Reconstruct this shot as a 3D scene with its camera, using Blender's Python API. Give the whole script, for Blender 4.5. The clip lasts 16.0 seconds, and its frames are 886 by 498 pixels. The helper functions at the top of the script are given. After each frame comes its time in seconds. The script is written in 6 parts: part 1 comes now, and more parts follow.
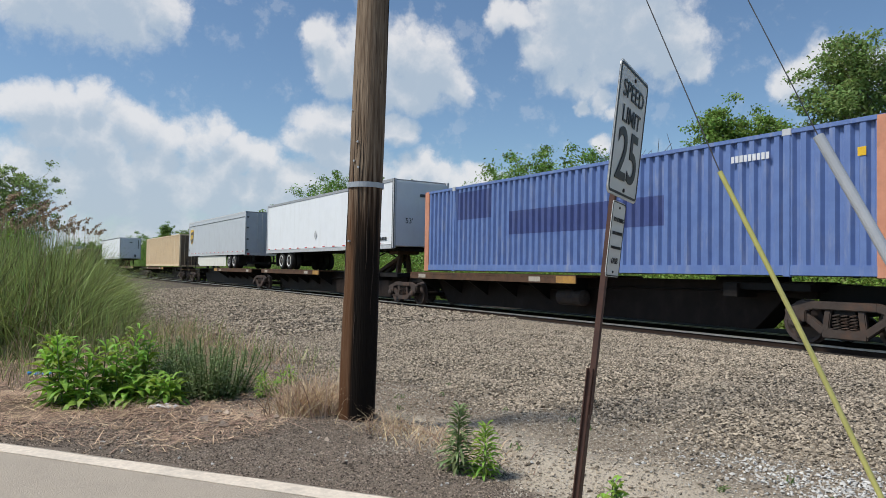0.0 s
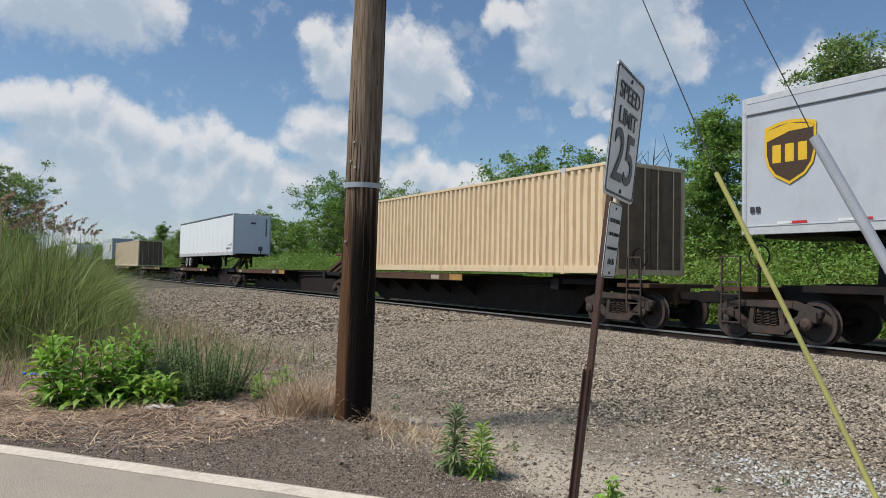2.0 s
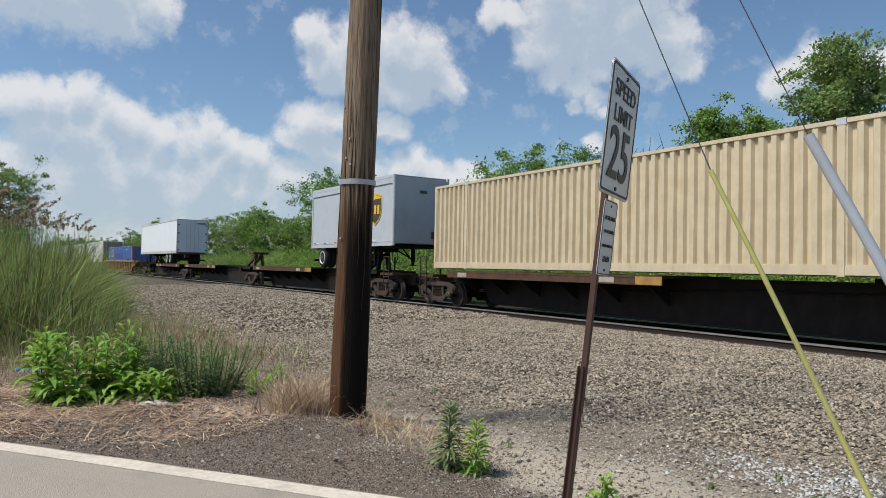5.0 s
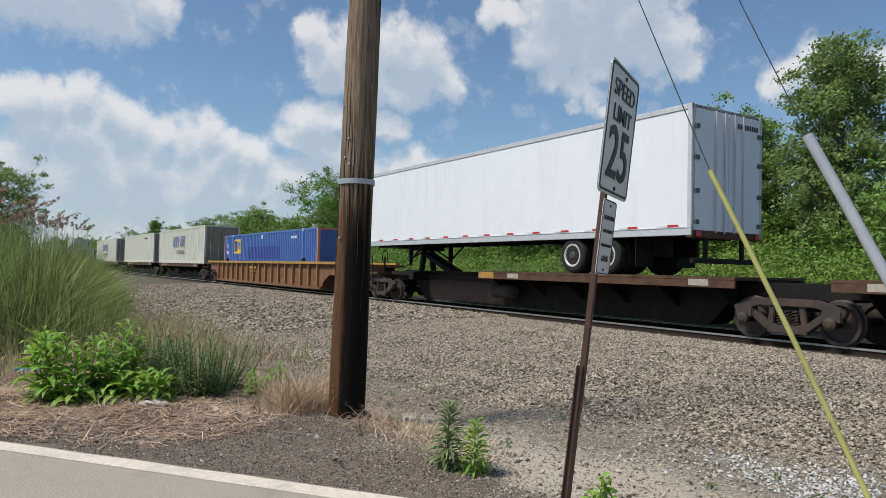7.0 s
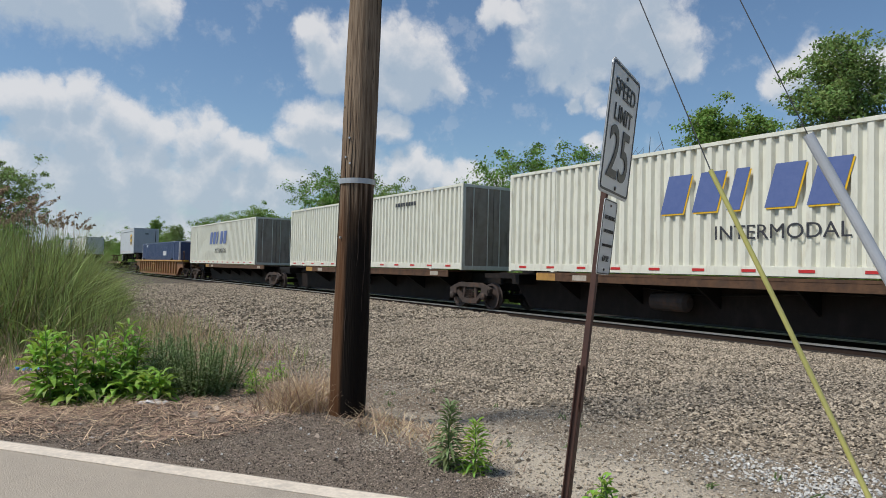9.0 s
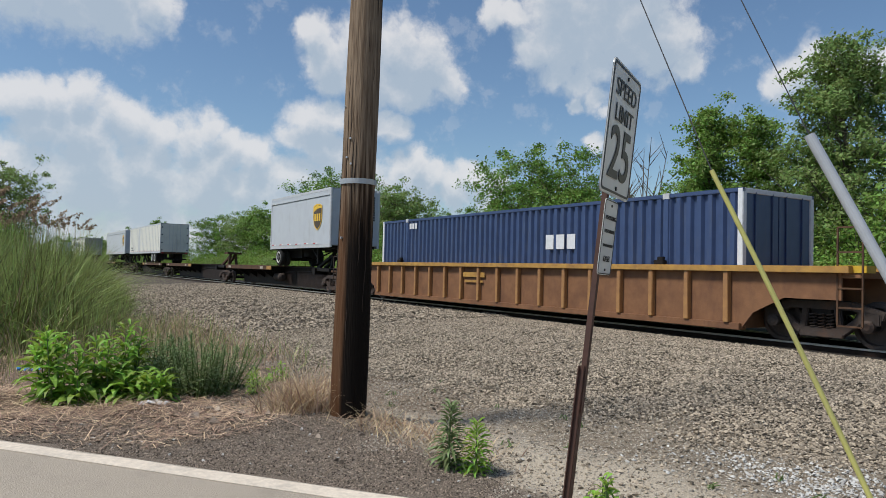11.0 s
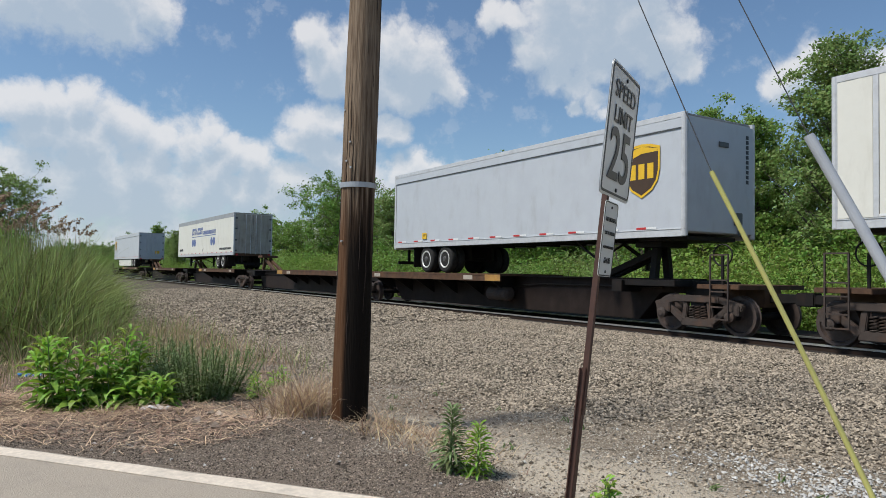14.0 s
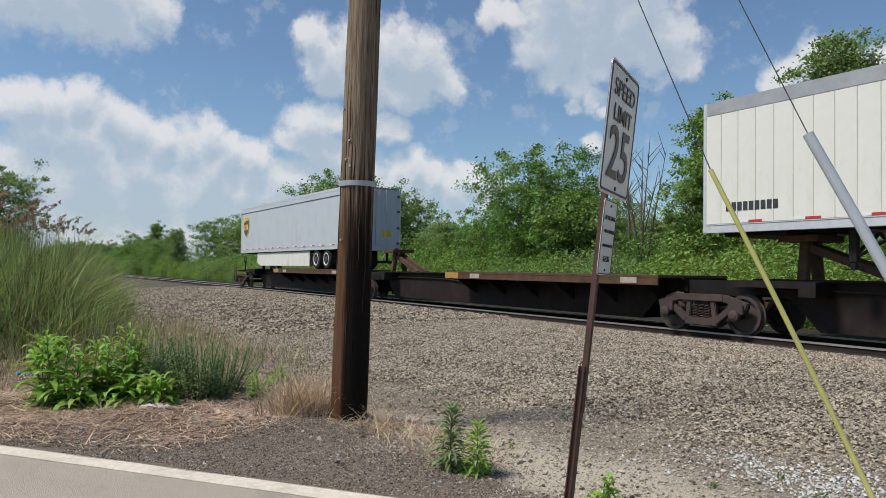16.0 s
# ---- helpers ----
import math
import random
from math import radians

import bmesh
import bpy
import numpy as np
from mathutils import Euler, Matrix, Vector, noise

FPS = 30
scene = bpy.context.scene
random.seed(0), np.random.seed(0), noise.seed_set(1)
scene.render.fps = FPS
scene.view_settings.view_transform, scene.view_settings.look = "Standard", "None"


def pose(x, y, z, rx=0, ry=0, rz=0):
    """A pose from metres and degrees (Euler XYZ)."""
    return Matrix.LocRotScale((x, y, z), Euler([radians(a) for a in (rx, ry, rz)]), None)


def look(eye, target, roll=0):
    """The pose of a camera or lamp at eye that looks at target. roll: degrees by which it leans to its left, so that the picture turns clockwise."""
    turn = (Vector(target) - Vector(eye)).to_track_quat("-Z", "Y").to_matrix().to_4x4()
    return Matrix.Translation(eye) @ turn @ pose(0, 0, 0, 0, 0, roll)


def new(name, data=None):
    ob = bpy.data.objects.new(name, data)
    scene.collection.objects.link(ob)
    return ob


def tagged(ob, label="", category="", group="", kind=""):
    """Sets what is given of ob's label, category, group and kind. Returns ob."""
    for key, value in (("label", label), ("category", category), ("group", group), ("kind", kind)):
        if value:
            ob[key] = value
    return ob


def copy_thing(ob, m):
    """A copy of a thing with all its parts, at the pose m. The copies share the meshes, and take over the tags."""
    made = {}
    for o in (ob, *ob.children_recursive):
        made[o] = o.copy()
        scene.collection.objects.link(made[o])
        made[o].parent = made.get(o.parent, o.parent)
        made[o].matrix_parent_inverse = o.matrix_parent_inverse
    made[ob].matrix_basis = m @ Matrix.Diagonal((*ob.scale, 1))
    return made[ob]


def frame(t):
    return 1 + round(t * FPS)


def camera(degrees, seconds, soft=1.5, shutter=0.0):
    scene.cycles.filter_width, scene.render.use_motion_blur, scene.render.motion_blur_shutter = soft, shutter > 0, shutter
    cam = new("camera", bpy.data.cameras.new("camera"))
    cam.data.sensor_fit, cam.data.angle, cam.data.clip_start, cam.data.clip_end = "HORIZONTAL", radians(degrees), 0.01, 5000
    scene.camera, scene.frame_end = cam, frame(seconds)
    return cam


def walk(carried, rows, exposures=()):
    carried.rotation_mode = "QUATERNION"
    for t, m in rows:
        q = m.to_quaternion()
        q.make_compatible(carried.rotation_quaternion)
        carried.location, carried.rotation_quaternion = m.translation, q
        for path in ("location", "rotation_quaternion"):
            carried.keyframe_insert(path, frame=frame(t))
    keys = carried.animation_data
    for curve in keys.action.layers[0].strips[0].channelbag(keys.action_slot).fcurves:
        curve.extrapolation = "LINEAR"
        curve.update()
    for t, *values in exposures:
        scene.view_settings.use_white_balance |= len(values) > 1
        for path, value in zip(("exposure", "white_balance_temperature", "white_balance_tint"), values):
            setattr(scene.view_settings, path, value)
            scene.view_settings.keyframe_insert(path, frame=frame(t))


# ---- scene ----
# ---------------------------------------------------------------- camera
cam = camera(64.87, 16.0, soft=0.6)
EYE = Vector((0.0, 0.0, 1.6))
# seconds, heading (degrees from +y towards +x), tilt up, lean
HELD = [(0.0, -59.165, 1.817, 0.984), (0.5, -59.122, 1.93, 1.092), (1.0, -59.054, 1.979, 1.053), (1.5, -58.977, 1.947, 0.991),
        (2.0, -58.894, 1.869, 1.061), (2.5, -58.87, 1.793, 1.141), (3.0, -58.828, 1.74, 1.262), (3.5, -58.744, 1.668, 1.244),
        (4.0, -58.611, 1.615, 1.214), (6.5, -58.425, 1.656, 1.232), (7.0, -58.413, 1.599, 1.238), (7.5, -58.426, 1.538, 1.22)]
HELD += [(8.0, -58.457, 1.529, 1.27), (8.5, -58.483, 1.523, 1.215), (9.0, -58.461, 1.577, 1.269), (11.5, -58.562, 1.592, 1.243),
         (12.0, -58.558, 1.545, 1.19), (12.5, -58.496, 1.533, 1.129), (13.0, -58.506, 1.605, 1.069), (13.5, -58.571, 1.736, 0.903),
         (14.0, -58.575, 1.831, 0.862), (14.5, -58.509, 1.864, 0.911), (15.0, -58.552, 1.831, 0.777), (15.5, -58.552, 1.748, 0.794),
         (16.0, -58.512, 1.708, 0.839)]


def towards(head, tilt):
    h, p = radians(head), radians(tilt)
    return Vector((math.sin(h) * math.cos(p), math.cos(h) * math.cos(p), math.sin(p)))


EXPOSURE = 0.25
walk(cam, [(t, look(EYE, EYE + towards(h, p), r)) for t, h, p, r in HELD], exposures=[(t, EXPOSURE + e) for t, e in ((0.0, 0.0), (1.5, -0.04), (2.5, -0.10), (3.5, -0.03), (4.2, -0.02), (7.0, -0.02), (8.0, -0.05), (9.0, -0.11), (11.5, -0.06), (12.5, 0.0), (16.0, -0.05))])

# ---------------------------------------------------------------- sky and sun
SUN_TO = Vector((-0.22, -0.975, 0.0)).normalized() * math.cos(radians(56)) + Vector((0, 0, math.sin(radians(56))))
sun = new("sun", bpy.data.lights.new("sun", "SUN"))
sun.data.energy, sun.data.angle, sun.data.color = 3.5, radians(12.0), (1.0, 0.965, 0.905)
sun.matrix_world = look((0, 0, 60), Vector((0, 0, 60)) - SUN_TO)

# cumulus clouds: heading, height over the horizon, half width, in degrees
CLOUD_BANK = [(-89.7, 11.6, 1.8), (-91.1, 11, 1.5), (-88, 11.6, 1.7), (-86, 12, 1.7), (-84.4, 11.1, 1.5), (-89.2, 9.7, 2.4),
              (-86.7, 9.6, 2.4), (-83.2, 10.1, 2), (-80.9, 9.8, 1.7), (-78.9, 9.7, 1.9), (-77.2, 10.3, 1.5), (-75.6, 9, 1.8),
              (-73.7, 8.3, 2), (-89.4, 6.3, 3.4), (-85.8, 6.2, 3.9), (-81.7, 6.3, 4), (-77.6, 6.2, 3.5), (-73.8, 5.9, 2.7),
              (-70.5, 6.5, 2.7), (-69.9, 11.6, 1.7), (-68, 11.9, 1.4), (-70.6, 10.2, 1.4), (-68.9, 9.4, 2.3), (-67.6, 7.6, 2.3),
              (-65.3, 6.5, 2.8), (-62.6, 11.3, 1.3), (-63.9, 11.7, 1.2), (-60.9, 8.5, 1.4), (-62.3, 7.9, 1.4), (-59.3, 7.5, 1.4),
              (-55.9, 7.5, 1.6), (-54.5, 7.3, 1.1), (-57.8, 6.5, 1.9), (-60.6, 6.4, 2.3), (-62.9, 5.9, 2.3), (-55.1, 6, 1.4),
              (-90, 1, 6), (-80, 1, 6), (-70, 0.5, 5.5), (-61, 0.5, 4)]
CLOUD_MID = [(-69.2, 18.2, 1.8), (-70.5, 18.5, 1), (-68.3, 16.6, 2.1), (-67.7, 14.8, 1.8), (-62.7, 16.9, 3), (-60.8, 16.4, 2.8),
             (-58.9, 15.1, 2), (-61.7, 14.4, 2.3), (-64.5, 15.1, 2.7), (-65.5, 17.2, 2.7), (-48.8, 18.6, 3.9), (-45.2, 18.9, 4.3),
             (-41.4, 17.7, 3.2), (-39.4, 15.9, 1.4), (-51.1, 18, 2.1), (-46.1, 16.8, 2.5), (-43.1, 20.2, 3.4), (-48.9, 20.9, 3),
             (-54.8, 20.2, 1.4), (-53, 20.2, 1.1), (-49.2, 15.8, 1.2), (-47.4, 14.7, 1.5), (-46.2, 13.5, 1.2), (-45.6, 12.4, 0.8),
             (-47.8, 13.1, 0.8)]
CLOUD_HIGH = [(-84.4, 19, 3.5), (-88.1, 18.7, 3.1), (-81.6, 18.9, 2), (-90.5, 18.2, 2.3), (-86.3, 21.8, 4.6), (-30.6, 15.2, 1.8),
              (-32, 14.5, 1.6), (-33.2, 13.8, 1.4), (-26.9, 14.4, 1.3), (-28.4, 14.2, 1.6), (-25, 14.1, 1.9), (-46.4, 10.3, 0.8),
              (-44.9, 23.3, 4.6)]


def cloud_group():
    """Cloud density by direction: puffs broken up by noise."""
    g = bpy.data.node_groups.new("cloud_density", "ShaderNodeTree")
    g.interface.new_socket("Way", in_out="INPUT", socket_type="NodeSocketVector")
    g.interface.new_socket("Density", in_out="OUTPUT", socket_type="NodeSocketFloat")
    n, l = g.nodes, g.links
    gin, gout = n.new("NodeGroupInput"), n.new("NodeGroupOutput")
    nz = n.new("ShaderNodeTexNoise")
    nz.inputs["Scale"].default_value, nz.inputs["Detail"].default_value, nz.inputs["Roughness"].default_value = 13.0, 9.0, 0.62
    l.new(gin.outputs[0], nz.inputs["Vector"])
    warp = n.new("ShaderNodeVectorMath")
    warp.operation = "MULTIPLY_ADD"
    l.new(nz.outputs["Color"], warp.inputs[0])
    warp.inputs[1].default_value = (0.058, 0.058, 0.044)
    off = n.new("ShaderNodeVectorMath")
    off.operation = "SUBTRACT"
    l.new(gin.outputs[0], off.inputs[0])
    off.inputs[1].default_value = (0.029, 0.029, 0.022)
    l.new(off.outputs[0], warp.inputs[2])
    field = None
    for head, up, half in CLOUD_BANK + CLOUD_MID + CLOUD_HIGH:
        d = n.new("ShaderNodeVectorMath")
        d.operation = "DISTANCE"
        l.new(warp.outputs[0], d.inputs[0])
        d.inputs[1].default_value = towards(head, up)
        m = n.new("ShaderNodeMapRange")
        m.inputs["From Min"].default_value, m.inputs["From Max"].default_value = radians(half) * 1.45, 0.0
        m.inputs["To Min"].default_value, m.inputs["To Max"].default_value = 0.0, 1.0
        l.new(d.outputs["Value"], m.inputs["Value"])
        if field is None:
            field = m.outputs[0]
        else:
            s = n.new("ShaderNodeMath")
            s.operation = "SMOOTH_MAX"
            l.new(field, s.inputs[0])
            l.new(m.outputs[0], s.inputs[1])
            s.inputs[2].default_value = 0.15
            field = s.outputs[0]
    fine = n.new("ShaderNodeTexNoise")
    fine.inputs["Scale"].default_value, fine.inputs["Detail"].default_value, fine.inputs["Roughness"].default_value = 17.0, 9.0, 0.60
    l.new(gin.outputs[0], fine.inputs["Vector"])
    add = n.new("ShaderNodeMath")
    add.operation = "MULTIPLY_ADD"
    l.new(fine.outputs[0], add.inputs[0])
    add.inputs[1].default_value = 0.74
    l.new(field, add.inputs[2])
    billow = n.new("ShaderNodeTexVoronoi")
    billow.inputs["Scale"].default_value, billow.inputs["Detail"].default_value = 26.0, 3.0
    billow.inputs["Roughness"].default_value, billow.inputs["Lacunarity"].default_value = 0.55, 2.3
    l.new(warp.outputs[0], billow.inputs["Vector"])
    puff = n.new("ShaderNodeMath")
    puff.operation = "MULTIPLY_ADD"
    l.new(billow.outputs["Distance"], puff.inputs[0])
    puff.inputs[1].default_value = -0.26
    l.new(add.outputs[0], puff.inputs[2])
    rim = n.new("ShaderNodeMath")
    rim.operation = "MULTIPLY"
    l.new(field, rim.inputs[0])
    rim.inputs[1].default_value = 3.0
    low = n.new("ShaderNodeMath")
    low.operation = "MINIMUM"
    l.new(puff.outputs[0], low.inputs[0])
    l.new(rim.outputs[0], low.inputs[1])
    l.new(low.outputs[0], gout.inputs[0])
    return g


world = bpy.data.worlds.new("sky")
scene.world = world
world.use_nodes = True
wn, wl = world.node_tree.nodes, world.node_tree.links
wn.clear()
sky = wn.new("ShaderNodeTexSky")
sky.sky_type, sky.sun_disc = "NISHITA", False
sky.sun_elevation, sky.sun_rotation = radians(56), math.atan2(SUN_TO.x, SUN_TO.y)
sky.air_density, sky.dust_density, sky.ozone_density = 1.0, 0.6, 1.0
wc = wn.new("ShaderNodeTexCoord")
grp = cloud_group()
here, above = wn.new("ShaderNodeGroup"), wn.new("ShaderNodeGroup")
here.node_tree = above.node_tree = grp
lift = wn.new("ShaderNodeVectorMath")
lift.operation = "ADD"
lift.inputs[1].default_value = (0.0, -0.004, 0.032)
wl.new(wc.outputs["Generated"], here.inputs[0])
wl.new(wc.outputs["Generated"], lift.inputs[0])
wl.new(lift.outputs[0], above.inputs[0])
mask = wn.new("ShaderNodeMapRange")
mask.interpolation_type = "SMOOTHSTEP"
mask.inputs["From Min"].default_value, mask.inputs["From Max"].default_value = 0.24, 0.72
wl.new(here.outputs[0], mask.inputs["Value"])
shade = wn.new("ShaderNodeMapRange")
shade.interpolation_type = "SMOOTHSTEP"
shade.inputs["From Min"].default_value, shade.inputs["From Max"].default_value = 0.18, 0.92
wl.new(above.outputs[0], shade.inputs["Value"])
tone = wn.new("ShaderNodeMix")
tone.data_type = "RGBA"
CLOUD_LIT, CLOUD_BASE = (12.1, 12.1, 12.3, 1), (6.8, 8.1, 9.6, 1)
tone.inputs["A"].default_value, tone.inputs["B"].default_value = CLOUD_LIT, CLOUD_BASE
wl.new(shade.outputs[0], tone.inputs["Factor"])
mixed = wn.new("ShaderNodeMix")
mixed.data_type = "RGBA"
soft_mask = wn.new("ShaderNodeMath")
soft_mask.operation = "MULTIPLY"
soft_mask.inputs[1].default_value = 0.88
wl.new(mask.outputs[0], soft_mask.inputs[0])
wl.new(soft_mask.outputs[0], mixed.inputs["Factor"])
tint = wn.new("ShaderNodeMix")
tint.data_type, tint.blend_type = "RGBA", "MULTIPLY"
tint.inputs["Factor"].default_value = 1.0
tint.inputs["B"].default_value = (1.36, 1.56, 1.70, 1)
wl.new(sky.outputs[0], tint.inputs["A"])
wl.new(tint.outputs["Result"], mixed.inputs["A"])
wl.new(tone.outputs["Result"], mixed.inputs["B"])
back = wn.new("ShaderNodeBackground")
back.inputs["Strength"].default_value = 0.056
wl.new(mixed.outputs["Result"], back.inputs["Color"])
wout = wn.new("ShaderNodeOutputWorld")
wl.new(back.outputs[0], wout.inputs["Surface"])


# ---------------------------------------------------------------- materials
def material(name, base, second=None, rough=0.6, metal=0.0, scale=6.0, streak=0.0, dirt=None, dirt_amount=0.0, bump=0.0, bump_scale=40.0,
             island=0.0, per_object=0.0, leaf=0.0, stretch=(1, 1, 1), dirt_scale=1.4, gloss=0.5):
    """A surface with two scales of variation: base to second colour by fine noise, dirt by broad (streaked) noise."""
    m = bpy.data.materials.new(name)
    m.use_nodes = True
    n, l = m.node_tree.nodes, m.node_tree.links
    b = n["Principled BSDF"]
    b.inputs["Roughness"].default_value, b.inputs["Metallic"].default_value = rough, metal
    b.inputs["Specular IOR Level"].default_value = gloss
    tc = n.new("ShaderNodeTexCoord")
    mp = n.new("ShaderNodeMapping")
    mp.inputs["Scale"].default_value = stretch
    l.new(tc.outputs["Object"], mp.inputs["Vector"])
    nz = n.new("ShaderNodeTexNoise")
    nz.inputs["Scale"].default_value, nz.inputs["Detail"].default_value, nz.inputs["Roughness"].default_value = scale, 6.0, 0.6
    l.new(mp.outputs[0], nz.inputs["Vector"])
    ramp = n.new("ShaderNodeMapRange")
    ramp.inputs["From Min"].default_value, ramp.inputs["From Max"].default_value = 0.3, 0.7
    l.new(nz.outputs[0], ramp.inputs["Value"])
    mix = n.new("ShaderNodeMix")
    mix.data_type = "RGBA"
    mix.inputs["A"].default_value = (*base, 1)
    mix.inputs["B"].default_value = (*(second or [c * 0.8 for c in base]), 1)
    l.new(ramp.outputs[0], mix.inputs["Factor"])
    colour = mix.outputs["Result"]
    if dirt_amount:
        mp2 = n.new("ShaderNodeMapping")
        mp2.inputs["Scale"].default_value = (1.6, 1.6, 1.6 * (1 - streak))
        l.new(tc.outputs["Object"], mp2.inputs["Vector"])
        nz2 = n.new("ShaderNodeTexNoise")
        nz2.inputs["Scale"].default_value, nz2.inputs["Detail"].default_value = dirt_scale, 8.0
        nz2.inputs["Roughness"].default_value = 0.65
        l.new(mp2.outputs[0], nz2.inputs["Vector"])
        r2 = n.new("ShaderNodeMapRange")
        r2.interpolation_type = "SMOOTHSTEP"
        r2.inputs["From Min"].default_value, r2.inputs["From Max"].default_value = 0.48, 0.78
        r2.inputs["To Max"].default_value = dirt_amount
        l.new(nz2.outputs[0], r2.inputs["Value"])
        mx = n.new("ShaderNodeMix")
        mx.data_type = "RGBA"
        l.new(r2.outputs[0], mx.inputs["Factor"])
        l.new(colour, mx.inputs["A"])
        mx.inputs["B"].default_value = (*(dirt or (0.15, 0.1, 0.07)), 1)
        colour = mx.outputs["Result"]
    if island or per_object:
        rnd = n.new("ShaderNodeNewGeometry") if island else n.new("ShaderNodeObjectInfo")
        hs = n.new("ShaderNodeHueSaturation")
        v = n.new("ShaderNodeMapRange")
        amount = island or per_object
        v.inputs["To Min"].default_value, v.inputs["To Max"].default_value = 1 - amount, 1 + amount
        l.new(rnd.outputs["Random Per Island" if island else "Random"], v.inputs["Value"])
        l.new(v.outputs[0], hs.inputs["Value"])
        if leaf:
            hv = n.new("ShaderNodeMapRange")
            hv.inputs["To Min"].default_value, hv.inputs["To Max"].default_value = 0.47, 0.52
            l.new(rnd.outputs["Random Per Island" if island else "Random"], hv.inputs["Value"])
            l.new(hv.outputs[0], hs.inputs["Hue"])
        l.new(colour, hs.inputs["Color"])
        colour = hs.outputs[0]
    l.new(colour, b.inputs["Base Color"])
    if bump:
        bn = n.new("ShaderNodeTexNoise")
        bn.inputs["Scale"].default_value, bn.inputs["Detail"].default_value = bump_scale, 4.0
        l.new(mp.outputs[0], bn.inputs["Vector"])
        bp = n.new("ShaderNodeBump")
        bp.inputs["Strength"].default_value, bp.inputs["Distance"].default_value = bump, 0.02
        l.new(bn.outputs[0], bp.inputs["Height"])
        l.new(bp.outputs[0], b.inputs["Normal"])
    if leaf:
        tr = n.new("ShaderNodeBsdfTranslucent")
        l.new(colour, tr.inputs["Color"])
        ms = n.new("ShaderNodeMixShader")
        ms.inputs[0].default_value = leaf
        l.new(b.outputs[0], ms.inputs[1])
        l.new(tr.outputs[0], ms.inputs[2])
        l.new(ms.outputs[0], n["Material Output"].inputs["Surface"])
    return m


DIRT, RUST = (0.16, 0.11, 0.07), (0.17, 0.065, 0.03)
WHITE = material("white_panel_paint", (0.80, 0.81, 0.82), (0.76, 0.77, 0.78), 0.38, scale=2.0, streak=0.85, dirt=(0.50, 0.48, 0.44), dirt_amount=0.22)
CREAM = material("cream_panel_paint", (0.74, 0.72, 0.64), (0.68, 0.66, 0.58), 0.42, scale=2.0, streak=0.75, dirt=(0.40, 0.36, 0.28), dirt_amount=0.45)
PALE = material("pale_container_paint", (0.72, 0.71, 0.60), (0.66, 0.65, 0.55), 0.45, scale=3.0, streak=0.8, dirt=(0.40, 0.34, 0.24), dirt_amount=0.5, dirt_scale=4.0)
GREY = material("grey_panel_paint", (0.50, 0.525, 0.55), (0.46, 0.48, 0.51), 0.4, scale=2.0, streak=0.6, dirt=(0.30, 0.29, 0.28), dirt_amount=0.35)
TAN = material("tan_container_paint", (0.76, 0.585, 0.37), (0.70, 0.53, 0.33), 0.5, scale=3.0, streak=0.85, dirt=(0.34, 0.20, 0.10), dirt_amount=0.45, dirt_scale=4.0)
TAN_OLD = material("weathered_tan_container_paint", (0.66, 0.55, 0.37), (0.56, 0.45, 0.29), 0.55, scale=3.0, streak=0.88, dirt=(0.34, 0.21, 0.11), dirt_amount=0.4, dirt_scale=4.0)
# Door brown is darkened for the shaded ends; its black streaks are soot.
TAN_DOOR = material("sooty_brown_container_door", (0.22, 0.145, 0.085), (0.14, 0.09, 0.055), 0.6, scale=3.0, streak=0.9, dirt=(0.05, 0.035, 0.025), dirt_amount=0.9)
BLUE = material("faded_blue_container_paint", (0.13, 0.205, 0.43), (0.10, 0.16, 0.36), 0.5, scale=3.0, streak=0.85, dirt=(0.26, 0.29, 0.40), dirt_amount=0.8, dirt_scale=4.0)
BLUE_FRESH = material("unfaded_blue_patch", (0.06, 0.085, 0.24), (0.05, 0.07, 0.2), 0.45, scale=4.0, streak=0.8, dirt=(0.16, 0.18, 0.28), dirt_amount=0.4)
BRIGHT_BLUE = material("bright_blue_container_paint", (0.075, 0.165, 0.46), (0.06, 0.14, 0.40), 0.42, scale=3.0, streak=0.85, dirt=(0.10, 0.13, 0.22), dirt_amount=0.5, dirt_scale=4.0)
NAVY = material("navy_container_paint", (0.045, 0.075, 0.17), (0.035, 0.06, 0.14), 0.42, scale=3.0, streak=0.85, dirt=(0.09, 0.10, 0.12), dirt_amount=0.5, dirt_scale=4.0)
PATCH_BLUE = material("deep_blue_patch_paint", (0.05, 0.09, 0.36), (0.045, 0.08, 0.32), 0.42, scale=3.0, streak=0.85, dirt=(0.10, 0.13, 0.22), dirt_amount=0.3)
SALMON = material("salmon_end_post_paint", (0.62, 0.28, 0.17), (0.52, 0.22, 0.13), 0.55, scale=5.0, dirt=DIRT, dirt_amount=0.4)
ROOF = material("roof_sheet_grey", (0.36, 0.37, 0.38), (0.28, 0.29, 0.30), 0.5, scale=3.0, dirt=DIRT, dirt_amount=0.4)
ALU = material("dull_aluminium_rail", (0.60, 0.605, 0.61), (0.50, 0.505, 0.51), 0.45, 0.15, scale=8.0, dirt=(0.3, 0.28, 0.25), dirt_amount=0.35)
DARK_RAIL = material("dark_grey_rail", (0.10, 0.11, 0.115), (0.07, 0.075, 0.08), 0.5, scale=6.0, dirt=DIRT, dirt_amount=0.3)
BLACK_STEEL = material("grimy_black_steel", (0.010, 0.009, 0.009), (0.018, 0.015, 0.013), 0.6, scale=4.0, dirt=(0.045, 0.026, 0.017), dirt_amount=0.5, bump=0.15, gloss=0.2)
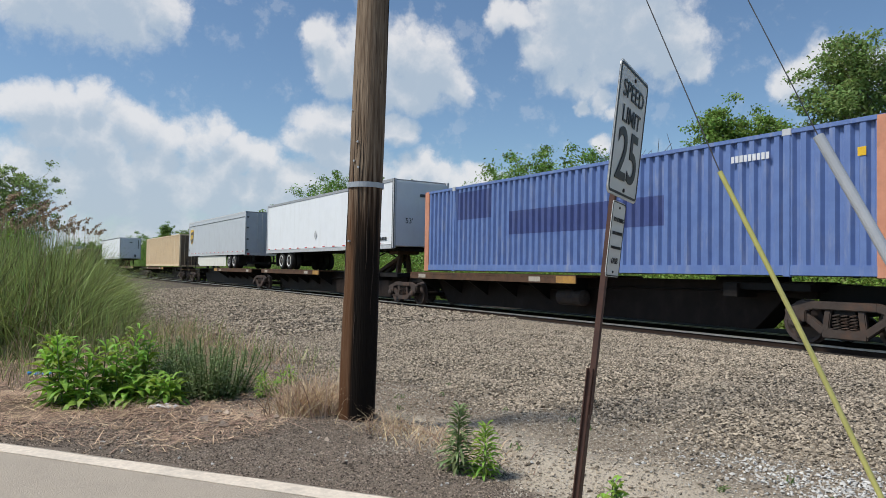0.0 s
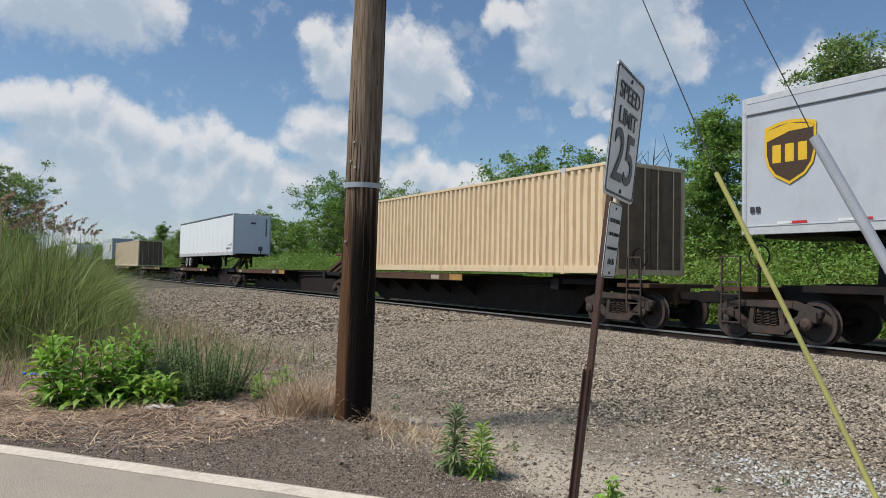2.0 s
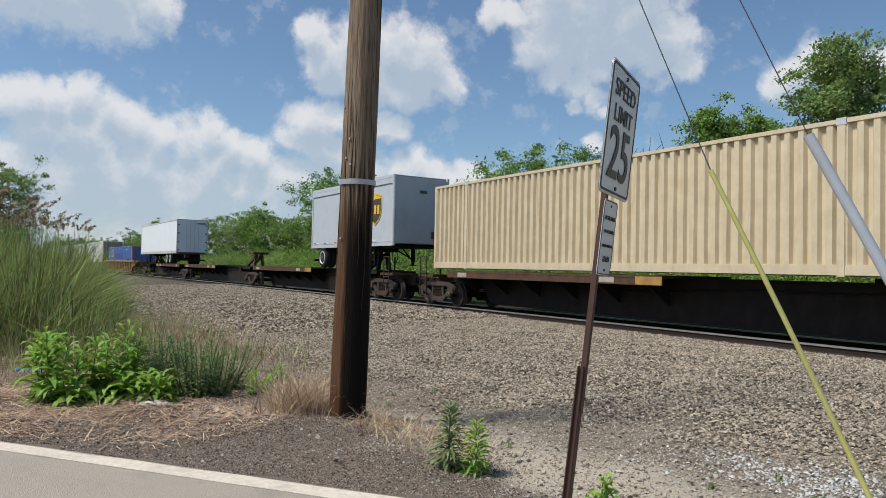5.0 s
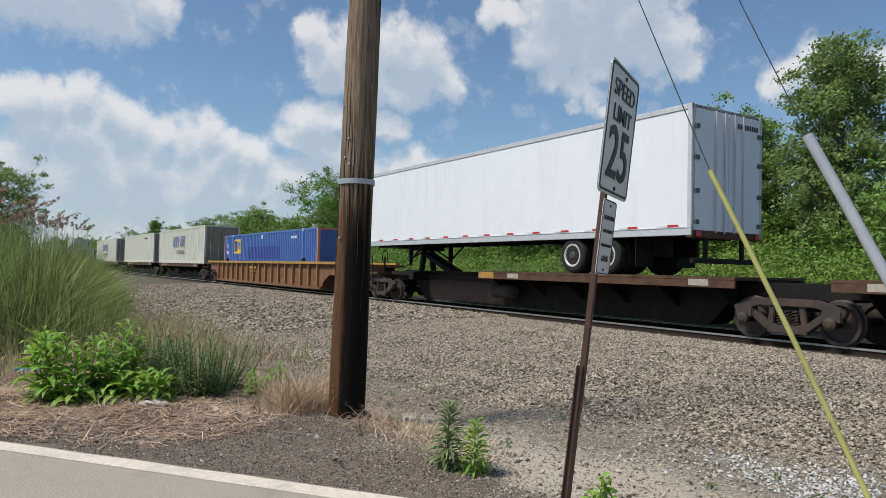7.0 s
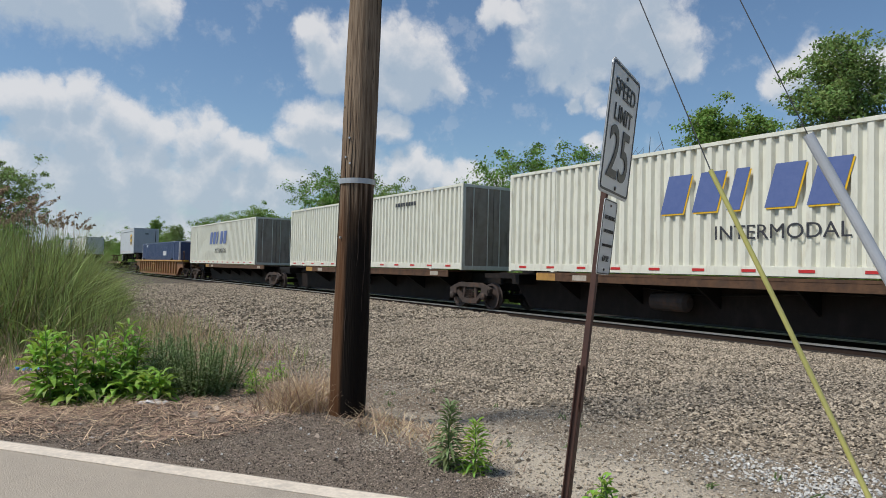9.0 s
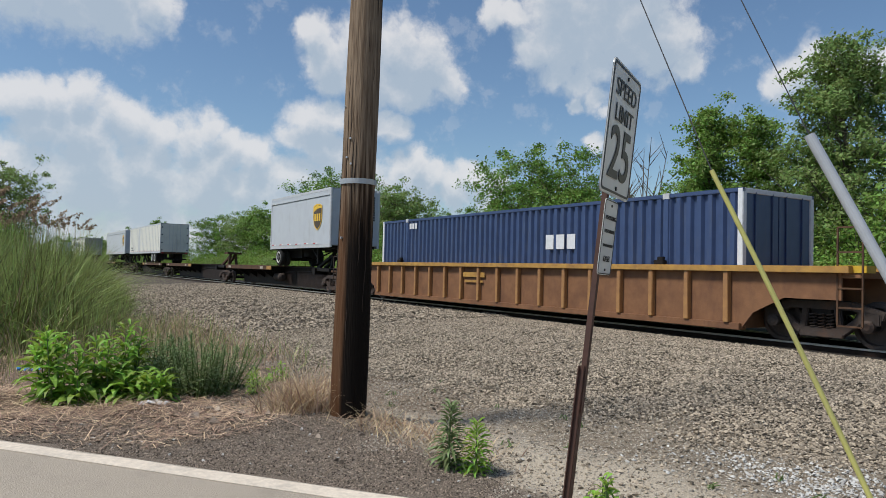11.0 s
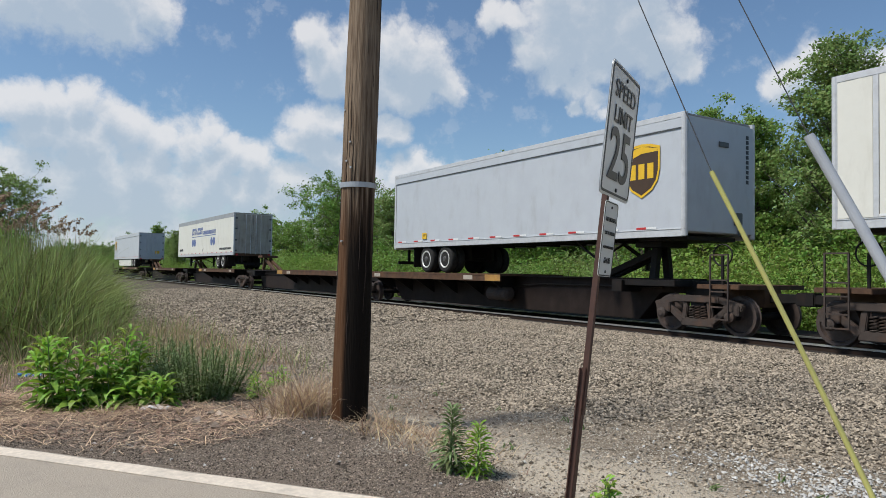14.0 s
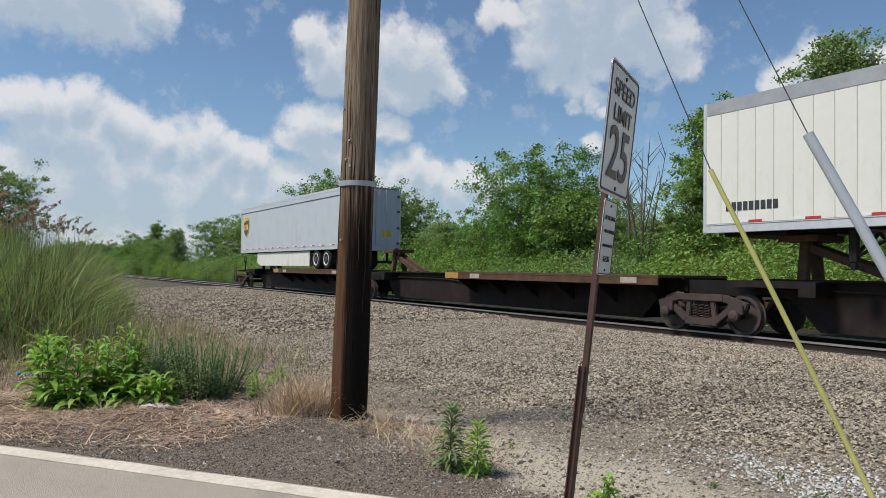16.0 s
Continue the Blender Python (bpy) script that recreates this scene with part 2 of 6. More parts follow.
BROWN_STEEL = material("brown_oxide_car_steel", (0.026, 0.0175, 0.0145), (0.016, 0.011, 0.009), 0.65, scale=3.0, streak=0.5, dirt=(0.060, 0.042, 0.034), dirt_amount=0.4, bump=0.15, gloss=0.18)
DECK_STEEL = material("rusty_deck_edge_steel", (0.13, 0.07, 0.038), (0.065, 0.036, 0.023), 0.7, scale=5.0, dirt=(0.05, 0.04, 0.035), dirt_amount=0.6, bump=0.2, gloss=0.25)
WELL_STEEL = material("rusty_brown_well_car_steel", (0.25, 0.125, 0.062), (0.16, 0.078, 0.042), 0.65, scale=2.5, streak=0.6, dirt=(0.12, 0.06, 0.04), dirt_amount=0.75, bump=0.15, gloss=0.25)
WELL_YELLOW = material("worn_yellow_sill_paint", (0.50, 0.28, 0.06), (0.32, 0.17, 0.05), 0.55, scale=5.0, dirt=(0.2, 0.1, 0.05), dirt_amount=0.7)
RIB_STEEL = material("orange_brown_rib_paint", (0.42, 0.22, 0.075), (0.28, 0.14, 0.06), 0.6, scale=4.0, dirt=(0.16, 0.08, 0.05), dirt_amount=0.6)
BOGIE_STEEL = material("dusty_truck_cast_steel", (0.072, 0.056, 0.047), (0.045, 0.034, 0.029), 0.75, scale=9.0, dirt=(0.19, 0.10, 0.06), dirt_amount=0.6, bump=0.25, gloss=0.25)
WHEEL_STEEL = material("brown_wheel_steel", (0.09, 0.065, 0.055), (0.06, 0.045, 0.04), 0.6, 0.3, scale=10.0)
RAIL_STEEL = material("polished_rail_steel", (0.60, 0.58, 0.55), (0.48, 0.46, 0.43), 0.35, 0.7, scale=3.0)
RAIL_RUST = material("rusty_rail_web", (0.040, 0.024, 0.017), (0.028, 0.018, 0.013), 0.8, scale=12.0, gloss=0.2)
HUB = material("dull_dark_wheel_hub", (0.10, 0.095, 0.088), (0.055, 0.05, 0.046), 0.5, 0.2, scale=9.0, dirt=DIRT, dirt_amount=0.4)
TYRE = material("dusty_tyre_rubber", (0.018, 0.018, 0.018), (0.036, 0.034, 0.031), 0.85, scale=12.0, gloss=0.2)
RIM = material("grey_wheel_rim", (0.66, 0.65, 0.62), (0.50, 0.49, 0.46), 0.4, 0.15, scale=9.0, dirt=DIRT, dirt_amount=0.35)
RED_TAPE = material("red_reflective_tape", (0.55, 0.03, 0.03), (0.45, 0.03, 0.03), 0.35, scale=20.0)
WHITE_TAPE = material("white_reflective_tape", (0.78, 0.78, 0.76), (0.68, 0.68, 0.66), 0.35, scale=20.0)
DECAL_BROWN = material("dark_brown_decal", (0.07, 0.036, 0.016), (0.055, 0.03, 0.014), 0.4, scale=10.0)
DECAL_GOLD = material("gold_decal", (0.78, 0.48, 0.02), (0.70, 0.42, 0.02), 0.4, scale=10.0)
DECAL_BLUE = material("blue_decal", (0.085, 0.125, 0.30), (0.11, 0.15, 0.33), 0.45, scale=8.0)
DECAL_DARK = material("black_decal", (0.03, 0.03, 0.035), (0.045, 0.045, 0.05), 0.5, scale=10.0)
DECAL_WHITE = material("white_decal", (0.72, 0.73, 0.74), (0.6, 0.61, 0.62), 0.5, scale=10.0)
YELLOW_PAINT = material("safety_yellow_paint", (0.66, 0.42, 0.03), (0.52, 0.32, 0.03), 0.5, scale=8.0, dirt=DIRT, dirt_amount=0.5)
def pole_wood():
    """Grey weathered wood above, dark creosote bled out below, black down one lower flank."""
    m = material("weathered_pole_wood", (0.31, 0.235, 0.165), (0.10, 0.065, 0.042), 0.85, scale=6.0, dirt=(0.10, 0.062, 0.038), dirt_amount=0.55, streak=0.93, bump=0.7, bump_scale=14.0, stretch=(6, 6, 0.35))
    n, l = m.node_tree.nodes, m.node_tree.links
    b = n["Principled BSDF"]
    b.inputs["Specular IOR Level"].default_value = 0.12
    colour = b.inputs["Base Color"].links[0].from_socket
    tc = n["Texture Coordinate"]
    sep = n.new("ShaderNodeSeparateXYZ")
    l.new(tc.outputs["Object"], sep.inputs[0])
    mp = n.new("ShaderNodeMapping")
    mp.inputs["Scale"].default_value = (9, 9, 0.5)
    l.new(tc.outputs["Object"], mp.inputs["Vector"])
    nz = n.new("ShaderNodeTexNoise")
    nz.inputs["Scale"].default_value, nz.inputs["Detail"].default_value = 2.0, 6.0
    l.new(mp.outputs[0], nz.inputs["Vector"])

    def node(op, a, c, d):
        k = n.new("ShaderNodeMath")
        k.operation = op
        for i, val in enumerate((a, c, d)):
            if isinstance(val, (int, float)):
                k.inputs[i].default_value = val
            else:
                l.new(val, k.inputs[i])
        return k.outputs[0]

    def band(val, lo, hi):
        k = n.new("ShaderNodeMapRange")
        k.interpolation_type = "SMOOTHSTEP"
        k.inputs["From Min"].default_value, k.inputs["From Max"].default_value = lo, hi
        l.new(val, k.inputs["Value"])
        return k.outputs[0]

    def over(fac, a, c):
        k = n.new("ShaderNodeMix")
        k.data_type = "RGBA"
        l.new(fac, k.inputs["Factor"])
        l.new(a, k.inputs["A"])
        k.inputs["B"].default_value = (*c, 1)
        return k.outputs["Result"]
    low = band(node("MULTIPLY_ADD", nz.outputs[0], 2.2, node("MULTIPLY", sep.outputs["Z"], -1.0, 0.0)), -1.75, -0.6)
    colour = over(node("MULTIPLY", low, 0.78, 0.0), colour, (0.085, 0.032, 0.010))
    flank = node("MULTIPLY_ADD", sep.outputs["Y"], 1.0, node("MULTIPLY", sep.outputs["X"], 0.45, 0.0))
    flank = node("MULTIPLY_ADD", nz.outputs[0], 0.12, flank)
    black_flank = node("MULTIPLY", band(flank, -0.05, 0.015), low, 0.0)
    colour = over(node("MULTIPLY", black_flank, 0.97, 0.0), colour, (0.007, 0.006, 0.005))
    l.new(colour, b.inputs["Base Color"])
    return m


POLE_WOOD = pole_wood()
CRACK = material("dark_wood_check", (0.03, 0.02, 0.014), (0.045, 0.03, 0.02), 0.95, scale=20.0)
GALV = material("galvanised_steel", (0.48, 0.49, 0.50), (0.38, 0.39, 0.40), 0.45, 0.6, scale=14.0)
SIGN_FACE = material("white_sign_sheeting", (0.70, 0.71, 0.69), (0.62, 0.63, 0.61), 0.4, scale=3.0, dirt=(0.45, 0.44, 0.40), dirt_amount=0.3)
SIGN_INK = material("black_sign_ink", (0.02, 0.02, 0.022), (0.03, 0.03, 0.03), 0.45, scale=9.0)
POST_STEEL = material("brown_rusted_sign_post", (0.075, 0.032, 0.021), (0.05, 0.022, 0.016), 0.7, scale=9.0, dirt=(0.13, 0.065, 0.036), dirt_amount=0.4, bump=0.2)
GUARD_YELLOW = material("yellow_plastic_guy_guard", (0.45, 0.425, 0.13), (0.36, 0.34, 0.11), 0.45, scale=6.0, dirt=(0.36, 0.34, 0.14), dirt_amount=0.5)
GUARD_GREY = material("grey_plastic_guy_guard", (0.42, 0.44, 0.47), (0.36, 0.38, 0.41), 0.45, scale=6.0, dirt=(0.28, 0.28, 0.28), dirt_amount=0.4)
WIRE = material("dark_steel_strand", (0.05, 0.05, 0.055), (0.08, 0.08, 0.08), 0.6, 0.4, scale=30.0)
ASPHALT = material("sunbleached_asphalt", (0.50, 0.43, 0.345), (0.28, 0.24, 0.19), 0.92, scale=85.0, dirt=(0.15, 0.135, 0.115), dirt_amount=0.3, bump=0.6, bump_scale=120.0, gloss=0.25)
LINE_PAINT = material("worn_white_line_paint", (0.76, 0.66, 0.53), (0.56, 0.48, 0.385), 0.8, scale=22.0, dirt=(0.30, 0.27, 0.23), dirt_amount=0.5, bump=0.3, bump_scale=90.0)
STONE = material("limestone_ballast", (0.372, 0.310, 0.234), (0.246, 0.204, 0.152), 0.9, scale=14.0, island=0.62, gloss=0.2)
MILLING = material("asphalt_milling_crumbs", (0.33, 0.265, 0.205), (0.17, 0.135, 0.105), 0.9, scale=14.0, island=0.8, gloss=0.2)
PEBBLE = material("pale_pebbles", (0.44, 0.395, 0.325), (0.33, 0.295, 0.24), 0.9, scale=14.0, island=0.4, gloss=0.2)
CHALK = material("chalky_white_rubble", (0.58, 0.565, 0.53), (0.42, 0.405, 0.37), 0.9, scale=14.0, island=0.25)
TIE = material("creosoted_tie_wood", (0.075, 0.055, 0.045), (0.045, 0.035, 0.03), 0.9, scale=6.0, per_object=0.3, bump=0.4, gloss=0.15)
LEAF_OAK = material("green_tree_leaves", (0.195, 0.325, 0.062), (0.12, 0.23, 0.042), 0.5, scale=0.8, island=0.45, leaf=0.40, gloss=0.3)
LEAF_LIGHT = material("light_green_leaves", (0.24, 0.365, 0.082), (0.15, 0.26, 0.054), 0.5, scale=0.9, island=0.42, leaf=0.42, gloss=0.3)
LEAF_GREY = material("grey_green_leaves", (0.265, 0.365, 0.118), (0.18, 0.27, 0.078), 0.55, scale=0.9, island=0.36, leaf=0.46, gloss=0.3)
LEAF_SHRUB = material("yellow_green_shrub_leaves", (0.27, 0.385, 0.08), (0.165, 0.275, 0.05), 0.5, scale=0.9, island=0.45, leaf=0.42, gloss=0.3)
LEAF_WEED = material("bright_weed_leaves", (0.30, 0.47, 0.06), (0.18, 0.34, 0.045), 0.6, scale=5.0, island=0.28, leaf=0.38)
LEAF_FINE = material("grey_green_weed_foliage", (0.21, 0.28, 0.11), (0.14, 0.20, 0.07), 0.6, scale=5.0, island=0.35, leaf=0.25)
REED = material("green_reed_blades", (0.30, 0.355, 0.115), (0.18, 0.23, 0.07), 0.55, scale=0.7, island=0.72, leaf=0.3, gloss=0.25)
PLUME = material("brown_reed_plumes", (0.36, 0.27, 0.175), (0.26, 0.185, 0.12), 0.9, scale=6.0, island=0.3, leaf=0.2)
STRAW = material("dead_straw", (0.62, 0.48, 0.32), (0.44, 0.325, 0.21), 0.85, scale=5.0, island=0.4, leaf=0.2, gloss=0.2)
BARK = material("grey_brown_bark", (0.14, 0.115, 0.09), (0.085, 0.07, 0.055), 0.9, scale=7.0, bump=0.5)
STEM = material("green_plant_stem", (0.12, 0.19, 0.05), (0.09, 0.14, 0.04), 0.6, scale=9.0)
FADED_PATCH = material("faded_reflector_patch", (0.46, 0.41, 0.34), (0.34, 0.29, 0.23), 0.6, scale=9.0, dirt=DIRT, dirt_amount=0.6)
THATCH = material("brown_thatch", (0.60, 0.44, 0.31), (0.34, 0.23, 0.155), 0.9, scale=5.0, island=0.6, leaf=0.15, gloss=0.15)
LITTER_WHITE = material("dirty_white_plastic", (0.62, 0.62, 0.63), (0.5, 0.5, 0.5), 0.5, scale=12.0)
CREAM_DOOR = material("grimy_cream_door", (0.46, 0.42, 0.35), (0.36, 0.32, 0.27), 0.55, scale=3.0, streak=0.85, dirt=(0.14, 0.11, 0.085), dirt_amount=0.8, dirt_scale=3.0)
PALE_DOOR = material("rust_stained_pale_door", (0.36, 0.31, 0.24), (0.28, 0.23, 0.17), 0.6, scale=3.0, streak=0.85, dirt=(0.10, 0.06, 0.04), dirt_amount=0.85, dirt_scale=3.0)
LITTER_BLUE = material("blue_plastic_film", (0.05, 0.25, 0.52), (0.04, 0.18, 0.42), 0.35, scale=12.0)


# ---------------------------------------------------------------- mesh helpers
class Shape:
    """Collects vertices and faces of one part."""

    def __init__(self):
        self.v, self.f = [], []

    def add(self, verts, faces):
        k = len(self.v)
        self.v += [tuple(p) for p in verts]
        self.f += [tuple(i + k for i in face) for face in faces]
        return self

    def box(self, x0, x1, y0, y1, z0, z1):
        x0, x1, y0, y1, z0, z1 = min(x0, x1), max(x0, x1), min(y0, y1), max(y0, y1), min(z0, z1), max(z0, z1)
        return self.add([(x0, y0, z0), (x1, y0, z0), (x1, y1, z0), (x0, y1, z0), (x0, y0, z1), (x1, y0, z1), (x1, y1, z1), (x0, y1, z1)],
                        [(0, 3, 2, 1), (4, 5, 6, 7), (0, 1, 5, 4), (1, 2, 6, 5), (2, 3, 7, 6), (3, 0, 4, 7)])

    def bar(self, p, q, w, h, up=(0, 1, 0)):
        """A straight beam from p to q, w across up and h along up."""
        p, q, up = Vector(p), Vector(q), Vector(up)
        d = (q - p).normalized()
        a = d.cross(up)
        a = (a if a.length > 1e-4 else d.cross(Vector((1, 0, 0.1)))).normalized()
        b = a.cross(d).normalized()
        a, b = a * w / 2, b * h / 2
        ring = [-a - b, a - b, a + b, -a + b]
        return self.add([p + r for r in ring] + [q + r for r in ring],
                        [(0, 3, 2, 1), (4, 5, 6, 7), (0, 1, 5, 4), (1, 2, 6, 5), (2, 3, 7, 6), (3, 0, 4, 7)])

    def tube(self, path, radii, sides=8, cap=True):
        path = [Vector(p) for p in path]
        n, verts, faces = len(path), [], []
        ref = None
        for i, p in enumerate(path):
            d = (path[min(i + 1, n - 1)] - path[max(i - 1, 0)]).normalized()
            if ref is None:
                ref = d.orthogonal().normalized()
            a = (ref - d * ref.dot(d)).normalized()
            ref = a
            b = d.cross(a)
            r = radii[i] if isinstance(radii, (list, tuple)) else radii
            verts += [p + (a * math.cos(t) + b * math.sin(t)) * r for t in (2 * math.pi * k / sides for k in range(sides))]
        for i in range(n - 1):
            for k in range(sides):
                k2 = (k + 1) % sides
                faces.append((i * sides + k, i * sides + k2, (i + 1) * sides + k2, (i + 1) * sides + k))
        if cap:
            faces += [tuple(reversed(range(sides))), tuple(range((n - 1) * sides, n * sides))]
        return self.add(verts, faces)

    def lathe_y(self, cx, cz, profile, y_sign=1.0, cy=0.0, sides=24):
        """Turns (radius, y) pairs about an axis along y through (cx, cz)."""
        n, verts, faces = len(profile), [], []
        for r, y in profile:
            verts += [(cx + r * math.cos(2 * math.pi * k / sides), cy + y * y_sign, cz + r * math.sin(2 * math.pi * k / sides)) for k in range(sides)]
        for i in range(n - 1):
            for k in range(sides):
                k2 = (k + 1) % sides
                faces.append((i * sides + k, i * sides + k2, (i + 1) * sides + k2, (i + 1) * sides + k))
        faces += [tuple(range(sides)), tuple(range((n - 1) * sides, n * sides))]
        return self.add(verts, faces)

    def plate(self, outline, y0, y1):
        """A flat outline of (x, z) pairs, given thickness from y0 to y1."""
        n = len(outline)
        return self.add([(x, y0, z) for x, z in outline] + [(x, y1, z) for x, z in outline],
                        [tuple(range(n)), tuple(reversed(range(n, 2 * n)))] + [((i + 1) % n, i, n + i, n + (i + 1) % n) for i in range(n)])


def mesh_of(name, shape, mat, bevel=0.0, smooth=False):
    me = bpy.data.meshes.new(name)
    me.from_pydata(shape.v, [], shape.f)
    bm = bmesh.new()
    bm.from_mesh(me)
    bmesh.ops.recalc_face_normals(bm, faces=bm.faces)
    if bevel:
        bmesh.ops.bevel(bm, geom=[e for e in bm.edges if e.is_manifold and e.calc_face_angle(0) > 0.6], offset=bevel, segments=2, affect="EDGES", clamp_overlap=True)
    bm.to_mesh(me)
    bm.free()
    me.materials.append(mat)
    if smooth:
        me.polygons.foreach_set("use_smooth", [True] * len(me.polygons))
    return me


def part(name, shape, mat, parent, label="", bevel=0.0, smooth=False):
    """One mesh object under a thing; shape may be a finished mesh that alike parts share."""
    me = shape if isinstance(shape, bpy.types.Mesh) else mesh_of(name, shape, mat, bevel, smooth)
    ob = new(name, me)
    ob.parent = parent
    return tagged(ob, label)


def thing(name, label, category, group="", kind="", at=None):
    ob = new(name)
    ob.empty_display_size = 0.3
    if at is not None:
        ob.matrix_basis = at
    return tagged(ob, label, category, group, kind)


def solid(name, shape, mat, label, category="", group="", kind="", bevel=0.0, smooth=False):
    me = shape if isinstance(shape, bpy.types.Mesh) else mesh_of(name, shape, mat, bevel, smooth)
    return tagged(new(name, me), label, category, group, kind)


def fast_mesh(name, verts, faces, mat):
    """Large sets of quads or triangles from arrays."""
    me = bpy.data.meshes.new(name)
    verts, faces = np.asarray(verts, np.float32), np.asarray(faces, np.int32)
    k = faces.shape[1]
    me.vertices.add(len(verts))
    me.vertices.foreach_set("co", verts.ravel())
    me.loops.add(faces.size)
    me.loops.foreach_set("vertex_index", faces.ravel())
    me.polygons.add(len(faces))
    me.polygons.foreach_set("loop_start", np.arange(0, faces.size, k, dtype=np.int32))
    me.polygons.foreach_set("loop_total", np.full(len(faces), k, np.int32))
    me.update(calc_edges=True)
    me.validate()
    me.materials.append(mat)
    return me


def lettering(text, size, mat, parent, m, name="lettering", depth=0.004, squeeze=1.0, align="CENTER", bold=0.0):
    """Built-in font letters as a thin mesh; they lie in their own xy plane, placed by m."""
    cu = bpy.data.curves.new(name, "FONT")
    cu.body, cu.size, cu.extrude, cu.align_x, cu.align_y = text, size, depth / 2, align, "CENTER"
    cu.offset = bold * size
    tmp = bpy.data.objects.new("tmp", cu)
    me = bpy.data.meshes.new_from_object(tmp)
    bpy.data.objects.remove(tmp)
    bpy.data.curves.remove(cu)
    me.transform(m @ Matrix.Diagonal((squeeze, 1, 1, 1)))
    me.materials.clear()
    me.materials.append(mat)
    ob = new(name, me)
    ob.parent = parent
    return ob


# ---------------------------------------------------------------- the line of the track
SPEED, CURVE, CURVE_FROM, CURVE_LONG = 26.26, 0.0003467, 19.9, 180.0
TRACK_Y, RAIL_Z = 14.192, 0.30


def track_at(s):
    """Place on the track's centre line, and its heading, at s metres along it."""
    d = CURVE_FROM - s
    if d <= 0:
        return s, TRACK_Y, 0.0
    c = min(d, CURVE_LONG)
    a = c * CURVE
    x, y = CURVE_FROM - math.sin(a) / CURVE, TRACK_Y - (1 - math.cos(a)) / CURVE
    rest = d - c
    return x - rest * math.cos(a), y - rest * math.sin(a), a


def track_pose(s, z=RAIL_Z):
    x, y, a = track_at(s)
    return pose(x, y, z, 0, 0, math.degrees(a))


def bend(x):
    """How far the track has swung towards the road at x."""
    d = np.maximum(CURVE_FROM - np.asarray(x, float), 0)
    c = np.minimum(d, CURVE_LONG)
    return -(c * c * CURVE / 2 + (d - c) * CURVE_LONG * CURVE)


MOVING = []  # things on the train and where along it they stand


# ---------------------------------------------------------------- ground
LINE_AT, LINE_WAY, VERGE_WAY = (-7.2, -0.11), (0.777, 0.63), (-0.63, 0.777)


def verge(x, y):
    """Distance from the road's painted edge line, into the verge."""
    return (x - LINE_AT[0]) * VERGE_WAY[0] + (y - LINE_AT[1]) * VERGE_WAY[1]


def step(a, b, v):
    t = np.clip((v - a) / (b - a), 0, 1)
    return t * t * (3 - 2 * t)


def toe(x):
    return np.clip(6.25 + 0.28 * (np.asarray(x, float) + 5.0), 3.5, 6.7)


def ground_z(x, y):
    x, y = np.asarray(x, float), np.asarray(y, float)
    b = bend(x)
    yy = y - b
    u = verge(x, y)
    dip = -0.10 * step(1.4, 3.0, u) * (1 - step(5.5, 8.0, yy))
    mound = 0.07 * np.exp(-((x + 6.9) ** 2 + (y - 2.9) ** 2) / 0.8)
    rough = (0.02 * np.sin(x * 3.1 + y * 1.7) + 0.015 * np.sin(x * 1.3 - y * 4.3)) * step(0.2, 1.0, u) * (1 - step(18, 30, yy))
    bed = 0.17 * step(5.0, 12.6, yy)
    fall = -0.7 * step(18.0, 21.5, yy)
    return dip + mound + rough * (1 - step(11.0, 12.5, yy)) + bed + fall


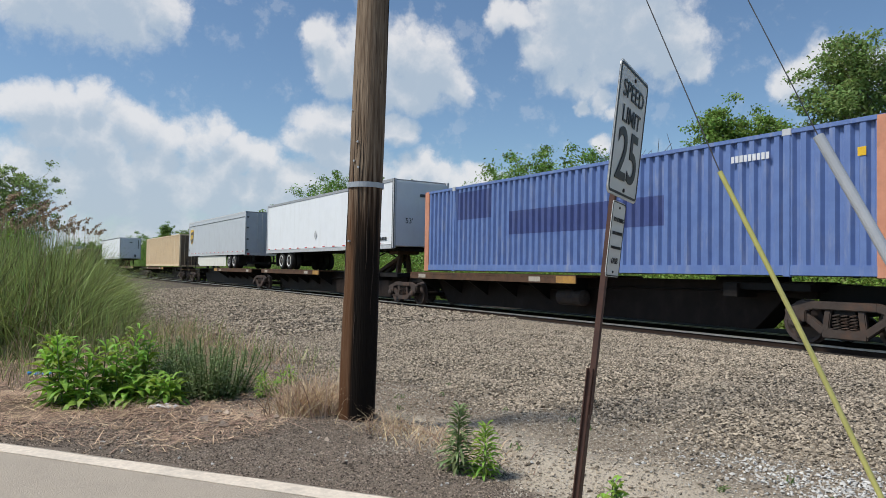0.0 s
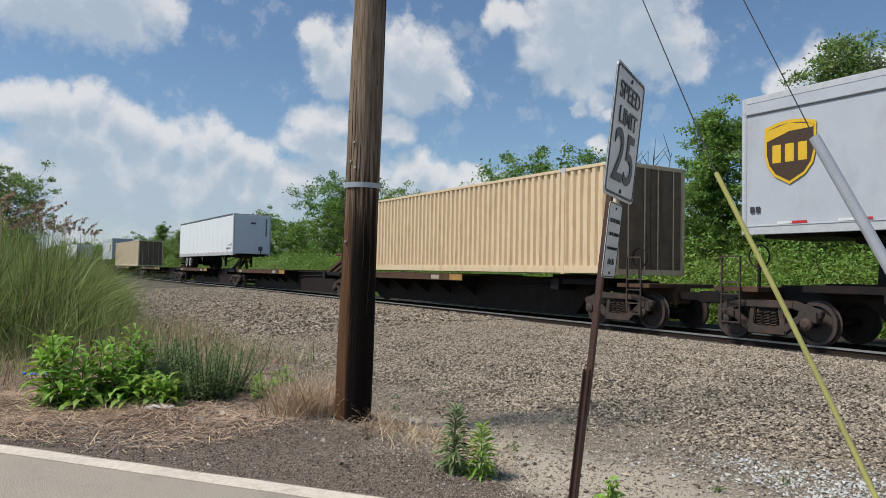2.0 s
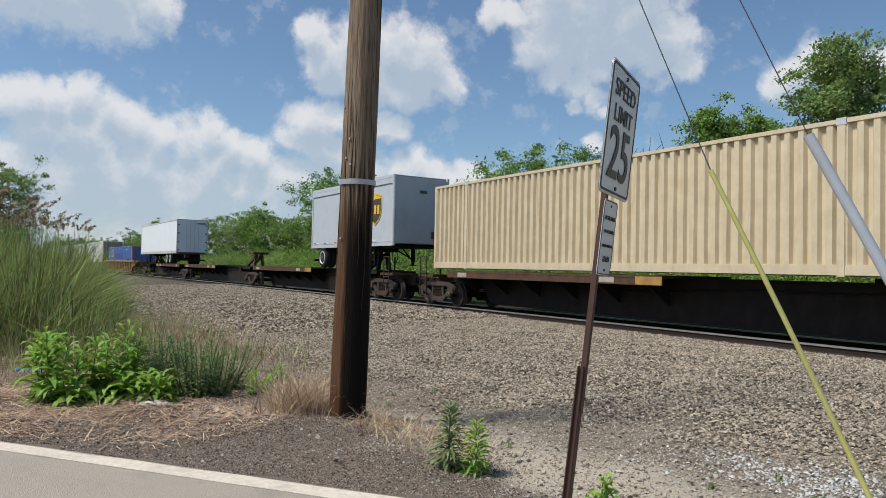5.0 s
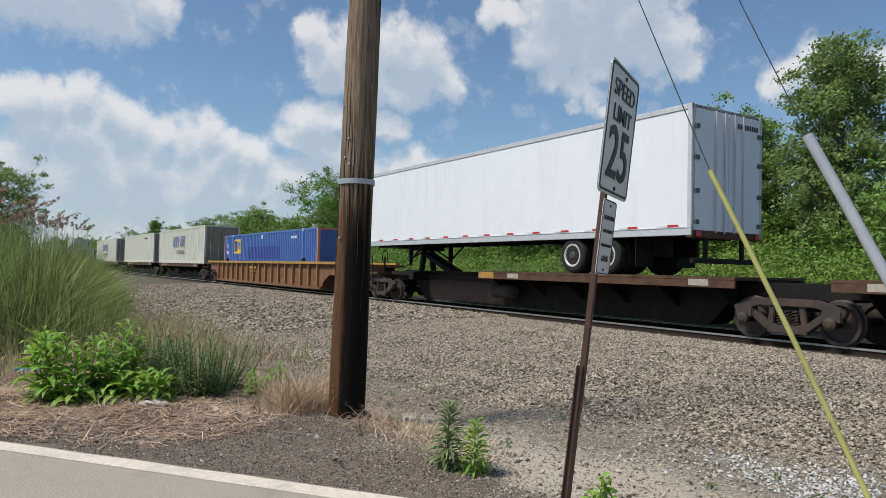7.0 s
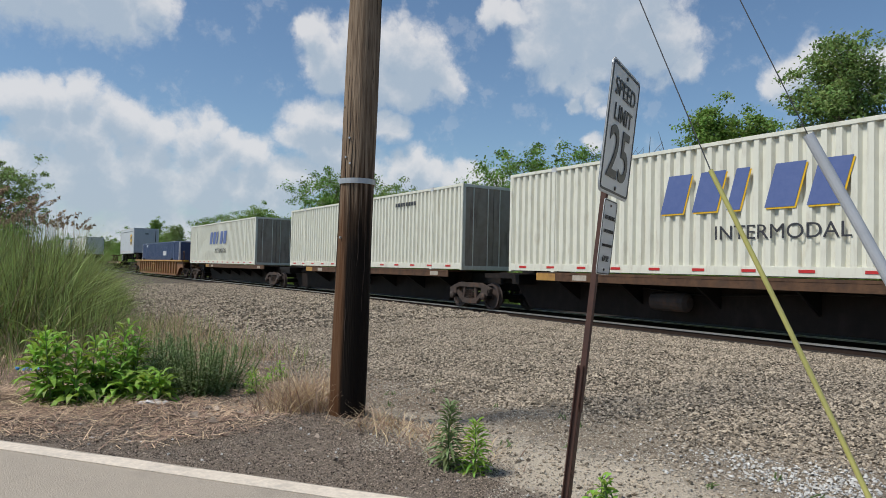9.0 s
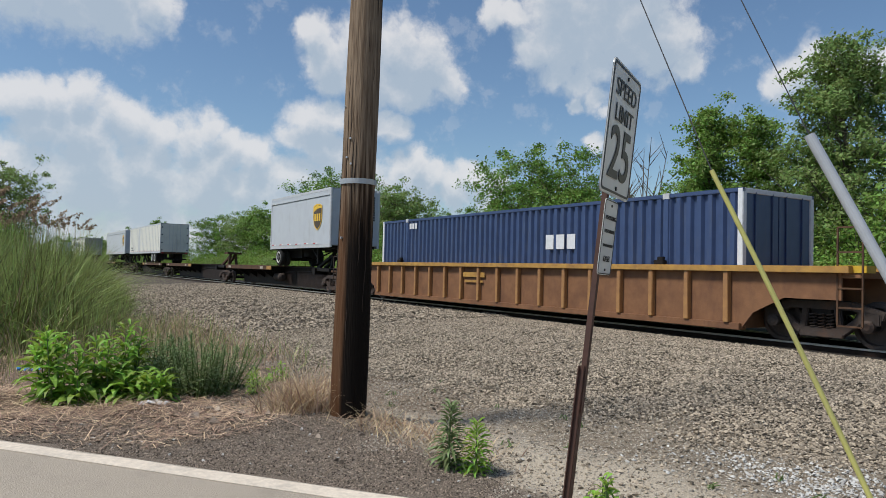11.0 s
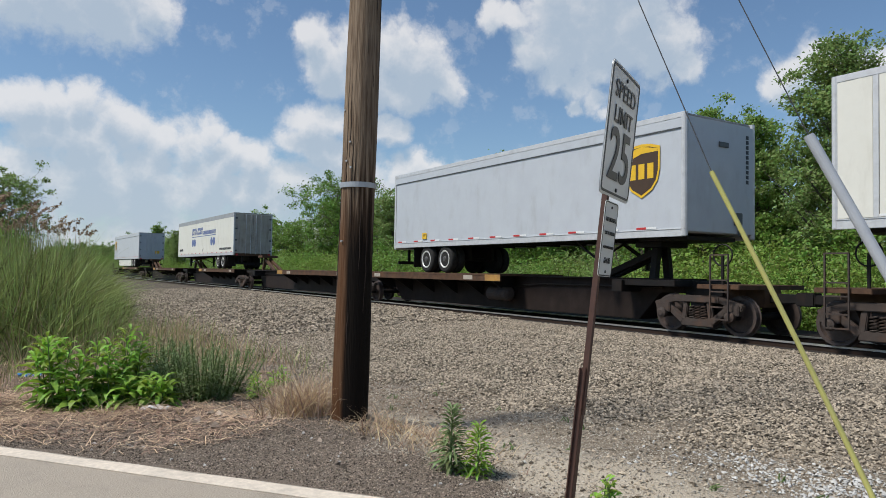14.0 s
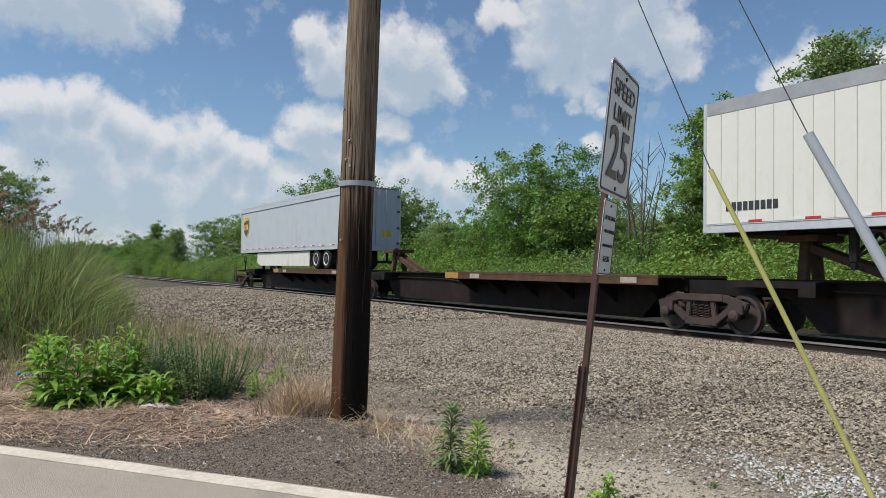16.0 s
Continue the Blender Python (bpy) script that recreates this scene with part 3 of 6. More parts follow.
def ground_material():
    m = bpy.data.materials.new("verge_soil_and_ballast_bed")
    m.use_nodes = True
    n, l = m.node_tree.nodes, m.node_tree.links
    b = n["Principled BSDF"]
    b.inputs["Roughness"].default_value, b.inputs["Specular IOR Level"].default_value = 0.95, 0.15
    tc = n.new("ShaderNodeTexCoord")
    sep = n.new("ShaderNodeSeparateXYZ")
    l.new(tc.outputs["Object"], sep.inputs[0])

    def math_node(op, a, c, d=None):
        k = n.new("ShaderNodeMath")
        k.operation = op
        for i, val in enumerate((a, c, d)):
            if val is None:
                continue
            if isinstance(val, (int, float)):
                k.inputs[i].default_value = val
            else:
                l.new(val, k.inputs[i])
        return k.outputs[0]

    def noise_of(scale, detail=6.0):
        k = n.new("ShaderNodeTexNoise")
        k.inputs["Scale"].default_value, k.inputs["Detail"].default_value, k.inputs["Roughness"].default_value = scale, detail, 0.62
        l.new(tc.outputs["Object"], k.inputs["Vector"])
        return k.outputs[0]

    def mask(val, a, c):
        k = n.new("ShaderNodeMapRange")
        k.interpolation_type = "SMOOTHSTEP"
        k.inputs["From Min"].default_value, k.inputs["From Max"].default_value = a, c
        l.new(val, k.inputs["Value"])
        return k.outputs[0]

    def mix(f, a, c):
        k = n.new("ShaderNodeMix")
        k.data_type = "RGBA"
        l.new(f, k.inputs["Factor"])
        for sock, val in (("A", a), ("B", c)):
            if isinstance(val, tuple):
                k.inputs[sock].default_value = (*val, 1)
            else:
                l.new(val, k.inputs[sock])
        return k.outputs["Result"]

    x, y = sep.outputs["X"], sep.outputs["Y"]
    wob = math_node("MULTIPLY", math_node("SUBTRACT", noise_of(0.9), 0.5), 2.4)
    u = math_node("ADD", math_node("MULTIPLY_ADD", x, VERGE_WAY[0], -LINE_AT[0] * VERGE_WAY[0] - LINE_AT[1] * VERGE_WAY[1]), math_node("MULTIPLY", y, VERGE_WAY[1]))
    uw = math_node("ADD", u, wob)
    fine, grit = noise_of(75.0, 9.0), noise_of(9.0)
    soil = mix(mask(grit, 0.3, 0.7), (0.26, 0.20, 0.145), (0.165, 0.125, 0.09))
    sand = mix(mask(fine, 0.35, 0.65), (0.56, 0.48, 0.37), (0.38, 0.325, 0.25))
    gritty = mix(mask(fine, 0.35, 0.65), (0.36, 0.30, 0.225), (0.13, 0.105, 0.078))
    gritty = mix(mask(grit, 0.5, 0.66), gritty, (0.15, 0.115, 0.082))
    crumb = mix(mask(fine, 0.35, 0.65), (0.10, 0.078, 0.06), (0.27, 0.22, 0.172))
    crumb = mix(mask(noise_of(150.0, 3.0), 0.62, 0.68), crumb, (0.46, 0.42, 0.36))
    # Kept darker than the loose stones, as painted shade in their gaps.
    stone = mix(mask(fine, 0.3, 0.7), (0.145, 0.121, 0.095), (0.070, 0.058, 0.046))
    # Cinder of the track bed, blackened to carry the shade under the train.
    shaded_cinder = mix(mask(fine, 0.3, 0.7), (0.026, 0.022, 0.019), (0.048, 0.040, 0.034))
    turf = mix(mask(grit, 0.3, 0.7), (0.06, 0.085, 0.026), (0.12, 0.10, 0.055))
    heap = math_node("ADD", math_node("MULTIPLY_ADD", wob, 0.35, u), math_node("MAXIMUM", math_node("MULTIPLY_ADD", x, 0.58, 4.0), 0.0))
    tarry = math_node("MULTIPLY", mask(math_node("ADD", x, wob), -8.6, -7.2), math_node("SUBTRACT", 1.0, mask(heap, 2.15, 2.4)))
    col = mix(mask(heap, 2.9, 3.6), sand, gritty)
    col = mix(mask(math_node("SUBTRACT", math_node("MULTIPLY", wob, 1.5), x), 6.6, 8.2), col, soil)
    col = mix(tarry, col, crumb)
    slope = math_node("SUBTRACT", math_node("ADD", y, math_node("MULTIPLY", wob, 0.5)), math_node("MINIMUM", math_node("MAXIMUM", math_node("MULTIPLY_ADD", x, 0.28, 7.65), 3.5), 6.7))
    col = mix(mask(slope, -0.3, 0.7), col, stone)
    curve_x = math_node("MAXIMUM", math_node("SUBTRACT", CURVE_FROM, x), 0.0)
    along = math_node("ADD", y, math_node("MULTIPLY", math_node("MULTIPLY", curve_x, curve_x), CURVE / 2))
    col = mix(mask(math_node("MULTIPLY_ADD", wob, 0.12, along), 12.55, 12.85), col, shaded_cinder)
    col = mix(mask(math_node("ADD", y, wob), 19.6, 21.0), col, turf)
    rough_grass = math_node("MULTIPLY", mask(math_node("SUBTRACT", wob, x), 12.5, 15.0), math_node("SUBTRACT", 1.0, mask(slope, -1.2, 0.2)))
    col = mix(rough_grass, col, turf)
    l.new(col, b.inputs["Base Color"])
    bp = n.new("ShaderNodeBump")
    bp.inputs["Strength"].default_value, bp.inputs["Distance"].default_value = 0.7, 0.03
    l.new(fine, bp.inputs["Height"])
    l.new(bp.outputs[0], b.inputs["Normal"])
    return m


def ground():
    xs = np.concatenate([[-3000, -1500, -800, -500, -350, -260, -200], np.arange(-160, -40, 6.0), np.arange(-40, -16, 0.8), np.arange(-16, 2, 0.2), np.arange(2, 20, 1.0), [24, 40, 80, 200, 600, 1500, 3000]])
    ys = np.concatenate([[-3000, -1200, -400, -120, -40, -16, -8], np.arange(-6, 0, 0.5), np.arange(0, 8, 0.16), np.arange(8, 20, 0.35), np.arange(20, 40, 2.0), [50, 80, 150, 400, 1200, 3000]])
    X, Y = np.meshgrid(xs, ys)
    Z = ground_z(X, Y)
    nx, ny = len(xs), len(ys)
    i, j = np.meshgrid(np.arange(nx - 1), np.arange(ny - 1))
    k = (j * nx + i).ravel()
    me = fast_mesh("ground", np.stack([X, Y, Z], -1).reshape(-1, 3), np.stack([k, k + 1, k + nx + 1, k + nx], -1), ground_material())
    me.polygons.foreach_set("use_smooth", [True] * len(me.polygons))
    tagged(new("ground", me), "bare roadside verge of soil, crumbled asphalt and gravel sloping up to the ballast", "ground", kind="structure")


ground()


def along_line(name, u0, u1, lift, mat, label, depth=0.05):
    """A strip beside the painted line, from u0 to u1 metres on its road side."""
    s = Shape()
    st = np.arange(-60, 13, 0.5)
    verts = []
    for t in st:
        ex = 0.015 * math.sin(t * 5.3) + 0.012 * math.sin(t * 13.1) if name == "road_edge_line" else 0.0
        for u, dz in ((u0, lift), (u1 + ex, lift), (u1 + ex, lift - depth), (u0, lift - depth)):
            x = LINE_AT[0] + LINE_WAY[0] * t + VERGE_WAY[0] * u
            y = LINE_AT[1] + LINE_WAY[1] * t + VERGE_WAY[1] * u
            verts.append((x, y, dz))
    faces = []
    for i in range(len(st) - 1):
        for k in range(4):
            faces.append((i * 4 + k, i * 4 + (k + 1) % 4, i * 4 + 4 + (k + 1) % 4, i * 4 + 4 + k))
    faces += [(0, 1, 2, 3), tuple(4 * (len(st) - 1) + k for k in (3, 2, 1, 0))]
    s.add(verts, faces)
    return solid(name, s, mat, label, "road" if name == "road" else "road marking", kind="structure")


along_line("road", -6.8, 0.07, 0.012, ASPHALT, "sun-bleached grey asphalt road with a worn edge", 0.08)
along_line("road_edge_line", -0.15, 0.03, 0.018, LINE_PAINT, "worn white painted edge line on the asphalt", 0.004)


# ---------------------------------------------------------------- track
def track():
    base = thing("railway_track", "railway track with polished rails on dark wooden ties in ballast", "railway track", kind="structure")
    stations = list(np.arange(-520, 40, 4.0)) + [60.0, 500.0]
    profile = [(-0.036, 0.0), (0.036, 0.0), (0.036, -0.035), (0.012, -0.05), (0.012, -0.15), (0.07, -0.165), (0.07, -0.18), (-0.07, -0.18), (-0.07, -0.165), (-0.012, -0.15), (-0.012, -0.05), (-0.036, -0.035)]
    k = len(profile)
    for off in (-0.755, 0.755):
        sh = Shape()
        verts, faces = [], []
        for s in stations:
            x, y, a = track_at(s)
            verts += [(x - math.sin(a) * (off + py), y + math.cos(a) * (off + py), RAIL_Z + pz) for py, pz in profile]
        for i in range(len(stations) - 1):
            for q in range(k):
                faces.append((i * k + q, i * k + (q + 1) % k, (i + 1) * k + (q + 1) % k, (i + 1) * k + q))
        sh.add(verts, faces)
        r = part("rail", sh, RAIL_STEEL, base, "steel rail with a polished head")
        r.data.materials.append(RAIL_RUST)
        for poly in r.data.polygons:
            if poly.index % k not in (0, 1, 11):
                poly.material_index = 1
    one = mesh_of("tie", Shape().box(-0.115, 0.115, -1.3, 1.3, -0.17, 0.0), TIE, 0.012)
    rng = random.Random(5)
    far = Shape()
    for i in range(520):
        s = 8.0 - i * 0.52
        x, y, a = track_at(s)
        if i < 130:
            t = part("tie", one, TIE, base)
            t.matrix_basis = pose(x, y + rng.uniform(-0.05, 0.05), RAIL_Z - 0.185 + rng.uniform(-0.01, 0.005), 0, 0, math.degrees(a) + rng.uniform(-1.2, 1.2))
        else:
            far.box(x - 0.115, x + 0.115, y - 1.3, y + 1.3, RAIL_Z - 0.35, RAIL_Z - 0.187)
    tagged(part("far_ties", far, TIE, base), kind="stuff")


track()


# ---------------------------------------------------------------- the train: running gear
def bogie():
    """A two-axle freight truck: side frames with spring nests, wheels and axles, bolster."""
    b = thing("bogie", "rust-dusted cast steel two-axle freight truck running on the rails", "railway truck", "trucks of the train")
    for sgn in (-1, 1):
        y = sgn * 1.0
        fr = Shape()
        fr.bar((-1.15, y, 0.60), (-0.55, y, 0.78), 0.16, 0.14).bar((-0.6, y, 0.77), (0.6, y, 0.77), 0.16, 0.16).bar((0.55, y, 0.78), (1.15, y, 0.60), 0.16, 0.14)
        fr.bar((-0.82, y, 0.60), (-0.38, y, 0.26), 0.15, 0.13).bar((0.82, y, 0.60), (0.38, y, 0.26), 0.15, 0.13)
        fr.bar((-0.42, y, 0.25), (0.42, y, 0.25), 0.19, 0.12)
        fr.bar((-0.36, y, 0.28), (-0.30, y, 0.72), 0.13, 0.10).bar((0.36, y, 0.28), (0.30, y, 0.72), 0.13, 0.10)
        for cx in (-0.9, 0.9):
            fr.box(cx - 0.19, cx + 0.19, y - 0.11, y + 0.11, 0.44, 0.66)
        frame_part = part("side_frame", fr, BOGIE_STEEL, b, "cast side frame", 0.018)
        for cx in (-0.9, 0.9):
            part("bearing_cap", Shape().lathe_y(cx, 0.42, [(0.0, 0.0), (0.12, 0.0), (0.12, 0.09), (0.06, 0.12)], sgn, sgn * 1.08, 14), BOGIE_STEEL, frame_part)
        for cx in (-0.16, 0.0, 0.16):
            coil = [(cx + 0.065 * math.cos(a), y + 0.065 * math.sin(a), 0.31 + 0.30 * a / (10 * math.pi)) for a in np.linspace(0, 10 * math.pi, 46)]
            part("spring", Shape().tube(coil, 0.016, 4), BOGIE_STEEL, frame_part)
    part("bolster", Shape().box(-0.2, 0.2, -1.02, 1.02, 0.58, 0.84), BLACK_STEEL, b, bevel=0.02)
    wheel = mesh_of("wheel", Shape().lathe_y(0, 0, [(0.0, -0.09), (0.09, -0.09), (0.10, -0.02), (0.33, 0.0), (0.35, -0.065), (0.42, -0.065), (0.425, 0.045), (0.455, 0.055), (0.455, 0.075), (0.34, 0.075), (0.32, 0.03), (0.10, 0.05), (0.0, 0.06)]), WHEEL_STEEL)
    for cx in (-0.9, 0.9):
        for sgn in (-1, 1):
            w = part("wheel", wheel, WHEEL_STEEL, b)
            w.matrix_basis = pose(cx, sgn * 0.76, 0.42, 0, 0, 0 if sgn < 0 else 180)
        part("axle", Shape().tube([(cx, -1.05, 0.42), (cx, 1.05, 0.42)], 0.085, 12), BLACK_STEEL, b)
    part("brake_beam", Shape().bar((-0.42, -0.75, 0.36), (-0.42, 0.75, 0.36), 0.09, 0.09).bar((0.42, -0.75, 0.36), (0.42, 0.75, 0.36), 0.09, 0.09), BLACK_STEEL, b)
    return b


BOGIE = bogie()
FIRST_BOGIE = []


def put_bogie(s):
    b = BOGIE if not FIRST_BOGIE else copy_thing(BOGIE, track_pose(s))
    FIRST_BOGIE.append(b)
    MOVING.append((b, s))


DECK_Z, SILL_TOP = 1.25, 1.16


def spine_car(front, rear, hitch_front=True, hitch="up", ladder=(), tank=False, deck_len=9.2):
    """One unit of an articulated spine car between two trucks: centre sill, wheel deck on outriggers, trailer hitch."""
    mid, half = (front + rear) / 2, (front - rear) / 2
    c = thing("spine_car", "brown steel spine car with a rusty wheel deck on its sill", "rail car", "units of the train")
    d = 1 if hitch_front else -1
    sill = Shape().plate([(-half + 0.9, SILL_TOP), (-half + 0.9, 0.86), (-half + 1.6, 0.86), (-half + 2.3, 0.15), (half - 2.3, 0.15), (half - 1.6, 0.86), (half - 0.9, 0.86), (half - 0.9, SILL_TOP)], -0.36, 0.36)
    part("top_flange", Shape().box(-half + 0.9, half - 0.9, -0.50, 0.50, SILL_TOP + 0.001, SILL_TOP + 0.045), BROWN_STEEL, c, bevel=0.006)
    for e in (-1, 1):
        part("end_sill", Shape().box(e * (half - 0.9), e * (half + 0.15), -0.32, 0.32, 0.80, SILL_TOP - 0.01), BLACK_STEEL, c, bevel=0.01)
    part("centre_sill", sill, BROWN_STEEL, c, "brown box-section centre sill", 0.012)
    # wheel deck at the end away from the hitch
    a0, a1 = -d * (half - 1.0), -d * (half - 1.0 - deck_len)
    deck = part("wheel_deck", Shape().box(a0, a1, -1.29, 1.29, DECK_Z - 0.07, DECK_Z), DECK_STEEL, c, "rusty wheel deck", 0.008)
    for sgn in (-1, 1):
        part("deck_edge", Shape().box(a0, a1, sgn * 1.293, sgn * 1.23, DECK_Z - 0.24, DECK_Z - 0.072), DECK_STEEL, deck, bevel=0.008)
    for k in range(6):
        x = a0 + (a1 - a0) * (0.06 + 0.176 * k)
        for sgn in (-1, 1):
            part("outrigger", Shape().add([(x - 0.03, sgn * 0.36, 0.50), (x - 0.03, sgn * 0.36, DECK_Z - 0.075), (x - 0.03, sgn * 1.22, DECK_Z - 0.075), (x - 0.03, sgn * 1.22, DECK_Z - 0.22),
                                          (x + 0.03, sgn * 0.36, 0.50), (x + 0.03, sgn * 0.36, DECK_Z - 0.075), (x + 0.03, sgn * 1.22, DECK_Z - 0.075), (x + 0.03, sgn * 1.22, DECK_Z - 0.22)],
                                         [(0, 1, 2, 3), (7, 6, 5, 4), (0, 4, 5, 1), (1, 5, 6, 2), (2, 6, 7, 3), (3, 7, 4, 0)]), BLACK_STEEL, deck)
    x = a1 - d * 0.40
    part("end_patch", Shape().box(x - 0.40, x + 0.40, -1.297, -1.291, DECK_Z - 0.225, DECK_Z - 0.03), WELL_YELLOW, deck, "worn orange-yellow paint at the deck's end")
    for x in (a0 + d * 0.9, a1 - d * 1.75):
        part("reflector", Shape().box(x - 0.26, x + 0.26, -1.297, -1.291, DECK_Z - 0.20, DECK_Z - 0.06), FADED_PATCH, deck, "faded pale reflector patch")
    # short apron over the truck at the hitch end
    h0, h1 = d * (half - 0.7), d * (half - 2.6)
    part("end_apron", Shape().box(h0, h1, -0.95, 0.95, SILL_TOP - 0.14, SILL_TOP + 0.01).box(h1, h1 + d * 0.35, -1.05, 1.05, SILL_TOP - 0.30, SILL_TOP), BLACK_STEEL, c, bevel=0.01)
    # hitch: a leaning stanchion with a diagonal strut
    hx = d * (half - 1.9)
    if hitch == "up":
        top = 2.12
        part("hitch", Shape().bar((hx, -0.28, SILL_TOP), (hx, -0.16, top - 0.12), 0.2, 0.16).bar((hx, 0.28, SILL_TOP), (hx, 0.16, top - 0.12), 0.2, 0.16).bar((hx - d * 2.0, -0.2, SILL_TOP), (hx - d * 0.05, -0.14, top - 0.25), 0.16, 0.16)
             .bar((hx - d * 2.0, 0.2, SILL_TOP), (hx - d * 0.05, 0.14, top - 0.25), 0.16, 0.16).box(hx - 0.42, hx + 0.42, -0.5, 0.5, top - 0.14, top), DECK_STEEL if not ladder else BLACK_STEEL, c, "trailer hitch stand", 0.012)
    else:
        part("hitch", Shape().bar((hx, -0.3, SILL_TOP + 0.08), (hx - d * 1.4, -0.3, SILL_TOP + 0.06), 0.14, 0.14).bar((hx, 0.3, SILL_TOP + 0.08), (hx - d * 1.4, 0.3, SILL_TOP + 0.06), 0.14, 0.14), BLACK_STEEL, c, "folded trailer hitch", 0.01)
    # brake pipe and box
    pipe = [(-half + 1.5, -0.40, 0.98), (-half * 0.3, -0.40, 0.96), (0.0, -0.40, 0.80), (half * 0.3, -0.40, 0.96), (half - 1.5, -0.40, 0.98)]
    part("brake_pipe", Shape().tube(pipe, 0.025, 6), BLACK_STEEL, c)
    if tank:
        tx = d * half * 0.1
        part("air_reservoir", Shape().tube([(tx - 0.55, -0.72, 0.62), (tx - 0.48, -0.72, 0.62), (tx + 0.48, -0.72, 0.62), (tx + 0.55, -0.72, 0.62)], [0.12, 0.22, 0.22, 0.12], 16), BOGIE_STEEL, c, "dusty air reservoir")
    for e in ladder:
        x = e * (half + 0.7)
        lad = Shape()
        for dx in (-0.22, 0.22):
            lad.bar((x + dx, -1.24, 0.35), (x + dx, -1.24, 1.75), 0.03, 0.03, (1, 0, 0))
        for z in (0.36, 0.62, 0.95, 1.2, 1.74):
            lad.bar((x - 0.22, -1.24, z), (x + 0.22, -1.24, z), 0.03, 0.03, (0, 0, 1))
        part("ladder", lad, BOGIE_STEEL, c, "dusty steel grab ladder")
        part("end_platform", Shape().box(e * (half + 0.1), e * (half + 1.15), -1.2, 1.2, 1.0, 1.1).box(e * (half + 0.1), e * (half + 1.15), -0.3, 0.3, 0.62, 1.0), DECK_STEEL, c, bevel=0.01)
        part("coupler", Shape().bar((e * (half + 0.9), 0, 0.82), (e * (half + 1.9), 0, 0.82), 0.2, 0.24).box(e * (half + 1.75), e * (half + 2.12), -0.16, 0.16, 0.68, 0.96), BLACK_STEEL, c, bevel=0.02)
        part("brake_wheel", Shape().tube([(x - e * 0.3 + 0.24 * math.cos(a), -0.7, 1.75 + 0.24 * math.sin(a)) for a in np.linspace(0, 2 * math.pi, 17)], 0.018, 5).bar((x - e * 0.3, -0.7, 1.1), (x - e * 0.3, -0.7, 1.75), 0.05, 0.05), BLACK_STEEL, c)
    MOVING.append((c, mid))
    return c


def well_car(front, rear):
    """A well car: deep ribbed side sills with a yellow top chord, and high ends over the trucks."""
    mid, half = (front + rear) / 2, (front - rear) / 2
    c = thing("well_car", "rusty brown well car with ribbed sides and yellow top edge", "rail car", "units of the train")
    inset = min(2.0, half - 8.22)
    w0, w1, bot, top = -half + inset, half - inset, 0.22, 1.50
    for sgn in (-1, 1):
        y0 = sgn * 1.42
        side = part("side_sill", Shape().plate([(w0 - 2.0, top - 0.62), (w0 - 2.0, top - 0.08), (w1 + 2.0, top - 0.08), (w1 + 2.0, top - 0.62), (w1 + 0.9, top - 0.62), (w1 + 0.25, top - 0.95), (w1, bot), (w0, bot), (w0 - 0.25, top - 0.95), (w0 - 0.9, top - 0.62)], y0, y0 - sgn * 0.05), WELL_STEEL, c, "rusty ribbed side sill")
        part("top_chord", Shape().box(w0 - 2.2, w1 + 2.2, y0 + sgn * 0.15, y0 - sgn * 0.08, top - 0.13, top), WELL_YELLOW, side, "worn yellow top chord", 0.01)
        part("bottom_chord", Shape().box(w0, w1, y0 + sgn * 0.08, y0 - sgn * 0.16, bot - 0.04, bot + 0.10), WELL_STEEL, side, bevel=0.01)
        rib = mesh_of("rib", Shape().box(-0.06, 0.06, 0, sgn * 0.12, bot + 0.10, top - 0.132), RIB_STEEL, 0.012)
        for k in range(17):
            r = part("rib", rib, WELL_STEEL, side)
            r.matrix_basis = pose(w0 + 0.3 + (w1 - w0 - 0.6) * k / 16, y0, 0)
        for k in (2, 14):
            x = w0 + (w1 - w0) * k / 16
            part("corner_lock", Shape().box(x - 0.14, x + 0.14, y0 - sgn * 0.02, y0 + sgn * 0.12, top, top + 0.10).box(x - 0.09, x + 0.09, y0 - sgn * 0.02, y0 + sgn * 0.06, top + 0.10, top + 0.18), BLACK_STEEL, side, bevel=0.012)
    part("well_floor", Shape().box(w0, w1, -1.36, 1.36, bot, bot + 0.05), BLACK_STEEL, c)
    for e in (-1, 1):
        x0, x1 = e * (half - inset), e * (half + 0.9)
        part("end_frame", Shape().box(x0, x1, -1.40, 1.40, top - 0.22, top - 0.09).box(e * (half - inset - 0.05), e * (half - inset + 0.05), -1.36, 1.36, bot, top - 0.1).box(x0, x1, -0.35, 0.35, 0.75, top - 0.2), WELL_STEEL, c, bevel=0.01)
        part("end_step", Shape().box(e * (half + 0.45), e * (half + 1.0), -1.42, -1.1, top - 0.12, top + 0.01), YELLOW_PAINT, c, "yellow end step")
        lad = Shape()
        for dx in (-0.22, 0.22):
            lad.bar((e * (half + 0.72) + dx, -1.42, 0.42), (e * (half + 0.72) + dx, -1.42, 2.2), 0.03, 0.03, (1, 0, 0))
        for z in (0.42, 0.75, 1.1, 1.75, 2.2):
            lad.bar((e * (half + 0.72) - 0.22, -1.42, z), (e * (half + 0.72) + 0.22, -1.42, z), 0.03, 0.03, (0, 0, 1))
        part("ladder", lad, DECK_STEEL, c)
        part("coupler", Shape().bar((e * (half + 0.7), 0, 0.82), (e * (half + 1.75), 0, 0.82), 0.2, 0.24), BLACK_STEEL, c)
    part("stencil_bar", Shape().box(-1.9, -0.7, -1.476, -1.471, 1.05, 1.2).box(-1.8, -0.8, -1.476, -1.471, 0.88, 0.95), WELL_YELLOW, c, "faded yellow stencilled bars")
    MOVING.append((c, mid))


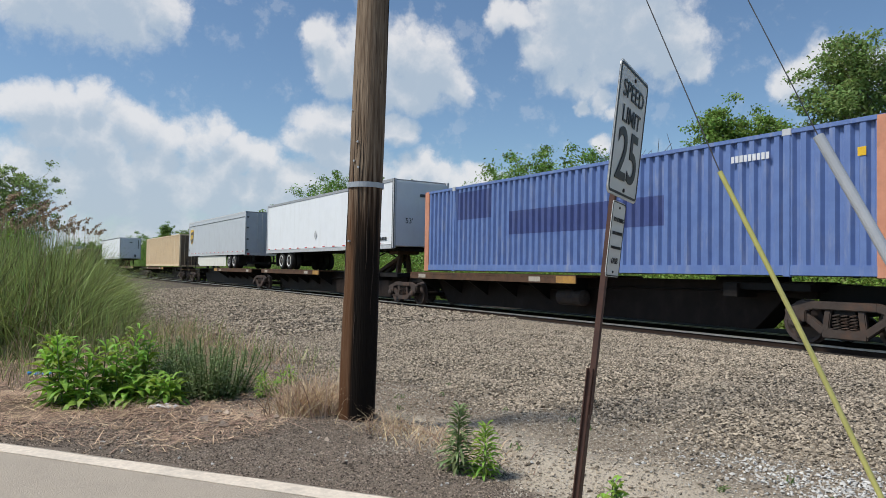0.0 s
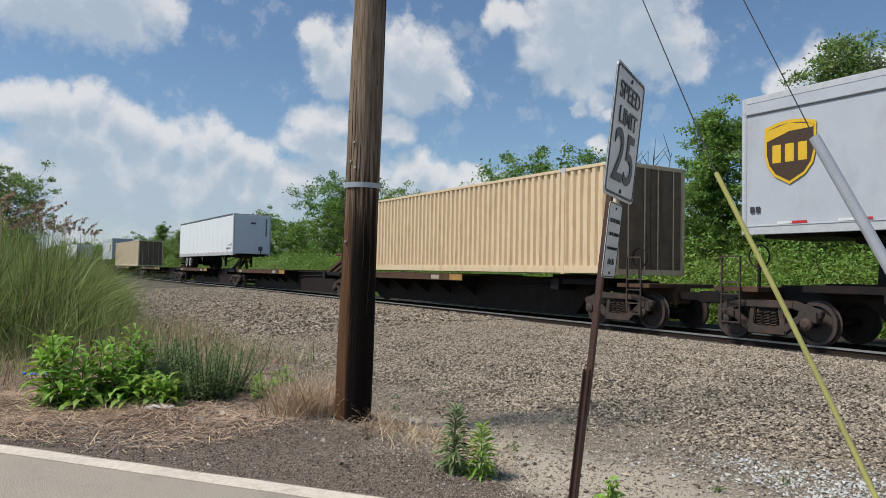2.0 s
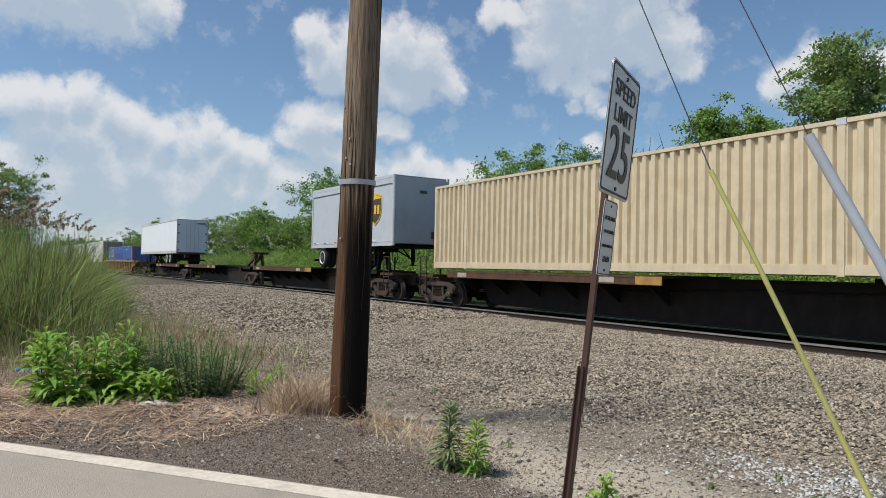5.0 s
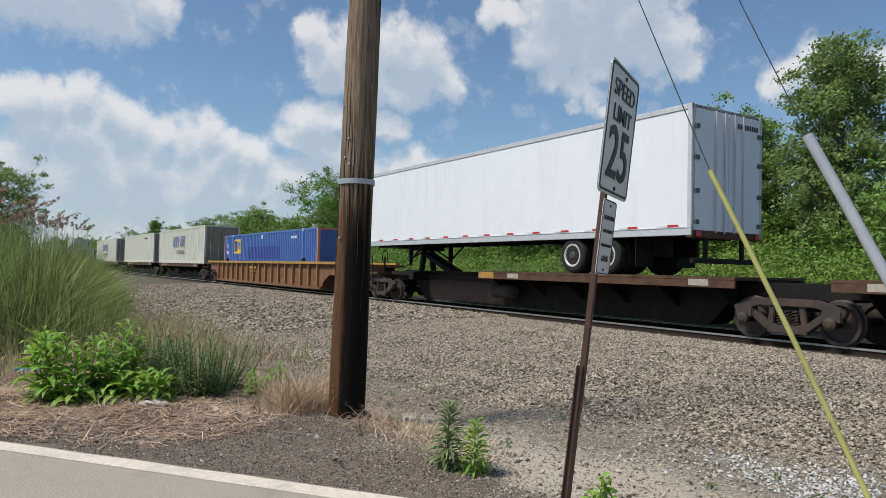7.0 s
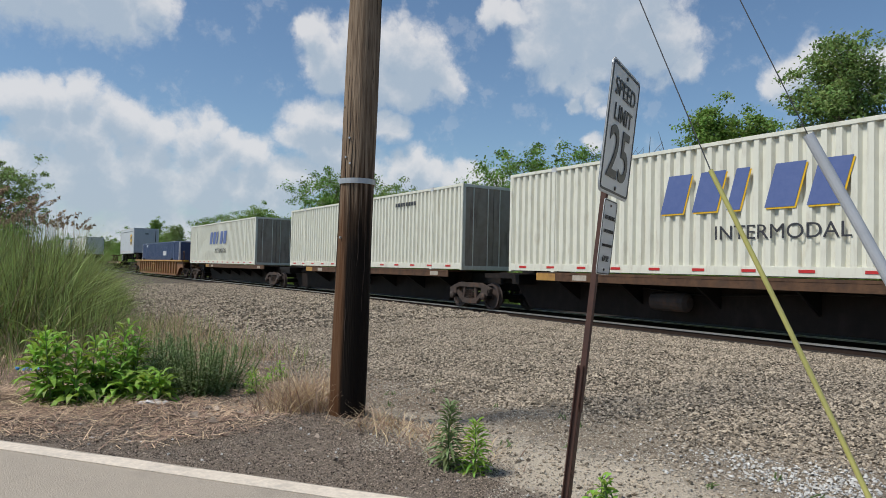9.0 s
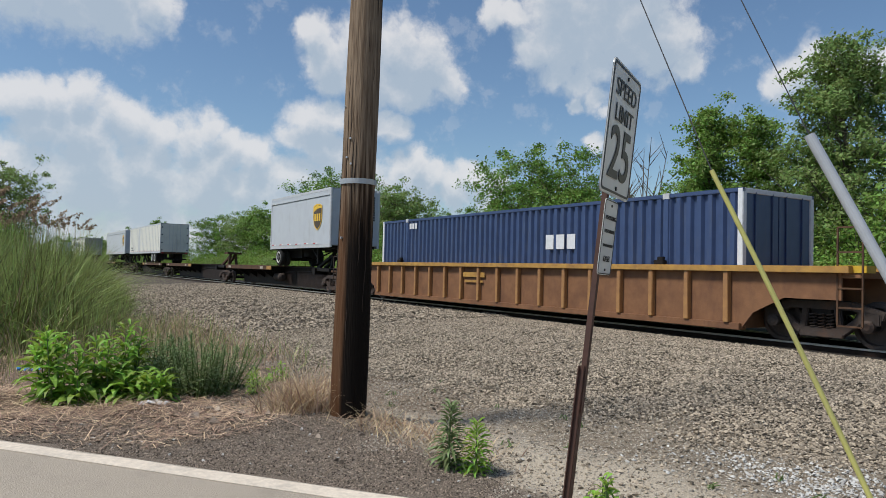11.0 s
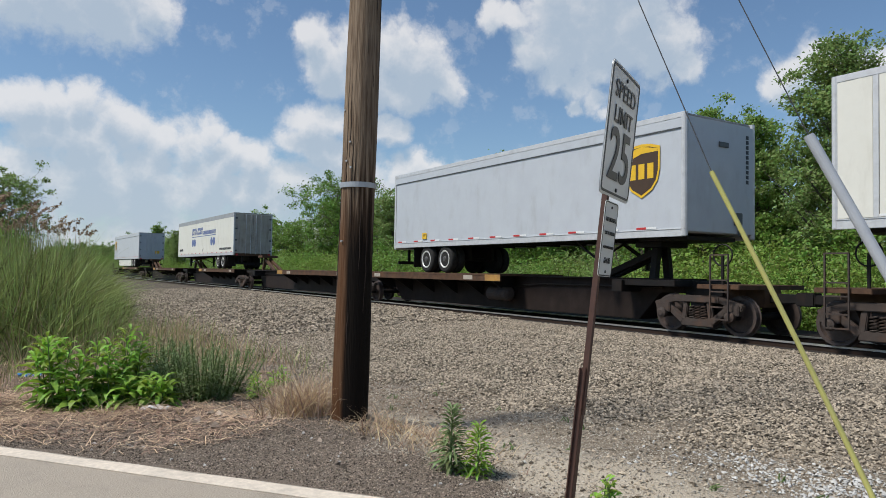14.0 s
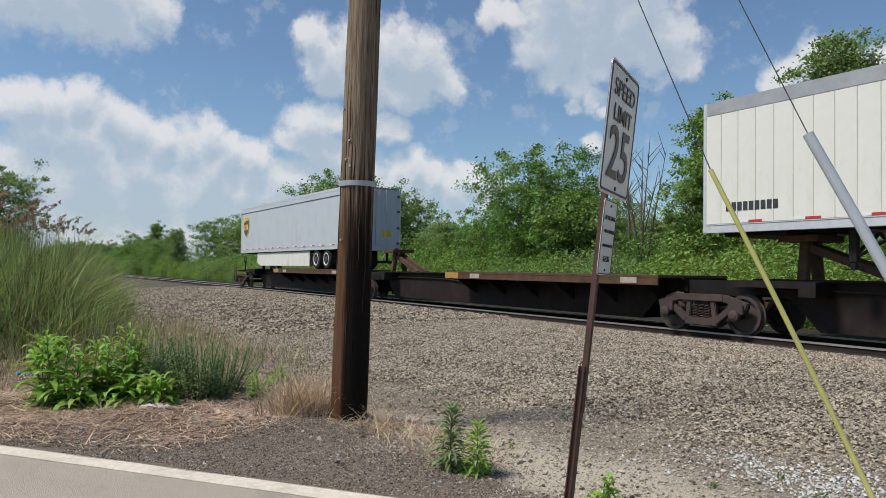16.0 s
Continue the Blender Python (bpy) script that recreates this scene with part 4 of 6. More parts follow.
# ---------------------------------------------------------------- the train: loads
NEAR = -1.295  # the side of a load that faces the road


def bars_on_side(parent, x0, x1, z0, z1, n, mat, y=NEAR - 0.006, name="marking_bar", gap=0.25):
    """Writing too small to read, as a row of plain bars."""
    w = (x1 - x0) / n
    s = Shape()
    for i in range(n):
        s.box(x0 + i * w, x0 + (i + 1 - gap) * w, y, y + 0.005, z0, z1)
    return part(name, s, mat, parent)


def shield(parent, x, z, h, face=-1):
    """A plain brown shield with a gold rim and gold head."""
    w = h * 0.84
    y = NEAR - 0.004

    def outline(k):
        pts = [(-0.5, 0.42), (-0.25, 0.48), (0.0, 0.5), (0.25, 0.48), (0.5, 0.42), (0.5, 0.0), (0.44, -0.2), (0.3, -0.36), (0.0, -0.5), (-0.3, -0.36), (-0.44, -0.2), (-0.5, 0.0)]
        return [(x + px * w * k, z + pz * h * k) for px, pz in pts]
    badge = part("badge", Shape().plate(outline(1.0), y, y + 0.003), DECAL_GOLD, parent, "gold-rimmed brown shield badge")
    part("badge_field", Shape().plate(outline(0.9), y - 0.004, y - 0.001), DECAL_BROWN, badge)
    head = [(x - 0.45 * w, z + 0.2 * h), (x - 0.45 * w, z + 0.375 * h), (x, z + 0.45 * h), (x + 0.45 * w, z + 0.375 * h), (x + 0.45 * w, z + 0.33 * h), (x, z + 0.32 * h)]
    part("badge_head", Shape().plate(head, y - 0.008, y - 0.005), DECAL_GOLD, badge)
    for k in (-1, 0, 1):
        cx = x + k * 0.25 * w
        part("badge_bar", Shape().box(cx - 0.085 * w, cx + 0.085 * w, y - 0.008, y - 0.005, z - 0.15 * h, z + 0.13 * h), DECAL_GOLD, badge)


def tyre_pair(parent, x, z, r=0.5):
    for sgn in (-1, 1):
        for inner in (0, 1):
            y = sgn * (1.24 - 0.31 * inner)
            prof = [(r * 0.56, 0.0), (r * 0.62, 0.012), (r * 0.86, 0.012), (r * 0.97, -0.02), (r, -0.07), (r, -0.19), (r * 0.95, -0.24), (r * 0.56, -0.25)]
            ty = part("tyre", Shape().lathe_y(x, z, prof, sgn, y, 28), TYRE, parent, "dusty black tyre", smooth=False)
            if not inner:
                rim = part("rim", Shape().lathe_y(x, z, [(r * 0.66, -0.05), (r * 0.66, 0.012), (r * 0.645, 0.022), (r * 0.57, 0.02), (r * 0.52, -0.005), (r * 0.50, -0.035)], sgn, y, 24), RIM, ty, "pale steel wheel rim")
                part("hub", Shape().lathe_y(x, z, [(r * 0.49, -0.032), (r * 0.42, -0.028), (r * 0.25, -0.02), (r * 0.21, 0.015), (r * 0.14, 0.03), (0.0, 0.03)], sgn, y, 20), HUB, ty, "dusty dark wheel hub")


def trailer(s0, s1, nose, wall, top_rail, label, z0=2.17, h=2.82, seams="none", skirt=False, wheels_at=2.6, band=False, tape=True, rail_mat=None, door=None, tail_dirt=False, top_h=0.12):
    """A box semi-trailer standing on its tyres: panelled sides, rails, doors, tandem, landing gear. nose: 1 towards the front of the train."""
    L, mid = s1 - s0, (s0 + s1) / 2
    t = thing("semi_trailer", label, "trailer", "trailers on the train")

    def X(u):
        return (u - L / 2) * nose
    rail_mat = rail_mat or ALU
    body = part("box_body", Shape().box(X(0.03), X(L - 0.03), NEAR + 0.02, -NEAR - 0.02, z0 + 0.1, z0 + h - 0.05), wall, t, bevel=0.05 if nose else 0.0)
    part("roof", Shape().box(X(0.02), X(L - 0.05), NEAR + 0.03, -NEAR - 0.03, z0 + h - 0.05, z0 + h), ROOF, t, bevel=0.02)
    for sgn in (-1, 1):
        y = sgn * 1.295
        part("top_rail", Shape().box(X(0.0), X(L), y, y - sgn * 0.06, z0 + h - top_h, z0 + h + 0.012), top_rail, t, bevel=0.01)
        part("bottom_rail", Shape().box(X(0.0), X(L), y - sgn * 0.0, y - sgn * 0.06, z0, z0 + 0.18).box(X(0.0), X(L), y + sgn * 0.012, y - sgn * 0.03, z0 + 0.16, z0 + 0.185), rail_mat, t, bevel=0.008)
    if seams != "none":
        n = {"thin": 13, "rib": 22, "fine": 40}[seams]
        pw = (L - 0.1) / n
        gap = {"thin": 0.012, "rib": 0.11, "fine": 0.005}[seams]
        panel = mesh_of("side_panel", Shape().box(-pw / 2 + gap / 2, pw / 2 - gap / 2, NEAR - 0.002, NEAR + 0.025, z0 + 0.19, z0 + h - top_h - 0.004), wall, 0.006)
        for i in range(n):
            p = part("side_panel", panel, wall, body)
            p.matrix_basis = pose(X(0.05 + pw * (i + 0.5)), 0, 0)
        if seams == "rib":
            rib = mesh_of("panel_strip", Shape().box(-gap / 2 + 0.008, gap / 2 - 0.008, NEAR - 0.012, NEAR + 0.02, z0 + 0.19, z0 + h - top_h - 0.004), ALU, 0.004)
            for i in range(n - 1):
                part("panel_strip", rib, ALU, body).matrix_basis = pose(X(0.05 + pw * (i + 1)), 0, 0)
    if band:
        part("roof_band", Shape().box(X(0.1), X(L - 0.1), NEAR - 0.004, NEAR + 0.02, z0 + h - 0.362, z0 + h - 0.345), DARK_RAIL, body, "dark seam line under the roof")
        part("upper_fascia", Shape().box(X(0.05), X(L - 0.05), NEAR - 0.002, NEAR + 0.02, z0 + h - 0.335, z0 + h - 0.125), wall, body)
    # front wall and corner posts
    for sgn in (-1, 1):
        part("corner_post", Shape().tube([(X(L - 0.05), sgn * 1.235, z0 + 0.02), (X(L - 0.05), sgn * 1.235, z0 + h)], 0.075, 12), top_rail if band else rail_mat, t)
        part("rear_post", Shape().box(X(0.0), X(0.12), sgn * 1.30, sgn * 1.20, z0, z0 + h), rail_mat, t, bevel=0.01)
    part("nose_plate", Shape().box(X(L - 0.04), X(L + 0.012), -1.2, 1.2, z0 + 0.12, z0 + h - 0.1), wall, t, bevel=0.01)
    part("air_line_box", Shape().box(X(L + 0.012), X(L + 0.07), 0.45, 0.72, z0 + 0.32, z0 + 0.62), DARK_RAIL, t, bevel=0.01)
    part("air_line_pipe", Shape().tube([(X(L + 0.05), 0.6, z0 + 0.34), (X(L + 0.05), 0.6, z0 + 0.08)], 0.03, 6), DARK_RAIL, t)
    part("nose_grip", Shape().box(X(L + 0.012), X(L + 0.05), -0.12, 0.22, z0 + h - 0.68, z0 + h - 0.56), DARK_RAIL, t, bevel=0.008)
    bar = Shape()
    for k in range(10):
        bar.box(X(L + 0.012), X(L + 0.018), 0.92, 1.02, z0 + h - 0.40 - k * 0.12, z0 + h - 0.31 - k * 0.12)
    part("nose_marking", bar, DECAL_DARK, t)["kind"] = "stuff"
    # rear doors with lock rods and hinges
    for sgn in (-1, 1):
        dr = part("rear_door", Shape().box(X(0.035), X(-0.012), sgn * 0.012, sgn * 1.19, z0 + 0.12, z0 + h - 0.1), door or wall, t, "closed swing door", 0.008)
        for yy in (0.18, 0.5):
            part("lock_rod", Shape().tube([(X(-0.045), sgn * yy, z0 + 0.08), (X(-0.045), sgn * yy, z0 + h - 0.08)], 0.018, 6), ALU, dr)
        for z in (0.3, 1.0, 1.75, 2.45):
            part("hinge", Shape().box(X(0.0), X(-0.05), sgn * 1.21, sgn * 1.08, z0 + z - 0.05, z0 + z + 0.05), DARK_RAIL, dr)
        part("tail_lamp", Shape().box(X(-0.02), X(-0.05), sgn * 1.0, sgn * 1.15, z0 - 0.02, z0 + 0.09), RED_TAPE, t)
    part("rear_sill", Shape().box(X(0.0), X(0.14), -1.29, 1.29, z0 - 0.05, z0 + 0.12), rail_mat if not tail_dirt else DECK_STEEL, t, bevel=0.01)
    part("rear_bumper", Shape().box(X(0.05), X(0.15), -1.15, 1.15, z0 - 0.62, z0 - 0.50).box(X(0.06), X(0.14), -0.72, -0.62, z0 - 0.5, z0 - 0.05).box(X(0.06), X(0.14), 0.62, 0.72, z0 - 0.5, z0 - 0.05), BLACK_STEEL, t, bevel=0.01)
    # underframe
    cross = mesh_of("crossmember", Shape().box(-0.04, 0.04, -1.2, 1.2, z0 - 0.02, z0 + 0.10), BLACK_STEEL)
    for k in range(int(L / 1.2)):
        part("crossmember", cross, BLACK_STEEL, t).matrix_basis = pose(X(0.8 + k * 1.2), 0, 0)
    r = (z0 - DECK_Z + 0.06) / 2 + 0.02
    r = min(0.475, r)
    zc = DECK_Z + r
    part("slider_frame", Shape().box(X(wheels_at - 1.4), X(wheels_at + 1.7), -0.55, -0.42, zc - 0.02, z0).box(X(wheels_at - 1.4), X(wheels_at + 1.7), 0.42, 0.55, zc - 0.02, z0), BLACK_STEEL, t, bevel=0.01)
    for k in ((0, 1) if L > 10 else (0,)):
        tyre_pair(t, X(wheels_at + 1.24 * k), zc, r)
        part("axle", Shape().tube([(X(wheels_at + 1.24 * k), -1.1, zc), (X(wheels_at + 1.24 * k), 1.1, zc)], 0.07, 10), BLACK_STEEL, t)
        if L > 10:
            part("mud_flap", Shape().box(X(wheels_at - 0.95), X(wheels_at - 0.93), -1.22 + 1.5 * k, -0.62 + 1.5 * k + (0.1 if k else 0), zc - 0.28, z0 - 0.02), BLACK_STEEL, t)
    gx = X(L - 3.0 if L > 10 else L - 2.2)
    for sgn in (-1, 1):
        leg = part("landing_leg", Shape().box(gx - 0.07, gx + 0.07, sgn * 0.98, sgn * 0.84, z0 - 0.62, z0).box(gx - 0.05, gx + 0.05, sgn * 0.96, sgn * 0.86, z0 - 0.74, z0 - 0.62).box(gx - 0.13, gx + 0.13, sgn * 1.02, sgn * 0.8, z0 - 0.77, z0 - 0.74), BLACK_STEEL, t, "raised landing leg", 0.01)
        part("leg_brace", Shape().bar((gx, sgn * 0.9, z0 - 0.55), (gx - nose * 0.9, sgn * 0.9, z0 - 0.02), 0.05, 0.05).bar((gx, sgn * 0.9, z0 - 0.5), (gx, 0, z0 - 0.05), 0.05, 0.05), BLACK_STEEL, leg)
    part("coupler_plate", Shape().box(X(L - 1.7), X(L - 0.25), -0.9, 0.9, z0 - 0.06, z0 + 0.04), BLACK_STEEL, t, bevel=0.01)
    if skirt:
        k0, k1 = X(wheels_at + 2.2), X(L - 3.1)
        sk = [(k0, z0 - 0.04), (k1, z0 - 0.04), (k1, z0 - 0.62), (k1 - nose * 0.6, z0 - 0.78), (k0, z0 - 0.78)]
        for sgn in (-1, 1):
            part("side_skirt", Shape().plate(sk, sgn * 1.2, sgn * 1.18), CREAM, t, "off-white aerodynamic side skirt")
    if tape:
        a = mesh_of("tape_strip", Shape().box(-0.15, 0.15, NEAR - 0.008, NEAR - 0.001, z0 + 0.195, z0 + 0.245), RED_TAPE)
        b = mesh_of("tape_strip", Shape().box(-0.15, 0.15, NEAR - 0.008, NEAR - 0.001, z0 + 0.195, z0 + 0.245), WHITE_TAPE)
        n = int(L / 1.22)
        for i in range(n):
            part("tape_strip", a, RED_TAPE, t).matrix_basis = pose(X(0.5 + i * 1.2), 0, 0)
            part("tape_strip", b, WHITE_TAPE, t).matrix_basis = pose(X(0.5 + i * 1.2) + nose * 0.302, 0, 0)
    MOVING.append((t, mid))
    return t, X


def corrugated(x0, x1, z0, z1, y, out, period=0.2771, depth=0.075):
    """A trapezoidal corrugated sheet along x, in step with every other; out is the way it faces, -1 or 1."""
    def at(x):
        f = (x / period) % 1.0
        return 1.0 if f < 0.40 else 1 - (f - 0.40) / 0.17 if f < 0.57 else 0.0 if f < 0.83 else (f - 0.83) / 0.17
    xs = {x0, x1}
    for i in range(int(math.floor(x0 / period)) - 1, int(math.ceil(x1 / period)) + 1):
        xs |= {(i + f) * period for f in (0.0, 0.40, 0.57, 0.83) if x0 < (i + f) * period < x1}
    xs = sorted(xs)
    k = len(xs)
    return Shape().add([(x, y - out * depth * (1 - at(x + 1e-6)), z) for x in xs for z in (z0, z1)], [(2 * i, 2 * i + 2, 2 * i + 3, 2 * i + 1) for i in range(k - 1)])


def container(s0, s1, z0, paint, label, post=None, post_w=0.13, h=2.896, posts=True, door_front=True, rail=None, door=None):
    """A corrugated steel container with corner posts, posts at the forty-foot points, rails and end doors."""
    L, mid = s1 - s0, (s0 + s1) / 2
    t = thing("shipping_container", label, "container", "containers on the train")
    post, rail = post or paint, rail or paint
    a = (L - 12.192) / 2 if posts else 0.0
    cuts = [-L / 2 + 0.1] + ([-6.096 - 0.08, -6.096 + 0.08, 6.096 - 0.08, 6.096 + 0.08] if posts else []) + [L / 2 - 0.1]
    for sgn in (-1, 1):
        for i in range(0, len(cuts), 2):
            part("side_panel", corrugated(cuts[i], cuts[i + 1], z0 + 0.22, z0 + h - 0.07, sgn * 1.285, sgn), paint, t, "corrugated side panel")
        part("top_rail", Shape().box(-L / 2, L / 2, sgn * 1.30, sgn * 1.22, z0 + h - 0.09, z0 + h), rail, t, bevel=0.008)
        part("bottom_rail", Shape().box(-L / 2, L / 2, sgn * 1.297, sgn * 1.22, z0 + 0.03, z0 + 0.23), rail, t, bevel=0.008)
        for e in (-1, 1):
            part("corner_post", Shape().box(e * L / 2, e * (L / 2 - post_w), sgn * 1.302, sgn * 1.17, z0, z0 + h), post, t, bevel=0.012)
            if posts:
                x = e * 6.096
                part("lifting_post", Shape().box(x - 0.08, x + 0.08, sgn * 1.306, sgn * 1.2, z0, z0 + h + 0.012), rail, t, bevel=0.012)
                part("casting", Shape().box(x - 0.1, x + 0.1, sgn * 1.31, sgn * 1.2, z0 + h - 0.12, z0 + h + 0.02), ALU, t, bevel=0.01)
    part("roof_sheet", Shape().box(-L / 2 + 0.05, L / 2 - 0.05, -1.24, 1.24, z0 + h - 0.05, z0 + h - 0.012), rail, t)
    part("floor_frame", Shape().box(-L / 2 + 0.05, L / 2 - 0.05, -1.2, 1.2, z0 + 0.02, z0 + 0.16), BLACK_STEEL, t)
    for e in (-1, 1):
        x = e * (L / 2 - 0.03)
        for sgn in (-1, 1):
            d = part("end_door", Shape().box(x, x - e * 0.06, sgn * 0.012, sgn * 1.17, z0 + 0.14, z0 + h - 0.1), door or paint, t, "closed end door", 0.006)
            for yy in (0.25, 0.85):
                part("lock_rod", Shape().tube([(x + e * 0.02, sgn * yy, z0 + 0.1), (x + e * 0.02, sgn * yy, z0 + h - 0.08)], 0.018, 6), rail, d)
        part("end_header", Shape().box(e * L / 2, e * (L / 2 - 0.1), -1.2, 1.2, z0 + h - 0.11, z0 + h - 0.005), post, t, bevel=0.01)
        part("end_sill", Shape().box(e * L / 2, e * (L / 2 - 0.1), -1.2, 1.2, z0 + 0.01, z0 + 0.15), post, t, bevel=0.01)
    MOVING.append((t, mid))
    return t


def slanted_word(parent, x0, z0, hgt, letters, pitch, mat, shadow=None):
    """A trade name drawn as leaning blocks: one plain leaning shape for each letter."""
    for i in range(letters):
        x = x0 + i * pitch
        w, k, wide = pitch * 0.80, hgt * 0.28, 0.45 if i == 2 else 0.9
        for m, dx, dz, y in ((shadow, 0.03, -0.035, NEAR - 0.006), (mat, 0.0, 0.0, NEAR - 0.012)):
            if m is None:
                continue

            def lean(px, pz):
                return (x + dx + px * w + k * pz, z0 + dz + pz * hgt)
            s = Shape().plate([lean(px, pz) for px, pz in ((0, 0), (wide, 0), (wide, 1), (0, 1))], y, y + 0.004)
            part("name_block", s, m, parent)


def side_text(parent, text, x, z, size, mat, squeeze=1.0, y=NEAR - 0.008):
    return lettering(text, size, mat, parent, Matrix.Translation((x, y, z)) @ pose(0, 0, 0, 90), squeeze=squeeze)


def train():
    # trucks and units, from the head of what is seen to the tail
    for run in ((10.3, -7.3, -24.5, -43.0, -61.3), (-65.4, -82.4, -100.0, -117.0, -134.9, -152.6), (-156.9, -174.2, -192.0, -209.4),
                (-212.8, -234.6), (-237.9, -255.6, -275.2, -293.2), (-296.4, -315.7), (-319.5, -337.75, -356.8, -374.1),
                (-378.0, -395.2, -412.8, -430.4, -448.2, -465.2)):
        for s in run:
            put_bogie(s)
    spine_car(10.3, -7.3, True, "down")
    spine_car(-7.3, -24.5, True, "down", tank=True)
    spine_car(-24.5, -43.0, True)
    spine_car(-43.0, -61.3, False, ladder=(-1,))
    spine_car(-65.4, -82.4, True, "down", ladder=(1,))
    spine_car(-82.4, -100.0, True)
    spine_car(-100.0, -117.0, True)
    spine_car(-117.0, -134.9, True)
    spine_car(-134.9, -152.6, True, "down", ladder=(-1,))
    spine_car(-156.9, -174.2, True, ladder=(1,))
    spine_car(-174.2, -192.0, True)
    spine_car(-192.0, -209.4, False, ladder=(-1,), tank=True)
    well_car(-212.8, -234.6)
    spine_car(-237.9, -255.6, False, "down", ladder=(1,), tank=True, deck_len=13.0)
    spine_car(-255.6, -275.2, False, "down", deck_len=13.0)
    spine_car(-275.2, -293.2, False, "down", ladder=(-1,), deck_len=13.0)
    well_car(-296.4, -315.7)
    spine_car(-319.5, -337.75, True, ladder=(1,), tank=True)
    spine_car(-337.75, -356.8, True)
    spine_car(-356.8, -374.1, False, ladder=(-1,))
    spine_car(-378.0, -395.2, True, ladder=(1,), tank=True)
    spine_car(-395.2, -412.8, False)
    spine_car(-412.8, -430.4, False)
    spine_car(-430.4, -448.2, False)
    spine_car(-448.2, -465.2, False, ladder=(-1,))
    # loads
    c = container(-22.45, -6.3, 1.30, BLUE, "faded blue corrugated container with darker patches and salmon end posts", SALMON, 0.30)
    y = NEAR - 0.004
    patch = corrugated(-2.95, 3.05, 2.46, 3.17, -1.2878, -1)
    part("paint_patch", patch, BLUE_FRESH, c, "dark unfaded paint patch")
    part("paint_patch", corrugated(-5.95, -3.95, 3.05, 3.98, -1.2878, -1), BLUE_FRESH, c, "dark unfaded paint patch")
    bars_on_side(c, 4.85, 5.75, 3.68, 3.82, 9, DECAL_WHITE)
    part("data_plate", Shape().box(7.45, 7.6, y, y + 0.004, 3.5, 3.66), DECAL_GOLD, c, "small yellow plate")
    t, X = trailer(-41.1, -24.95, 1, WHITE, ROOF, "white box semi-trailer with grey rails on a spine car")
    part("corner_strip", Shape().box(X(16.0), X(16.165), NEAR - 0.01, NEAR + 0.03, 2.17, 5.0), DARK_RAIL, t, "dark grey nose corner strip", 0.006)
    part("placard", Shape().plate([(-0.5, 3.0), (-0.3, 2.76), (-0.1, 3.0), (-0.3, 3.24)], NEAR - 0.01, NEAR - 0.003), ALU, t, "grey diamond placard holder")
    bars_on_side(t, X(14.0), X(15.6), 2.52, 2.66, 7, DECAL_DARK)
    lettering("53'", 0.3, DECAL_DARK, t, Matrix.Translation((X(16.18), -0.6, 3.3)) @ pose(0, 0, 0, 90, 0, 90))
    t, X = trailer(-61.7, -45.55, -1, GREY, ALU, "light grey semi-trailer with a brown shield badge and white side skirt", skirt=True, band=True, door=GREY)
    shield(t, X(15.1), 3.77, 1.27)
    bars_on_side(t, X(15.95), X(15.7), 2.62, 2.74, 2, DECAL_DARK)
    container(-81.4, -65.25, 1.30, TAN, "tan corrugated container with sooty, shade-darkened end doors", door=TAN_DOOR)
    t, X = trailer(-116.2, -100.05, 1, WHITE, DARK_RAIL, "white panelled semi-trailer with a dark roof rail", seams="thin")
    bars_on_side(t, 6.5, 7.55, 2.57, 2.69, 9, DECAL_DARK)
    lettering("53'", 0.3, DECAL_BLUE, t, Matrix.Translation((7.68, NEAR - 0.01, 2.86)) @ pose(0, 0, 0, 90))
    bars_on_side(t, 6.95, 7.35, 2.80, 2.90, 4, SALMON)
    container(-152.5, -136.35, 1.30, TAN_OLD, "weathered tan corrugated container with rusty, shade-darkened door end", door=TAN_DOOR)
    t, X = trailer(-164.0, -155.6, 1, GREY, ALU, "short light grey trailer with a brown shield badge", band=True, wheels_at=1.3)
    shield(t, X(6.85), 3.68, 1.3)
    t, X = trailer(-210.25, -194.1, -1, WHITE, ALU, "plain white semi-trailer with closed rear doors and lock rods", z0=2.16, h=2.95, tail_dirt=True)
    bar = Shape()
    for k in range(9):
        bar.box(X(-0.014), X(-0.02), 0.32 + k * 0.09, 0.38 + k * 0.09, 4.72, 4.84)
    part("door_marking", bar, DECAL_DARK, t)
    c = container(-231.75, -215.6, 0.27, BRIGHT_BLUE, "bright blue corrugated container seated in a well car", SALMON)
    part("logo_panel", Shape().box(-5.73, -4.35, NEAR - 0.012, NEAR - 0.004, 1.97, 2.87), DECAL_GOLD, c, "yellow square logo panel")
    part("logo_block", Shape().box(-5.62, -5.2, NEAR - 0.018, NEAR - 0.013, 2.1, 2.78), DECAL_DARK, c)
    part("logo_block", Shape().plate([(-5.1, 2.2), (-4.95, 2.2), (-4.78, 2.5), (-4.6, 2.2), (-4.45, 2.2), (-4.45, 2.75), (-4.6, 2.75), (-4.78, 2.62), (-4.95, 2.75), (-5.1, 2.75)], NEAR - 0.018, NEAR - 0.013), DECAL_BLUE, c)
    part("paint_patch", corrugated(-3.1, 2.8, 1.62, 2.36, -1.2878, -1), PATCH_BLUE, c, "darker blue paint band")
    bars_on_side(c, -0.45, -0.05, 2.8, 3.02, 3, DECAL_WHITE)
    bars_on_side(c, 4.45, 5.3, 2.7, 2.84, 7, DECAL_WHITE)
    lettering("53", 0.36, DECAL_WHITE, c, Matrix.Translation((-7.25, NEAR - 0.012, 2.5)) @ pose(0, 0, 0, 90))
    bars_on_side(c, -7.5, -7.0, 1.95, 2.15, 4, DECAL_WHITE)
